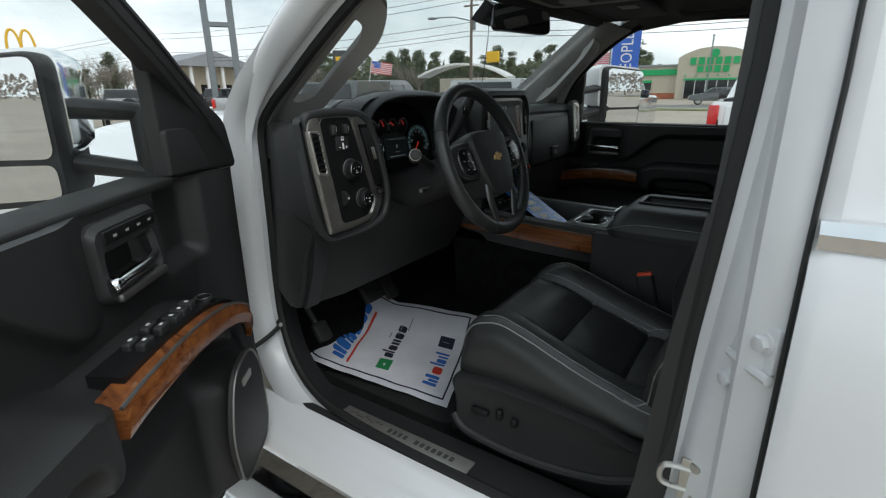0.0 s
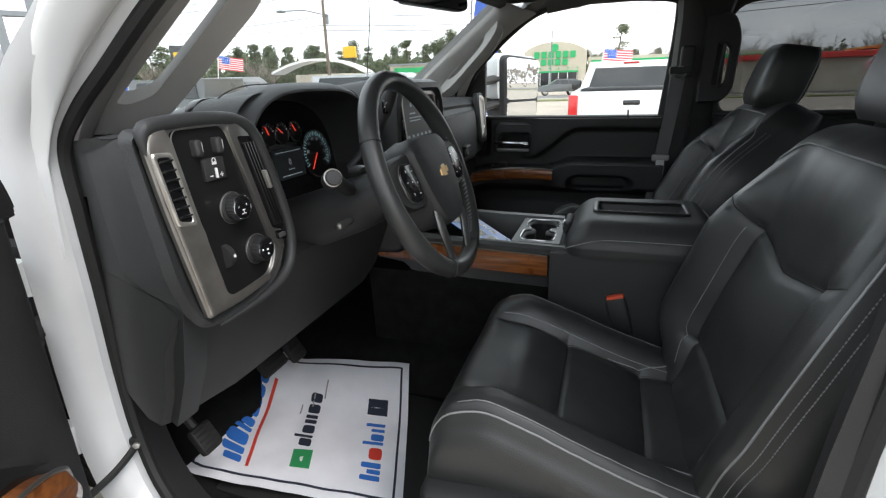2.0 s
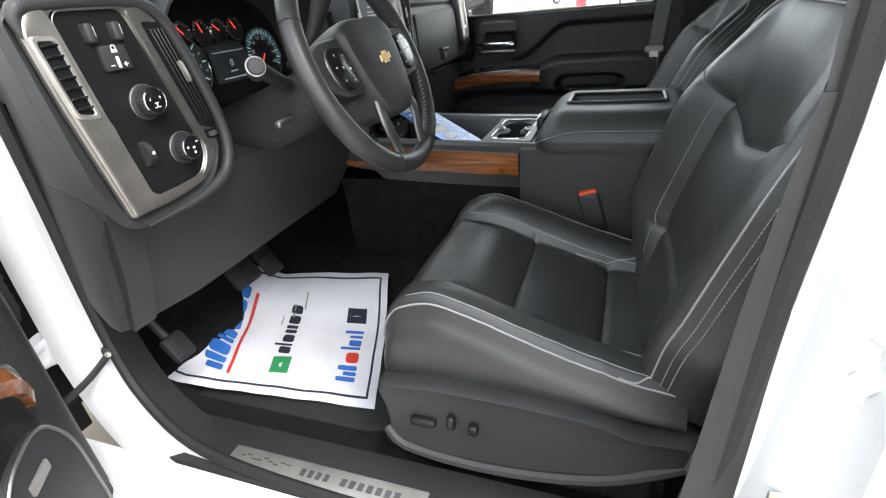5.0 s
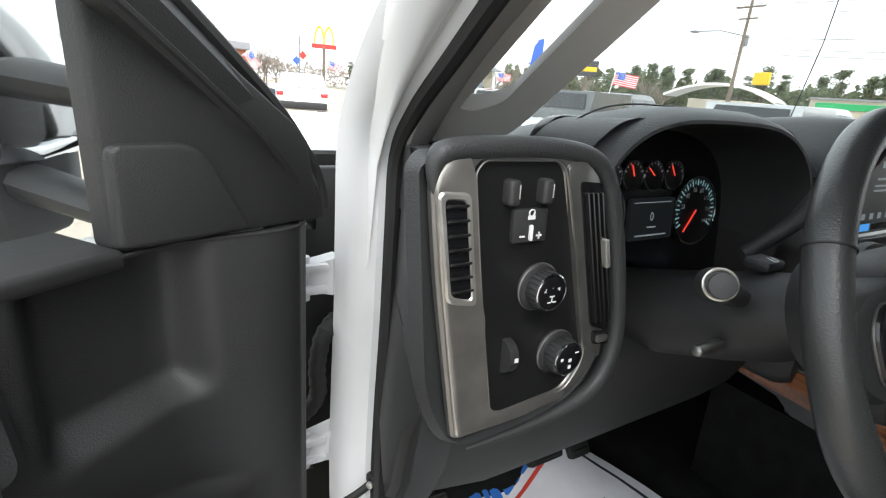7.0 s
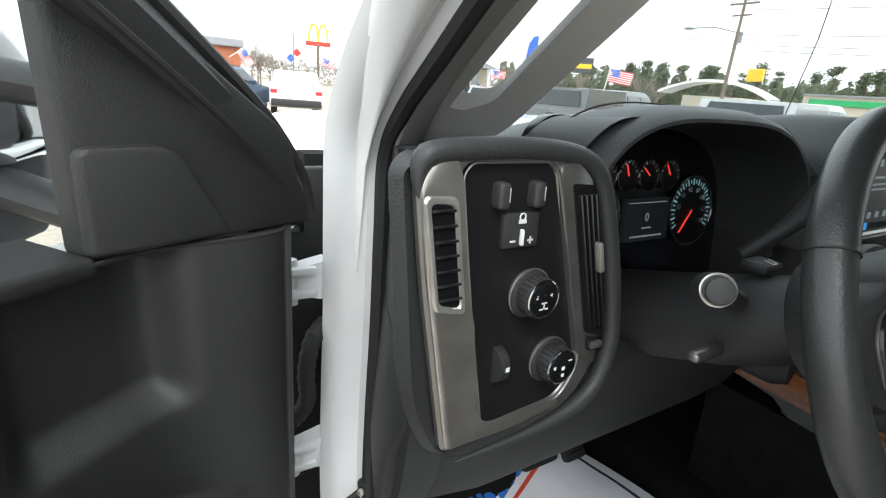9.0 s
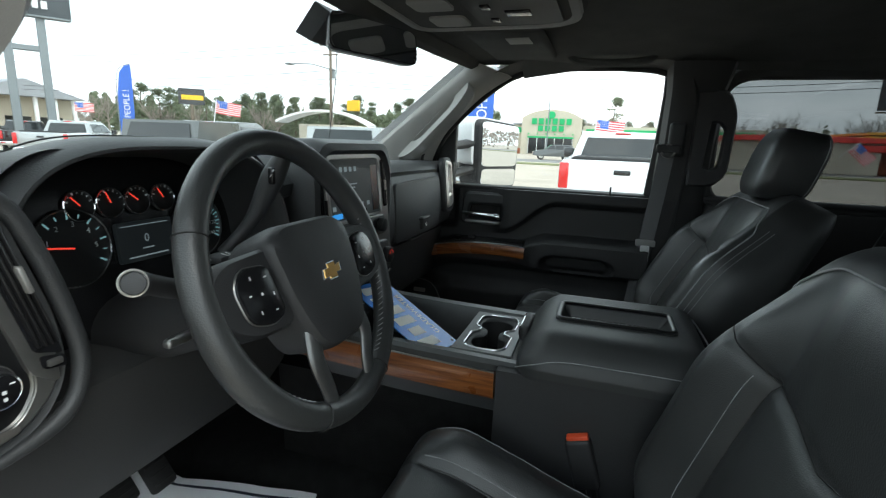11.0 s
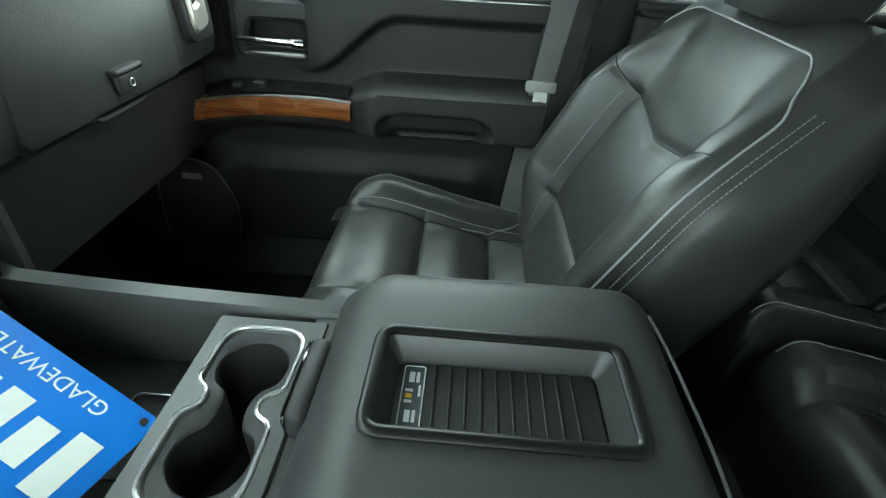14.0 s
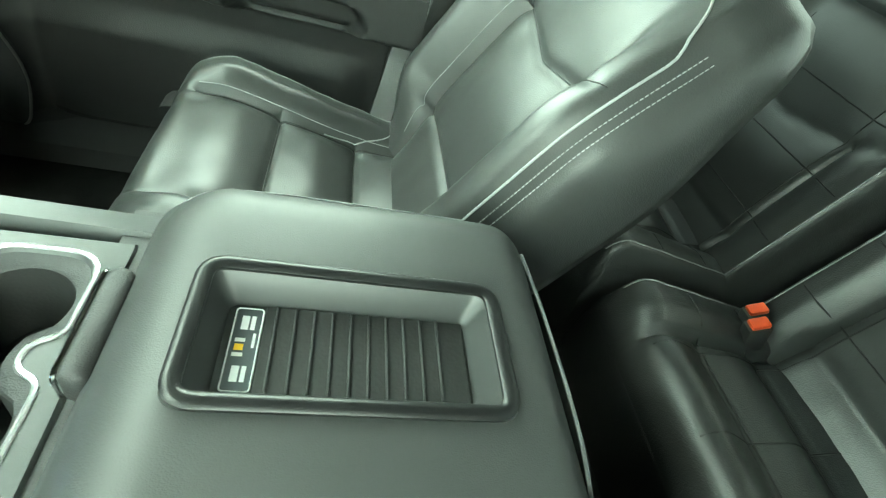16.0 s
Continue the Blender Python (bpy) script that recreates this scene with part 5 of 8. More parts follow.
part("rim", tube([rim_pt(2 * math.pi * i / 72) for i in range(72)], [0.0165 + 0.0022 * max(0, math.cos(2 * (2 * math.pi * i / 72) - 2 * 1.05)) ** 4 * (1 if i < 36 else 1) for i in range(72)], 14, closed=True, up=wf.to_3x3() @ V((0, 0, 1))), "leather", wheel)
for a in (-1.12, 1.12, math.pi - 0.42, math.pi + 0.42):
    ax = (rim_pt(a + 0.01) - rim_pt(a - 0.01)).normalized()
    part("rim_seam", ring(rim_pt(a), ax, 0.0172, 0.0009, 20, 5), "rubber", wheel)
for s in (-1, 1):
    for j in range(26):
        a = s * lerp(1.25, 2.6, j / 25)
        p = rim_pt(a, RR - 0.0158, 0.005)
        part("rim_stitch", tube([p + (wf.to_3x3() @ V((0, 0, 0.004))), p - (wf.to_3x3() @ V((0, 0, 0.004))) + (rim_pt(a + 0.03) - rim_pt(a)) * 0.8], 0.0008, 4), "thread", wheel)
hub = round_poly([(-0.088, 0.052), (-0.06, 0.070), (0.06, 0.070), (0.088, 0.052), (0.078, -0.03), (0.050, -0.098), (-0.050, -0.098), (-0.078, -0.03)], [0.02, 0.02, 0.02, 0.02, 0.04, 0.03, 0.03, 0.04], 6)
HC = V((0, -0.014))
part("airbag_cover", loft([[wf @ V((HC.x + (p.x - HC.x) * k, HC.y + (p.y - HC.y) * k, h)) for p in hub] for k, h in ((0.95, -0.045), (1.0, -0.01), (1.0, 0.012), (0.985, 0.020), (0.94, 0.026), (0.75, 0.031), (0.4, 0.033), (0.1, 0.0335))]), "plastic", wheel, "black airbag cover")
bt = [(-0.024, -0.008), (-0.021, 0.005), (-0.009, 0.005), (-0.009, 0.012), (0.010, 0.012), (0.010, 0.005), (0.024, 0.008), (0.021, -0.005), (0.009, -0.005), (0.009, -0.012), (-0.010, -0.012), (-0.010, -0.008)]
em = part("emblem_rim", plate([V(p) * 0.95 for p in bt], 0.0022, wf @ pose(0, -0.004, 0.0325)), "chrome", wheel)
part("emblem", plate([V(p) * 0.82 for p in bt], 0.0032, wf @ pose(0, -0.004, 0.0325)), "gold", em, "gold cross-shaped emblem")
for s in (-1, 1):
    sp = [(s * 0.070, 0.050), (s * 0.150, 0.046), (s * 0.178, 0.030), (s * 0.178, -0.022), (s * 0.140, -0.044), (s * 0.070, -0.048)]
    sk = part("side_spoke", loft([[wf @ V((x, y, h)) for x, y in [(q.x, q.y) for q in round_poly(sp if s > 0 else sp[::-1], 0.018, 5)]] for h in (-0.018, 0.008)] + [[wf @ V((s * 0.12 + (q.x - s * 0.12) * 0.92, q.y * 0.92, 0.014)) for q in round_poly(sp if s > 0 else sp[::-1], 0.018, 5)]]), "plastic", wheel)
    bp = [(s * 0.092, 0.030), (s * 0.135, 0.034), (s * 0.152, 0.015), (s * 0.146, -0.026), (s * 0.112, -0.036), (s * 0.088, -0.028)]
    pod_ = part("button_pod", plate(round_poly(bp if s > 0 else bp[::-1], 0.014, 5), 0.009, wf @ pose(0, 0, 0.011), 0.003), "gloss", sk)
    part("button_ring", tube([wf @ V((q.x, q.y, 0.0155)) for q in round_poly(bp if s > 0 else bp[::-1], 0.014, 5)], 0.0013, 5, closed=True), "smoke", pod_)
    part("button_marks", bars([(s * 0.105, 0.018, 0.004, 0.0016), (s * 0.128, 0.021, 0.0016, 0.004), (s * 0.118, 0.001, 0.003, 0.003), (s * 0.100, -0.003, 0.0016, 0.004), (s * 0.136, 0.003, 0.004, 0.0016), (s * 0.104, -0.021, 0.004, 0.0016), (s * 0.128, -0.018, 0.0016, 0.004)], wf @ pose(0, 0, 0.0201), 0.0003), "mark", pod_)
    path = smooth_path([wf @ V((s * 0.050, -0.060, 0.012)), wf @ V((s * 0.062, -0.100, 0.012)), wf @ V((s * 0.052, -0.140, 0.006)), wf @ V((s * 0.048, -0.178, 0.0))], 6)
    part("lower_spoke", tube(path, [lerp(0.014, 0.012, i / (len(path) - 1)) for i in range(len(path))], 12, flat=0.5, up=wf.to_3x3() @ V((0, 0, 1))), "spoke", wheel, "dark silver metal spoke")
part("hub_back", disc(wf @ V((0, 0, -0.085)), wf.to_3x3() @ V((0, 0, 1)), 0.062, 0.06, 28, 0.008, 0.075), "plastic", wheel)


# ---- seats ----
def ease(x):
    x = min(1.0, max(0.0, x))
    return x * x * (3 - 2 * x)


def gauss(x, s):
    return math.exp(-(x / s) ** 2)


SEG = 92


def col(u):
    """The index of the section point nearest to u, from -1 to 1 across the seat."""
    return round((u + 1) / 2 * SEG)


def crease(x, w):
    """A sewn crease: a narrow groove between soft pads."""
    return 0.7 * gauss(x, w) + 0.3 * gauss(x, w * 3.2)


def on_rows(rows, u, t):
    """A point on a lofted pad: u across from -1 to 1, t along from 0 to 1."""
    i, j = t * (len(rows) - 1), (u + 1) / 2 * SEG
    i0, j0 = min(int(i), len(rows) - 2), min(int(j), SEG - 1)
    a = rows[i0][j0].lerp(rows[i0][j0 + 1], j - j0)
    return a.lerp(rows[i0 + 1][j0].lerp(rows[i0 + 1][j0 + 1], j - j0), i - i0)


def cushion_loop(cx, y, t, half, z0, bol, low):
    """One cross-section of a cushion; t runs 0 at the front to 1 at the rear."""
    pts = []
    for i in range(SEG + 1):
        u = lerp(-1, 1, i / SEG)
        a = abs(u)
        z = z0 + bol * (ease((a - 0.50) / 0.26) - 0.12 * ease((a - 0.82) / 0.12)) - 0.05 * ramp(a, (0.90, 0.0), (1.0, 1.0))
        z -= 0.013 * crease(a - 0.575, 0.014) * min(1.0, max(0.0, t - 0.05) / 0.08)
        if a < 0.60:
            z -= 0.011 * (crease(t - 0.42, 0.010) + crease(t - 0.74, 0.010)) + 0.005 * (a / 0.58) ** 2
            z += 0.007 * math.cos((t - 0.58) * 19.6) * (1 - ease((a - 0.42) / 0.18))
        if a > 0.62:
            z += (0.0012 * noise.noise(V((u * 9, t * 7, cx))) + 0.0010 * noise.noise(V((u * 26, t * 22, cx)))) * ease(t / 0.25)
        else:
            z += 0.0012 * noise.noise(V((u * 6, t * 9, cx)))
        pts.append(V((cx + half * math.copysign(a ** 0.93, u), y, z)))
    zr = pts[-1].z
    for k, q in ((1.012, 0.25), (1.005, 0.6), (0.96, 0.95), (0.5, 1.0), (0.0, 1.0), (-0.5, 1.0), (-0.96, 0.95), (-1.005, 0.6), (-1.012, 0.25)):
        pts.append(V((cx + half * k, y, lerp(zr, low, q))))
    return pts


def back_loop(cx, h, t, half, fy, fz, lean, bol, thick, outer=0, flat=1.0):
    """outer: the side, -1 or 1, whose bolster is flattened by the factor flat."""
    pts = []
    c, s = math.cos(lean), math.sin(lean)
    for i in range(SEG + 1):
        u = lerp(-1, 1, i / SEG)
        a = abs(u)
        d = bol * (flat if u * outer > 0 else 1.0) * (ease((a - 0.50) / 0.28) - 0.10 * ease((a - 0.84) / 0.10)) - 0.055 * ramp(a, (0.90, 0.0), (1.0, 1.0))
        if t < 0.66:
            d -= 0.012 * crease(a - 0.56, 0.014)
        if a > 0.56:
            d -= 0.006 * crease(t - 0.65 - 0.16 * (a - 0.56), 0.016) * (1 - ease((a - 0.76) / 0.14))
        if a < 0.62:
            d -= 0.010 * crease(t - 0.20, 0.011) + 0.006 * crease(t - 0.60 - 0.09 * a, 0.016) * (1 - ease((a - 0.54) / 0.08))
            d += 0.006 * math.cos((t - 0.42) * 14) * (1 - ease((a - 0.30) / 0.32))
        d += 0.0006 * noise.noise(V((u * 7, t * 7, cx + 3)))
        pts.append(V((cx + half * math.copysign(a ** 0.95, u), fy + d * c - h * s, fz + h * c + d * s)))
    for k, q in ((1.0, 0.55), (0.97, 0.85), (0.85, 1.0), (0.4, 1.05), (-0.4, 1.05), (-0.85, 1.0), (-0.97, 0.85), (-1.0, 0.55)):
        d = -0.055 - (thick - 0.055) * q
        pts.append(V((cx + half * k, fy + d * c - h * s, fz + h * c + d * s)))
    return pts


def dashes(pts, radius):
    """Sewn stitches: two steps of the line out of every three."""
    return join(*[tube(pts[i:i + 3], radius, 4) for i in range(0, len(pts) - 2, 3)])


def front_seat(cx, side, lean_deg, lift, sink, front, fy, top, wide, hr_at, label):
    """side: -1 where the outer flank faces the driver's door, 1 for the passenger's."""
    seat = thing("front_seat", (cx, -0.3, 0.74), label, "seat", "front seats")
    lean = radians(lean_deg)
    H = 0.238

    def across(t):
        edge = math.sqrt(max(0.0, 1 - max(0, 1 - t / 0.10) ** 2))
        z0 = lerp(1.082, 0.978, ramp(t, (0.05, 0.0), (0.9, 1.0))) + lift - sink * ramp(t, (0.0, 1.0), (0.95, 0.25)) - 0.085 * (1 - edge)
        return cushion_loop(cx, lerp(front, -0.53, t), t, H * (0.93 + 0.07 * edge), z0, 0.040 * ease(t / 0.24) * (1 - 0.5 * max(0, t - 0.75) / 0.25), 0.93 + lift - sink)

    rows = [across(i / 80) for i in range(81)]
    nose = [across(0.10 * (1 - math.cos(math.pi / 2 * k / 16))) for k in range(16)] + rows[8:]
    cu = part("seat_cushion", loft(nose), "leather", seat, "black leather cushion", 60)
    # piping along the bolsters, double stitching beside it
    for s in (-1, 1):
        part("piping", tube([q[col(s * 0.93)] + V((0, 0, 0.0010)) for q in nose[3:-3]], 0.0016, 6), "piping", cu)
        for u in (0.885, 0.605):
            part("stitching", tube([rows[i][col(s * u)] + V((0, 0, 0.0004)) for i in range(9, 76)], 0.0009, 4), "thread", cu)
        tail = smooth_path([(0.93, 0.80, 0), (0.925, 0.86, 0), (0.86, 0.905, 0), (0.75, 0.905, 0), (0.655, 0.86, 0), (0.60, 0.76, 0), (0.585, 0.60, 0)], 6)
        part("piping", tube([on_rows(rows, s * q.x, q.y) + V((0, 0, 0.0012)) for q in tail], 0.0014, 6), "piping", cu)
    # backrest
    rows_b = []
    for i in range(91):
        t = i / 90
        h = lerp(-0.04, top, t)
        half = lerp(0.225, wide, ease(t / 0.3)) - 0.045 * ease((t - 0.55) / 0.45)
        e = math.sqrt(max(0.0, 1 - max(0, (t - 0.90) / 0.10) ** 2))
        half *= 0.80 + 0.20 * e
        bol = 0.070 * (0.25 + 0.75 * ease(t / 0.25)) * (1 - ease((t - 0.55) / 0.45))
        rows_b.append(back_loop(cx, h, t, half, fy - 0.045 * (1 - e), 1.005 + lift, lean, bol, 0.125 - 0.045 * (1 - e), side, 0.45 if side < 0 else 1.0))
    ba = part("backrest", loft(rows_b), "leather", seat, "black leather backrest", 60)
    arc = [(math.pi / 2 * k / 12) for k in range(13)]
    side_line = [(0.93, lerp(0.05, 0.80, i / 60)) for i in range(60)] + [(0.66 + 0.27 * math.cos(a), 0.80 + 0.135 * math.sin(a)) for a in arc]
    edge_line = [on_rows(rows_b, -u, t) for u, t in side_line] + [on_rows(rows_b, lerp(-0.66, 0.66, i / 30), 0.935) for i in range(1, 30)] + [on_rows(rows_b, u, t) for u, t in side_line[::-1]]
    part("piping", tube([p + V((0, 0.001, 0.001)) for p in edge_line], 0.0016, 6), "piping", ba)
    for s in (-1, 1):
        for u in (0.948, 0.962):
            part("stitching", dashes([on_rows(rows_b, s * u, lerp(0.06, 0.86, i / 240)) + V((s * 0.0006, 0.0004, 0.0003)) for i in range(241)], 0.0008), "thread", ba, "row of pale grey stitches")
    for s in (-1, 1):
        part("stitching", tube([rows_b[i][col(s * 0.60)] + V((0, 0.0004, 0)) for i in range(8, 58)], 0.0007, 4), "thread", ba)
    # sewn seams of the middle panels
    for s in (-1, 1):
        part("seam", tube([on_rows(rows, s * 0.575, lerp(0.10, 0.95, i / 40)) for i in range(41)], 0.0011, 5), "rubber", cu)
        part("seam", tube([on_rows(rows_b, s * 0.56, lerp(0.06, 0.645, i / 30)) for i in range(31)], 0.0011, 5), "rubber", ba)
        part("seam", tube([on_rows(rows_b, s * lerp(0.56, 0.90, i / 10), 0.65 + 0.16 * 0.034 * i) for i in range(11)], 0.0011, 5), "rubber", ba)
    for t in (0.42, 0.74):
        part("seam", tube([on_rows(rows, lerp(-0.57, 0.57, i / 30), t) for i in range(31)], 0.0011, 5), "rubber", cu)
    part("seam", tube([on_rows(rows_b, lerp(-0.55, 0.55, i / 30), 0.20) for i in range(31)], 0.0011, 5), "rubber", ba)
    part("seam", tube([on_rows(rows_b, lerp(-0.56, 0.56, i / 40), 0.60 + 0.09 * abs(lerp(-0.56, 0.56, i / 40))) for i in range(41)], 0.0011, 5), "rubber", ba)
    # head restraint with posts
    hf = frame_of(V((cx, *hr_at)), (1, 0, 0), (0, -math.sin(radians(10)), math.cos(radians(10))))
    loops = []
    for i in range(15):
        t = i / 14
        e = 1 - abs(2 * t - 1) ** 4 * 0.24
        w, d = (0.106 - 0.006 * t) * e, 0.064 * e
        loops.append([hf @ V((w * math.copysign(abs(math.cos(a)) ** 0.36, math.cos(a)), lerp(0.0, 0.176, t), 0.02 * (t - 0.5) + d * math.copysign(abs(math.sin(a)) ** 0.36, math.sin(a)))) for a in [2 * math.pi * q / 36 for q in range(36)]])
    hr = part("head_restraint", loft(loops), "leather", seat, "black leather head restraint", 60)
    for s2 in (-1, 1):
        q = 3 if s2 > 0 else 15
        part("piping", tube([loops[i][q] + V((0, 0.001, 0)) for i in range(1, 14)], 0.0016, 5), "thread", hr)
        part("post", tube([hf @ V((s2 * 0.06, -0.05, -0.01)), hf @ V((s2 * 0.06, 0.06, -0.01))], 0.006, 10), "steel", hr)
    part("headrest_emboss", bars([(-0.03 + 0.02 * i, 0.12, 0.012, 0.006) for i in range(4)], hf @ pose(0, 0, 0.0652), 0.0006), "smoke", hr)
    # plastic side shield with power switches, rails beneath
    x = cx + side * 0.245
    prof = [(-0.045, 0.945), (-0.06, 0.90), (-0.062, 0.84), (-0.10, 0.812), (-0.25, 0.80), (-0.40, 0.822), (-0.52, 0.86), (-0.56, 0.905), (-0.545, 0.93), (-0.47, 0.925), (-0.42, 0.945), (-0.30, 0.955), (-0.15, 0.958)]
    lo = round_poly([(y, z + lift) for y, z in prof], 0.02, 4)
    cen = V((-0.28, 0.885 + lift))
    shield = part("side_shield", loft([[V((x + side * o, cen.x + (p.x - cen.x) * k, cen.y + (p.y - cen.y) * k)) for p in lo] for o, k in ((-0.05, 1.0), (0.0, 1.0), (0.014, 0.985), (0.02, 0.95), (0.016, 0.80), (0.014, 0.4))]), "plastic", seat)
    part("shield_lip", tube(smooth_path([(x + side * 0.012, -0.058, 0.845 + lift), (x + side * 0.020, -0.10, 0.815 + lift), (x + side * 0.022, -0.25, 0.806 + lift), (x + side * 0.020, -0.42, 0.832 + lift), (x + side * 0.012, -0.545, 0.892 + lift)], 6), 0.010, 8), "soft", shield)
    for yy, zz, w, h in ((-0.135, 0.885, 0.045, 0.014), (-0.185, 0.895, 0.014, 0.026), (-0.222, 0.888, 0.016, 0.020)):
        part("power_switch", rbox((x + side * 0.022, yy, zz + lift), (0.016, w, h), 0.005), "satin", shield)
    part("seat_frame", rbox((cx, -0.29, 0.86 + lift), (0.42, 0.46, 0.13), 0.02), "plastic", seat)
    for s2 in (-1, 1):
        part("seat_rail", rbox((cx + s2 * 0.185, -0.27, 0.765), (0.06, 0.50, 0.05), 0.008), "rubber", seat)
        part("rail_cover", rbox((cx + s2 * 0.225, -0.28, 0.785), (0.022, 0.44, 0.06), 0.008), "plastic", seat)
    # inboard buckle
    bx = cx - side * 0.305
    bk = part("belt_buckle", rbox((0, 0, 0), (0.030, 0.048, 0.10), 0.008, 3, pose(bx, -0.362, 1.035, -16, 0, 0)), "plastic", seat)
    part("release_button", rbox((0, 0, 0), (0.022, 0.040, 0.012), 0.003, 2, pose(bx, -0.349, 1.084, -16, 0, 0)), "orange", bk, "orange-red release button")
    part("buckle_stalk", tube([(bx, -0.378, 1.0), (bx, -0.41, 0.90), (bx, -0.42, 0.84)], 0.012, 8), "plastic", bk)
    return seat


front_seat(-0.487, -1, 19, 0.0, 0.0, -0.055, -0.478, 0.525, 0.268, (-0.715, 1.505), "black leather driver seat with grey piping and power switches")
front_seat(0.468, 1, 27, 0.042, 0.050, -0.088, -0.505, 0.515, 0.274, (-0.765, 1.485), "black leather passenger seat with grey piping, reclined a little")

# ---- rear bench ----
bench = thing("rear_bench", (0, -1.1, 0.74), "black leather rear bench seat with grey stitching and red buckles", "seat")
for cx, half in ((-0.53, 0.255), (0.0, 0.245), (0.53, 0.255)):
    rows = []
    for i in range(41):
        t = i / 40
        e = math.sqrt(max(0.0, 1 - max(0, 1 - t / 0.15) ** 2))
        rows.append(cushion_loop(cx, lerp(-0.79, -1.10, t), 0.15 + 0.8 * t, half, lerp(1.125, 1.06, t) - 0.07 * (1 - e), 0.018, 0.88))
    b = part("bench_cushion", loft(rows), "leather", bench, "", 60)
    for k in (-0.9, 0.9):
        part("stitching", tube([rows[i][col(k)] + V((0, 0, 0.001)) for i in range(1, 40)], 0.0012, 5), "thread", b)
    for u in (-0.5, 0.0, 0.5):
        part("seam", tube([on_rows(rows, u, lerp(0.06, 0.96, i / 20)) for i in range(21)], 0.0013, 5), "rubber", b)
    for t in (0.36, 0.68):
        part("seam", tube([on_rows(rows, lerp(-0.86, 0.86, i / 24), t) for i in range(25)], 0.0013, 5), "rubber", b)
    rows = []
    for i in range(49):
        t = i / 48
        e = math.sqrt(max(0.0, 1 - max(0, (t - 0.92) / 0.08) ** 2))
        rows.append(back_loop(cx, lerp(-0.05, 0.44, t), t, half * (0.92 + 0.08 * e), -1.06 - 0.04 * (1 - e), 1.07, radians(20), 0.022, 0.12))
    b = part("bench_back", loft(rows), "leather", bench, "", 60)
    for k in (-0.9, 0.9):
        part("stitching", tube([rows[i][col(k)] + V((0, 0.001, 0)) for i in range(1, 48)], 0.0012, 5), "thread", b)
    for u in (-0.5, 0.5):
        part("seam", tube([on_rows(rows, u, lerp(0.06, 0.9, i / 20)) for i in range(21)], 0.0013, 5), "rubber", b)
    for t in (0.30, 0.52, 0.74):
        part("seam", tube([on_rows(rows, lerp(-0.86, 0.86, i / 24), t) for i in range(25)], 0.0013, 5), "rubber", b)
    part("bench_head_restraint", rbox((0, 0, 0), (0.25 if cx else 0.2, 0.075, 0.12), 0.03, 4, pose(cx, -1.262, 1.515, 14, 0, 0)), "leather", bench)
part("bench_base", rbox((0, -0.98, 0.83), (1.56, 0.40, 0.18), 0.03), "plastic", bench)
for x, y in ((0.165, -1.005), (0.193, -1.02)):
    bk = part("bench_buckle", rbox((0, 0, 0), (0.024, 0.036, 0.06), 0.006, 2, pose(x, y, 1.098, -25, 0, 0)), "plastic", bench)
    part("release_button", rbox((0, 0, 0), (0.018, 0.028, 0.010), 0.003, 2, pose(x, y + 0.012, 1.126, -25, 0, 0)), "orange", bk, "orange-red button")


# ---- seat belts ----
def strap(pts, w, across, mat, parent, name="webbing"):
    pts = smooth_path(pts, 8)
    a = V(across).normalized()
    up = V((0, 1, 0))
    return part(name, loft([[p - a * w + up * 0.0008, p + a * w + up * 0.0008, p + a * w - up * 0.0008, p - a * w - up * 0.0008] for p in pts]), mat, parent)


for side in (-1, 1):
    sb = thing("seat_belt", (side * 0.80, -0.55, 0.80), "grey seat belt with chrome tongue hanging on the pillar", "seat belt", "front seat belts")
    sy, sx = (0.0, 0.0) if side > 0 else (-0.085, 0.03)
    strap([(side * (0.742 + sx), -0.530 + sy, 1.605), (side * (0.775 + sx), -0.520 + sy, 1.45), (side * (0.808 + sx), -0.505 + sy, 1.28), (side * (0.80 + sx), -0.49 + sy, 1.15), (side * (0.765 + sx), -0.46 + sy, 0.93)], 0.023, (0.25, 1, 0.12), "belt", sb)
    part("height_adjuster", rbox((side * (0.760 + sx), -0.555 + sy, 1.635), (0.03, 0.05, 0.11), 0.012), "soft", sb)
    part("guide_loop", rbox((side * (0.738 + sx), -0.532 + sy, 1.606), (0.016, 0.075, 0.028), 0.007), "plastic", sb)
    part("guide_ring", ring((side * (0.735 + sx), -0.532 + sy, 1.598), (1, 0, 0), 0.02, 0.004, 20, 6), "smoke", sb)
    tg = part("tongue", rbox((side * (0.803 + sx), -0.503 + sy, 1.280), (0.018, 0.066, 0.024), 0.006), "pillar", sb, "pale grey tongue grip")
    part("latch_plate", plate(round_poly(rect(-0.015, -0.056, 0.015, 0.0), 0.004, 3), 0.003, frame_of((side * (0.786 + sx), -0.502 + sy, 1.274), (0, -side, 0), (0, 0, 1)), 0.0, round_poly(rect(-0.006, -0.046, 0.006, -0.020), 0.002, 3)), "plated", tg, "bright metal latch plate")
for side in (-1, 1):
    sb = thing("seat_belt", (side * 0.78, -1.2, 1.3), "grey rear seat belt beside the bench", "seat belt", "rear seat belts")
    strap([(side * 0.69, -1.262, 1.78), (side * 0.745, -1.225, 1.55), (side * 0.74, -1.17, 1.30)], 0.022, (0.2, 1, 0.1), "belt", sb)
# ---- centre console ----
con = thing("centre_console", (0, -0.2, 0.8), "black centre console with wood sides, cup holders and padded armrest lid", "console")
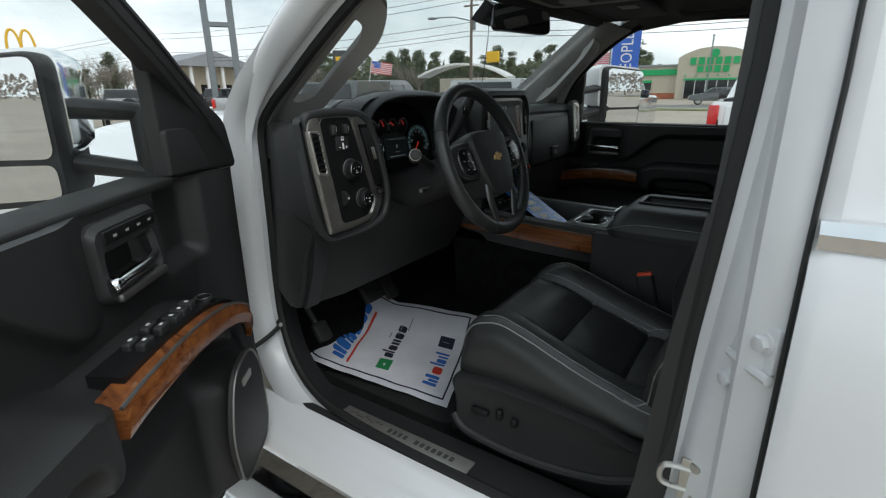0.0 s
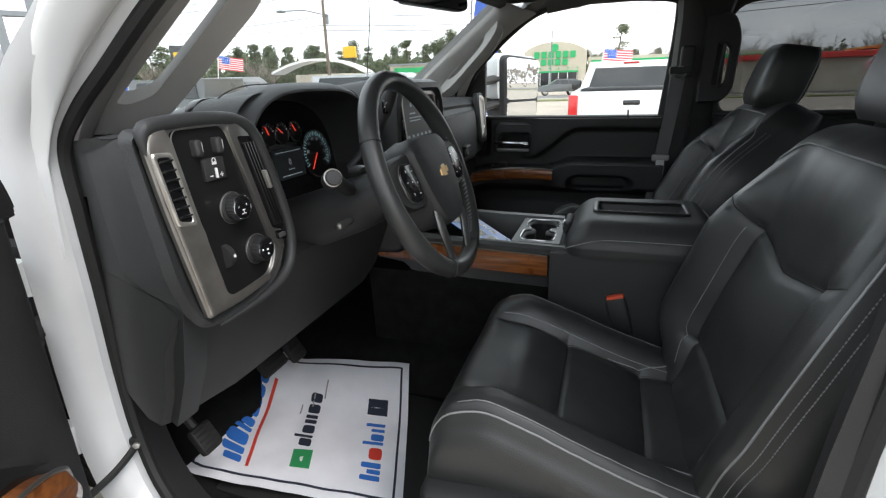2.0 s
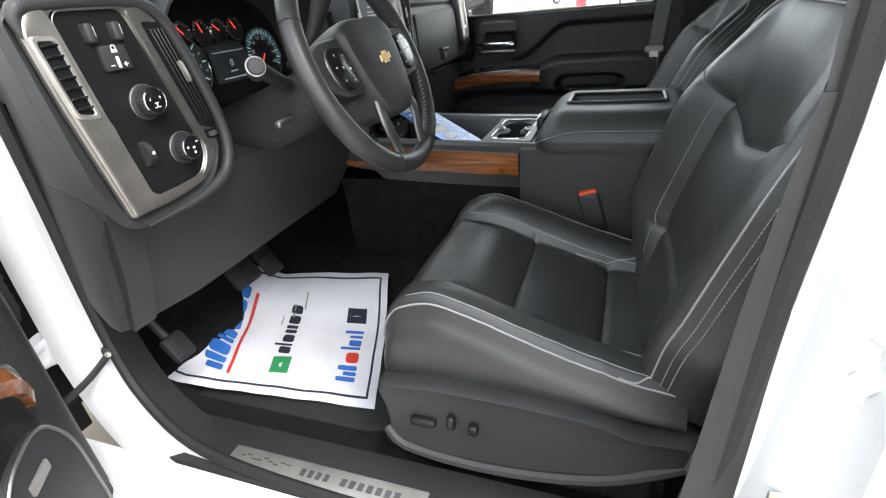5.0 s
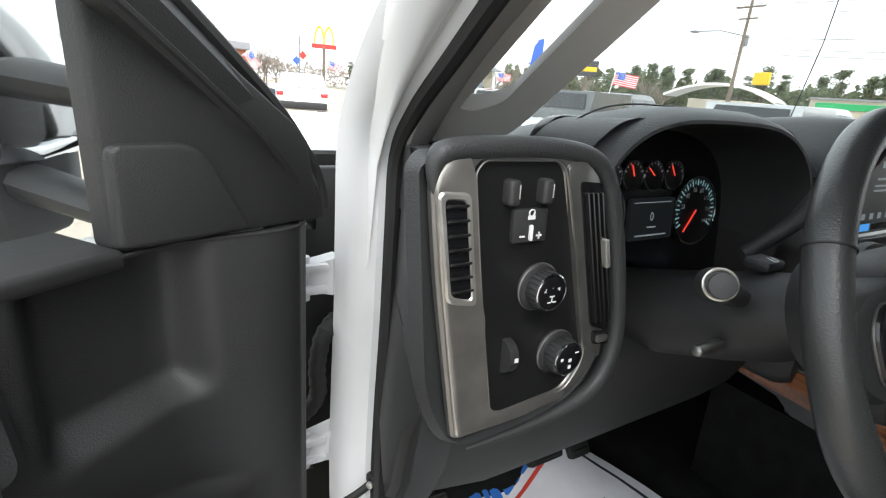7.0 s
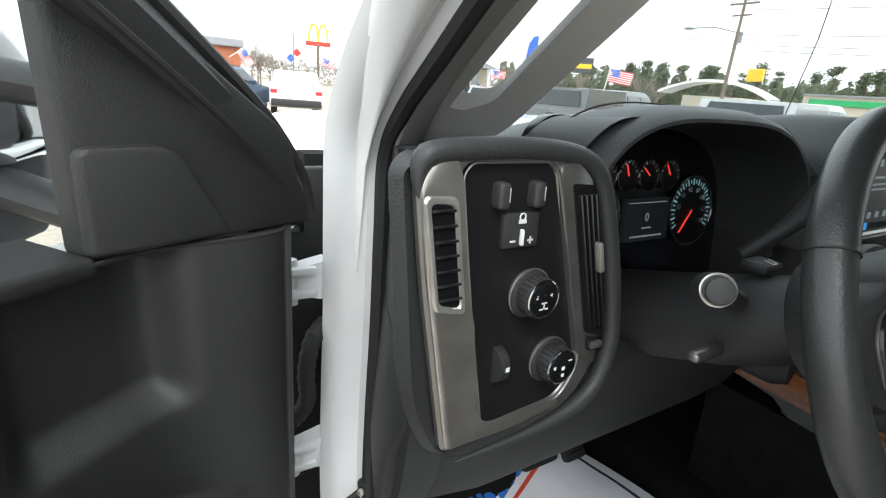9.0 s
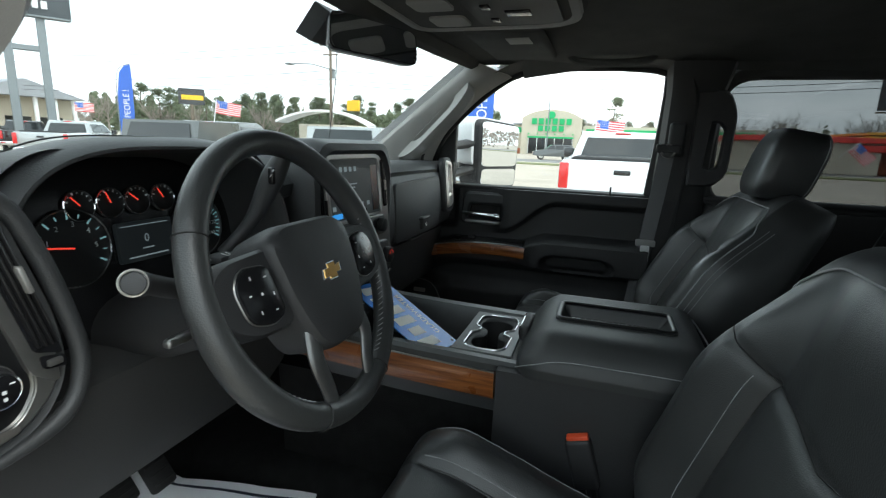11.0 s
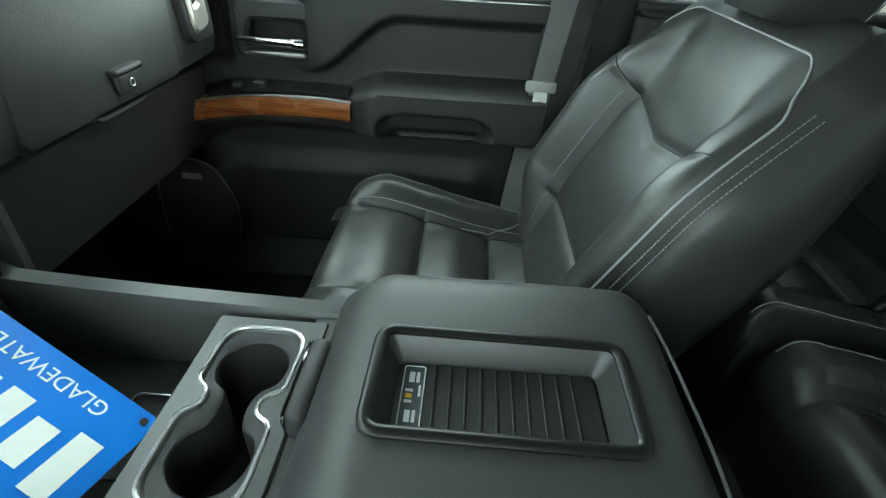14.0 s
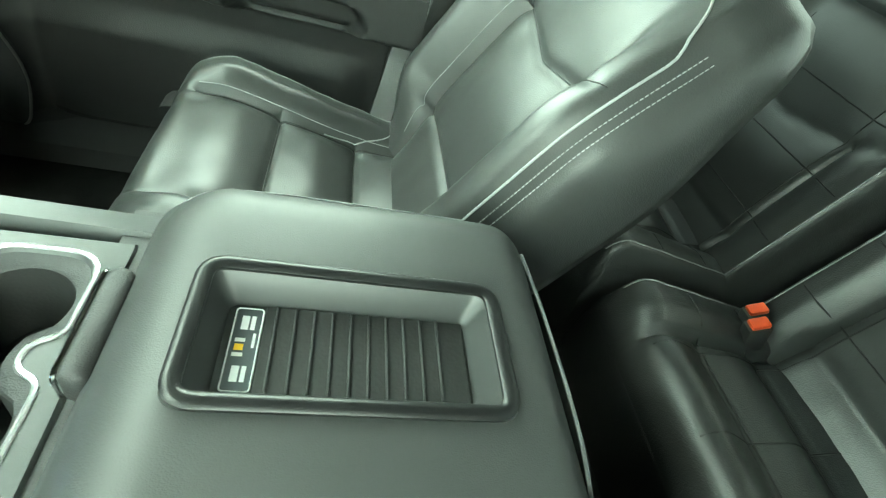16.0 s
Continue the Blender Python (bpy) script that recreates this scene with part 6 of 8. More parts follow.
# side walls of the open bin and the base
base = [(-0.110, 0.80), (-0.118, 1.00), (-0.126, 1.078), (0.142, 1.078), (0.134, 1.00), (0.126, 0.80)]
part("console_base", loft([[(x * k, y, z) for x, z in base] for y, k in ((0.34, 0.98), (0.1, 1.0), (-0.2, 1.0))]), "carpet", con)
part("rear_base", loft([[(x, y, z) for x, z in ((-0.178, 0.80), (-0.182, 1.05), (-0.175, 1.182), (0.175, 1.182), (0.182, 1.05), (0.178, 0.80))] for y in (-0.19, -0.35, -0.53, -0.55)]), "plastic", con)
for s in (-1, 1):
    part("wood_strip", loft([[(0.008 + s * x, y, z + dz) for x, z in ((0.142, 1.108), (0.158, 1.110), (0.165, 1.138), (0.162, 1.166), (0.142, 1.168))] for y, dz in ((0.30, 0.018), (0.15, 0.01), (0.0, 0.003), (-0.182, -0.002))]), "wood", con, "glossy burl wood strip")
    part("wood_edge", tube([(0.008 + s * 0.163, y, z) for y, z in ((0.30, 1.189), (0.15, 1.180), (0.0, 1.172), (-0.182, 1.166))], 0.0022, 6), "smoke", con)
    # upper rail of the bin
    part("bin_rail", loft([[(0.008 + s * x, y, z + dz) for x, z in ((0.160, 1.168), (0.161, 1.182), (0.154, 1.19), (0.134, 1.188), (0.124, 1.172), (0.124, 1.07), (0.134, 1.07), (0.146, 1.168))] for y, dz in ((0.30, 0.045), (0.225, 0.035), (0.195, 0.012), (0.1, 0.007), (0.0, 0.003), (-0.225, -0.002))]), "console", con)
part("bin_floor", rbox((0.008, 0.06, 1.085), (0.252, 0.30, 0.012), 0.003), "rubber", con)
part("bin_wall", rbox((0.008, 0.205, 1.14), (0.252, 0.012, 0.12), 0.004), "plastic", con)
for x in (0.02, 0.05):
    part("bin_rib", rbox((x, 0.10, 1.094), (0.006, 0.20, 0.008), 0.002), "plastic", con)
part("socket_cover", rbox((0.098, 0.19, 1.165), (0.055, 0.014, 0.045), 0.006), "plastic", con)
part("small_tray", plate(round_poly(rect(-0.055, -0.04, 0.055, 0.04), 0.012, 5), 0.004, pose(0.02, -0.02, 1.095), 0.001, round_poly(rect(-0.052, -0.037, 0.052, 0.037), 0.010, 5)), "chrome", con)

# cup holder plate with its two wells
CX, CY, CZ = 0.006, -0.143, 1.178
def well(c, r, z1):
    return [(c[0] + r * math.cos(2 * math.pi * i / 48), c[1] + r * math.sin(2 * math.pi * i / 48)) for i in range(48)], z1


cupA, cupB = (0.057, -0.143), (-0.047, -0.145)
# waisted outline round both wells: also the chrome ring's path
def waist(grow):
    pts = []
    hw, hl = 0.0455 + grow, 0.104 + grow
    w = 0.024 + grow
    base_ = [(hl, hw), (0.025, hw), (0.014, w + 0.006), (-0.004, w + 0.006), (-0.014, hw), (-hl, hw), (-hl, -hw), (-0.020, -hw), (-0.010, -w - 0.002), (0.010, -w - 0.002), (0.020, -hw), (hl, -hw)]
    return [V((CX + p[0], CY + p[1])) for p in round_poly(base_, [0.03, 0.012, 0.012, 0.012, 0.012, 0.03, 0.03, 0.012, 0.012, 0.012, 0.012, 0.03], 6)]


def even(poly, n):
    """The closed outline again, as n points at even steps."""
    acc = [0.0]
    for p, q in zip(poly, poly[1:] + poly[:1]):
        acc.append(acc[-1] + (q - p).length)
    res, j = [], 0
    for i in range(n):
        d = acc[-1] * i / n
        while acc[j + 1] < d:
            j += 1
        res.append(poly[j].lerp(poly[(j + 1) % len(poly)], (d - acc[j]) / max(acc[j + 1] - acc[j], 1e-9)))
    return res


ins = even(waist(-0.004), 140)
rim_outer = []
for p in ins:
    d = p - V((CX, CY))
    k = min(0.122 / max(abs(d.x), 1e-6), 0.064 / max(abs(d.y), 1e-6))
    rim_outer.append(V((CX, CY)) + d * k)
part("cup_plate", plate(rim_outer, 0.014, pose(0, 0, CZ - 0.006), 0.003, ins), "console", con, "satin grey cup holder plate")
part("cup_ring", tube([V((p.x, p.y, CZ + 0.0085)) for p in waist(0.0)], 0.0023, 8, closed=True), "bright", con, "bright chrome cup holder ring")
def well_edge(p):
    """The rim of the twin wells beneath a point of the chrome ring."""
    mid = (cupA[0] + cupB[0]) / 2
    if abs(p.x - mid) < 0.022:
        return V((p.x, CY + math.copysign(0.0135 + 9.0 * (p.x - mid) ** 2, p.y - CY)))
    c = V(cupA if p.x > mid else cupB)
    return c + (p - c).normalized() * 0.0368


rim_ = [well_edge(p) for p in ins]
part("cup_deck", loft([[V((p.x, p.y, CZ + 0.005)) for p in ins], [V((lerp(p.x, q.x, 0.2), lerp(p.y, q.y, 0.2), CZ + 0.0045)) for p, q in zip(ins, rim_)], [V((lerp(p.x, q.x, 0.85), lerp(p.y, q.y, 0.85), CZ + 0.003)) for p, q in zip(ins, rim_)], [V((q.x, q.y, CZ)) for q in rim_]], cap=False), "plastic", con, "grained black deck round the wells", 50)
part("cup_well", loft([[V((q.x, q.y, CZ)) for q in rim_], [V((q.x, q.y, CZ - 0.006)) for q in rim_], [V((CX + (q.x - CX) * 0.985, CY + (q.y - CY) * 0.96, CZ - 0.05)) for q in rim_], [V((CX + (q.x - CX) * 0.97, CY + (q.y - CY) * 0.92, CZ - 0.078)) for q in rim_]], cap="end"), "rubber", con, "deep black twin cup well", 50)

# armrest lid: a padded shell with a sunken tray
LX, LY0, LY1, LZ = -0.004, -0.222, -0.575, 1.262
TX0, TX1, TY0, TY1 = -0.064, 0.048, -0.286, -0.506


def lid_top(x, y):
    ex = max(0, (abs(x - LX) - 0.118) / 0.072)
    ey = max(0, (y - (LY0 - 0.075)) / 0.075, ((LY1 + 0.05) - y) / 0.05)
    k = min(1.0, math.sqrt(ex * ex + ey * ey))
    return LZ - 0.075 * (1 - math.sqrt(max(0.0, 1 - k * k))) - 0.004 * (abs(x - LX) / 0.19) ** 2


def lid_shell():
    outer = [V(p) for p in round_poly(rect(LX - 0.188, LY1, LX + 0.188, LY0), 0.055, 8)]
    hole = [V(p) for p in round_poly(rect(TX0, TY1, TX1, TY0), 0.016, 8)]
    loops = []
    for h in (1.188, 1.20):
        loops.append([V((p.x, p.y, h)) for p in outer])
    for t in [1 - (1 - i / 14) ** 2 for i in range(0, 15)]:
        loops.append([V((lerp(p.x, q.x, t), lerp(p.y, q.y, t), 0)) for p, q in zip(outer, hole)])
    for lp in loops[2:]:
        for p in lp:
            p.z = max(1.205, lid_top(p.x, p.y))
    loops.append([V((p.x, p.y, LZ - 0.006)) for p in hole])
    return loft(loops, cap=False)


lid = part("armrest_lid", lid_shell(), "lid_vinyl", con, "padded black armrest lid", 60)
part("lid_underside", plate(round_poly(rect(LX - 0.184, LY1 + 0.004, LX + 0.184, LY0 - 0.004), 0.05, 6), 0.012, pose(0, 0, 1.180), 0.0), "plastic", lid)
for s in (-1, 1):
    part("lid_stitch", tube(smooth_path([(LX + s * 0.172, LY0 - 0.003, 1.196), (LX + s * 0.1865, LY0 - 0.035, 1.212), (LX + s * 0.1825, LY0 - 0.09, 1.2245), (LX + s * 0.1818, -0.42, 1.2262), (LX + s * 0.1818, LY1 + 0.065, 1.2262)], 8), 0.0010, 5), "thread", lid)
part("lid_piping", tube(smooth_path([(LX + 0.13, LY1 + 0.012, 1.236), (LX + 0.06, LY1 - 0.0015, 1.224), (LX - 0.06, LY1 - 0.0015, 1.224), (LX - 0.15, LY1 + 0.008, 1.212)], 6), 0.002, 5), "thread", lid)
th = [V(p) for p in round_poly(rect(TX0 - 0.005, TY1 - 0.005, TX1 + 0.005, TY0 + 0.005), 0.018, 8)]
ti = [V(p) for p in round_poly(rect(TX0 + 0.017, TY1 + 0.017, TX1 - 0.017, TY0 - 0.017), 0.008, 8)]
tc = V(((TX0 + TX1) / 2, (TY0 + TY1) / 2))
tray = part("phone_tray", loft([[V((p.x, p.y, LZ - 0.004)) for p in th], [V((lerp(p.x, q.x, 0.06), lerp(p.y, q.y, 0.06), LZ + 0.003)) for p, q in zip(th, ti)], [V((lerp(p.x, q.x, 0.16), lerp(p.y, q.y, 0.16), LZ + 0.003)) for p, q in zip(th, ti)], [V((lerp(p.x, q.x, 0.24), lerp(p.y, q.y, 0.24), LZ - 0.002)) for p, q in zip(th, ti)], [V((q.x, q.y, LZ - 0.022)) for q in ti], [V((tc.x + (q.x - tc.x) * 0.98, tc.y + (q.y - tc.y) * 0.98, LZ - 0.026)) for q in ti]], cap="end"), "tray", lid, "sunken plastic tray")
part("tray_rim", tube([V((p.x, p.y, LZ + 0.0015)) for p in round_poly(rect(TX0 + 0.001, TY1 + 0.001, TX1 - 0.001, TY0 - 0.001), 0.016, 8)], 0.0062, 10, closed=True, flat=0.7, up=(0, 0, 1)), "satin", tray, "smooth black tray rim")
part("tray_mat", rbox((tc.x, tc.y - 0.012, LZ - 0.0255), (TX1 - TX0 - 0.036, 0.155, 0.003), 0.001, 1), "rubber", tray)
for i in range(10):
    part("tray_rib", rbox((tc.x, TY0 - 0.053 - 0.0138 * i, LZ - 0.0235), (TX1 - TX0 - 0.038, 0.0022, 0.0032), 0.0008, 1), "plastic", tray)
lf = frame_of((tc.x, TY0 - 0.034, LZ - 0.0252), (1, 0, 0), (0, 1, 0))
stk = part("warning_sticker", plate(round_poly(rect(-0.034, -0.0095, 0.034, 0.0095), 0.003, 4), 0.0012, lf), "sign_dark", tray, "dark sticker with white pictograms")
part("sticker_edge", tube([lf @ V((p.x, p.y, 0.0012)) for p in round_poly(rect(-0.034, -0.0095, 0.034, 0.0095), 0.003, 4)], 0.0006, 4, closed=True), "mark", stk)
for q in [(0.021, 0.002, 0.012, 0.005), (0.021, -0.0035, 0.012, 0.003), (-0.021, 0.002, 0.012, 0.005), (-0.021, -0.0035, 0.012, 0.003), (-0.006, 0.003, 0.003, 0.007), (0.006, 0.003, 0.003, 0.007), (0.006, -0.006, 0.012, 0.002)]:
    part("pictogram", bars([q], lf @ pose(0, 0, 0.0013), 0.0003), "mark", stk)
part("sticker_sign", bars([(0.0, 0.003, 0.005, 0.006)], lf @ pose(0, 0, 0.0014), 0.0003), "yellow", stk)
latch = part("lid_latch", rbox((0.02, LY0 + 0.004, 1.205), (0.10, 0.02, 0.036), 0.008, 3, None), "plastic", lid)
part("latch_trim", tube([V((p.x, LY0 + 0.0142, p.y)) for p in round_poly(rect(-0.028, 1.190, 0.068, 1.220), 0.008, 5)], 0.0016, 6, closed=True), "chrome", latch, "thin chrome edging")
part("latch_slot", rbox((0.02, LY0 + 0.015, 1.207), (0.085, 0.006, 0.022), 0.004, 2, None), "gloss", lid)

# ---- blue dealer plate lying in the bin ----
pf2 = frame_of((-0.025, 0.071, 1.203), (0.277, 0.872, 0.404), (-0.96, 0.27, 0.08))
dealer = thing("dealer_plate", pf2.translation, "blue plastic dealer plate with pale lettering lying in the console bin", "plate")
pl = round_poly(rect(-0.130, -0.070, 0.125, 0.056), 0.010, 5)
part("plate_sheet", plate(pl, 0.002, pf2), "plate", dealer)
for i in range(6):
    part("letter_bar", bars([(-0.098 + 0.039 * i, 0.008, 0.026, 0.060 if i != 1 else 0.042)], pf2 @ pose(0, 0, 0.0022)), "letter", dealer)
part("plate_word", lettering("GLADEWATER", 0.022, pf2 @ pose(-0.01, -0.048, 0.0022), 0.0003, 0.15), "letter", dealer)
for x in (-0.118, 0.112):
    for y in (-0.060, 0.047):
        part("plate_hole", disc(pf2 @ V((x, y, 0.0018)), pf2.to_3x3() @ V((0, 0, 1)), 0.004, 0.0008, 14), "gloss", dealer)

# ---- paper mat in the driver's footwell ----
def paper(u, v):
    """u across from the door side, v from the rear edge to the front."""
    a, b, c, d = V((-0.636, 0.036)), V((-0.195, 0.195)), V((-0.310, 0.690)), V((-0.700, 0.530))
    p = (a * (1 - u) + b * u) * (1 - v) + (d * (1 - u) + c * u) * v
    p += V((0.0, 0.02 * math.sin(u * 3.1) * v))
    z = 0.756 + 0.065 * ramp(u, (0.55, 0.0), (1.0, 1.0)) * (1 - v * 0.4) + 0.030 * v + 0.40 * max(0, p.y - 0.50)
    z += 0.004 * math.sin(u * 5 + v * 7) * u + 0.004 * noise.noise(V((u * 6, v * 6, 0))) + 0.006 * gauss(v - 0.45, 0.07) * math.sin(u * 3.1)
    return V((p.x, p.y, z))


def on_paper(u, v, h=0.0012):
    p = paper(u, v)
    n_ = (paper(u + 0.01, v) - p).cross(paper(u, v + 0.01) - p).normalized()
    return p + n_ * h


def printed(bm):
    """Wraps a flat print (metres on the sheet) on to the paper."""
    for v_ in bm.verts:
        v_.co = on_paper(v_.co.x / 0.40, v_.co.y / 0.55, 0.0010 + max(0, v_.co.z))
    return bm


def cut_bars(spec, step=0.012):
    """Bars cut small enough to follow the paper."""
    bm = bmesh.new()
    for x, y, w, h in spec:
        n1, n2 = max(1, int(w / step)), max(1, int(h / step))
        g = [[bm.verts.new((x - w / 2 + w * i / n1, y - h / 2 + h * j / n2, 0)) for j in range(n2 + 1)] for i in range(n1 + 1)]
        for i in range(n1):
            for j in range(n2):
                bm.faces.new((g[i][j], g[i + 1][j], g[i + 1][j + 1], g[i][j + 1]))
    return bm


pm = thing("paper_floor_mat", (-0.45, 0.35, 0.75), "creased white paper floor mat with printed logos over the carpet", "floor mat")
part("paper_sheet", sheet(paper, 40, 50, 0.0012, (0, 0, -1)), "paper", pm, "", 60)
bw, bl = 0.40, 0.55
for q in ((0.2, 0.022, 0.36, 0.006), (0.2, 0.53, 0.36, 0.006), (0.022, 0.276, 0.006, 0.505), (0.378, 0.276, 0.006, 0.505)):
    part("border_line", printed(cut_bars([q])), "navy", pm)


def logo_shape(x, y, w, h, slant=0.0):
    """A plain printed block w by h from its lower corner, with rounded ends and an optional slant."""
    bm = bmesh.new()
    r = 0.32 * min(w, h)
    loop = round_poly(rect(0, 0, w, h), r, 4)
    bm.faces.new([bm.verts.new((x + p.x + slant * p.y, y + p.y, 0)) for p in loop])
    return printed(bm)


for x, w, h in ((0.050, 0.020, 0.052), (0.074, 0.020, 0.062), (0.100, 0.036, 0.060), (0.142, 0.014, 0.062), (0.160, 0.026, 0.058), (0.194, 0.032, 0.042), (0.232, 0.012, 0.064), (0.250, 0.032, 0.042), (0.288, 0.038, 0.042)):
    part("front_logo_shape", logo_shape(x, 0.415, w, h, 0.22), "blue", pm)
part("logo_underline", printed(cut_bars([(0.180, 0.396, 0.27, 0.009)])), "red", pm)
for x, w, h in ((0.122, 0.022, 0.034), (0.147, 0.008, 0.052), (0.161, 0.026, 0.034), (0.193, 0.012, 0.034), (0.209, 0.012, 0.034), (0.227, 0.028, 0.034), (0.261, 0.024, 0.034)):
    part("middle_logo_shape", logo_shape(x, 0.246, w, h, 0.12), "navy", pm)
part("middle_logo_mark", printed(cut_bars([(0.088, 0.262, 0.052, 0.052)], 0.02)), "green", pm, "green logo mark")
part("mark_swirl", logo_shape(0.078, 0.258, 0.024, 0.010, 0.5), "letter", pm, "pale stroke on the green mark")
for x, w, h, mat_name in ((0.060, 0.014, 0.050, "blue"), (0.078, 0.012, 0.034, "blue"), (0.094, 0.014, 0.050, "blue"), (0.116, 0.032, 0.034, "red"), (0.157, 0.009, 0.054, "blue"), (0.169, 0.022, 0.034, "blue"), (0.199, 0.010, 0.036, "blue"), (0.217, 0.010, 0.052, "blue")):
    part("rear_logo_shape", logo_shape(x, 0.060, w, h), mat_name, pm)
part("rear_logo_box", printed(cut_bars([(0.272, 0.086, 0.042, 0.056)], 0.02)), "navy", pm)
part("box_stroke", logo_shape(0.268, 0.066, 0.009, 0.040), "letter", pm)
for k in range(3):
    part("paper_scuff", printed(cut_bars([(0.24 + 0.03 * k, 0.30 - 0.03 * k, 0.03 + 0.01 * k, 0.004)], 0.01)), "pillar", pm)
rm = thing("rubber_floor_mat", (-0.45, 0.3, 0.745), "black rubber floor mat under the paper sheet", "floor mat")
part("mat_slab", plate(round_poly([(-0.69, -0.02), (-0.26, -0.02), (-0.22, 0.50), (-0.69, 0.50)], 0.06, 6), 0.007, pose(0, 0, 0.7445), 0.003), "rubber", rm)

# ---- inside mirror ----
mir = thing("rear_view_mirror", (-0.02, 0.14, 1.80), "black frameless rear view mirror on the windshield", "mirror")
mf = frame_of((-0.022, 0.145, 1.804), (0.80, -0.60, -0.07), (0.12, 0.10, 1.0))
mo = round_poly([(-0.106, -0.036), (0.104, -0.034), (0.100, 0.036), (-0.104, 0.040)], 0.018, 6)
part("mirror_housing", loft([[mf @ V((p.x * k, p.y * k, h)) for p in mo] for k, h in ((0.6, -0.035), (0.93, -0.022), (1.0, -0.004), (1.0, 0.006), (0.985, 0.009))]), "gloss", mir)
part("mirror_face", plate([V(p) * 0.96 for p in mo], 0.0012, mf @ pose(0, 0, 0.0088), 0.0), "mirror", mir, "mirror glass")
part("mirror_stalk", tube([mf @ V((0.01, 0, -0.03)), V((-0.01, 0.20, 1.83)), V((-0.01, 0.235, 1.845))], [0.014, 0.018, 0.03], 12), "plastic", mir)
part("sensor_cover", loft([[V((-0.01 + x, y, z)) for x, y, z in ((-0.11, 0.225, 1.862), (0.11, 0.225, 1.862), (0.07, 0.30, 1.815), (-0.07, 0.30, 1.815))], [V((-0.01 + x, y, z)) for x, y, z in ((-0.085, 0.205, 1.845), (0.085, 0.205, 1.845), (0.05, 0.275, 1.800), (-0.05, 0.275, 1.800))]]), "plastic", mir)
# ---- front doors ----
def front_door(name, fm, hand, label, driver):
    """fm maps (u, n, z): u runs back from the hinge, n towards the seats. hand keeps the mirrored door right-handed."""
    def at(u, n, z):
        return fm @ V((u, n, z))
    us = 0.230 if driver else 0.35
    du = -0.062 if driver else 0.0
    um = 0.20 if driver else 0.345
    u0 = us - (0.345 if driver else 0.31)
    tip = -0.030 if driver else 0.065
    edge_u = us - 0.275 if driver else u0  # hinge edge of the shell
    u1 = us - 0.222 if driver else u0 + 0.012  # hinge edge of the inner panel

    def swell(u):
        """The driver's panel stands out towards the seats beside the hinges."""
        return 0.052 * ramp(u, (0.008, -0.6), (0.035, 0.75), (0.066, 1.0), (0.20, 0.0)) if driver else 0.0

    def frame_out(u):
        return 0.046 * ramp(u, (0.18, 1.0), (0.60, 0.0)) if driver else 0.0
    door = thing("front_door", at(0.4, 0, 0.72), label, "truck door", "front doors")

    def box(u0, u1, n0, n1, z0, z1, bev=0.01, seg=3):
        return rbox(((u0 + u1) / 2, (n0 + n1) / 2, (z0 + z1) / 2), (u1 - u0, n1 - n0, z1 - z0), bev, seg, fm)

    # outer shell
    sk = [(-0.125, 1.425), (-0.15, 1.40), (-0.165, 1.25), (-0.17, 1.05), (-0.158, 0.86), (-0.14, 0.74), (-0.11, 0.735), (-0.075, 0.76), (-0.07, 1.0), (-0.07, 1.40), (-0.085, 1.425)]
    part("door_shell", loft([[at(u, n, z) for n, z in sk] for u in (edge_u + 0.01, edge_u + 0.03, 0.4, 0.8, 1.06)]), "white", door)

    # inner panel with its scoops and bulges
    def panel(a, b):
        u, z = lerp(u1, 1.04 if driver else 1.10, a), lerp(0.735, 1.43, b)
        n = -0.035 + (swell(u) if driver else -0.02 * ramp(u - u0, (0.02, 1.0), (0.09, 0.0)))
        # scoop behind the hinge
        n -= 0.032 * ramp(u - us - (0.055 if driver else 0.0), (-0.135, 0.0), (-0.112, 1.0), (0.0, 1.0), (0.03, 0.0)) * ramp(z, (1.255, 0.0), (1.29, 1.0), (1.418, 1.0), (1.430, 0.35))
        # hollow behind the release lever
        n -= 0.034 * ramp(u - du, (0.412, 0.0), (0.425, 1.0), (0.548, 1.0), (0.560, 0.0)) * ramp(z, (1.304, 0.0), (1.314, 1.0), (1.357, 1.0), (1.368, 0.0))
        # shoulder of the upper panel, sweeping up to the rear
        edge = 1.262 + 0.122 * ease((u - 0.56) / 0.21)
        n += 0.026 * ramp(z - edge, (-0.012, 0.0), (0.012, 1.0)) * ramp(u, (0.5, 0.0), (0.6, 1.0))
        # arm rest
        arm = ramp(u, (0.10, 0.0), (0.24, 0.55), (0.62, 0.60), (0.72, 1.0), (1.04, 1.0))
        lo, hi = ramp(u, (0.10, 1.04), (0.4, 1.14), (0.62, 1.14)), ramp(u, (0.10, 1.13), (0.4, 1.225), (0.62, 1.225)) + 0.038 * ease((u - 0.62) / 0.13)
        n += 0.118 * arm * ramp(z, (lo - 0.03, 0.0), (lo + 0.015, 1.0), (hi - 0.014, 1.0), (hi + 0.008, 0.0))
        # pull pocket in the arm rest
        n -= 0.060 * ease((1.0 - math.hypot(max(0, abs(u - 0.86) - 0.08) / 0.055, (z - 1.168) / 0.040)) / 0.45)
        # map pocket and speaker bulge
        n += 0.085 * ramp(u, (0.10, 0.0), (0.17, 0.8), (0.30, 1.0), (0.36, 0.35), (0.95, 0.30), (1.03, 0.0)) * ramp(z, (0.74, 0.3), (0.80, 1.0), (1.0, 0.85), (1.07, 0.0))
        return at(u, n, z)
    part("inner_panel", sheet(panel, 170, 130, 0.02, fm.to_3x3() @ V((0, -1, 0))), "door_trim", door, "charcoal moulded door trim", 50)
    part("panel_seam", tube([at(u, -0.036 + swell(u), 1.431) for u in [lerp(u1 + 0.03, us, i / 16) for i in range(17)]], 0.0022, 6), "rubber", door)
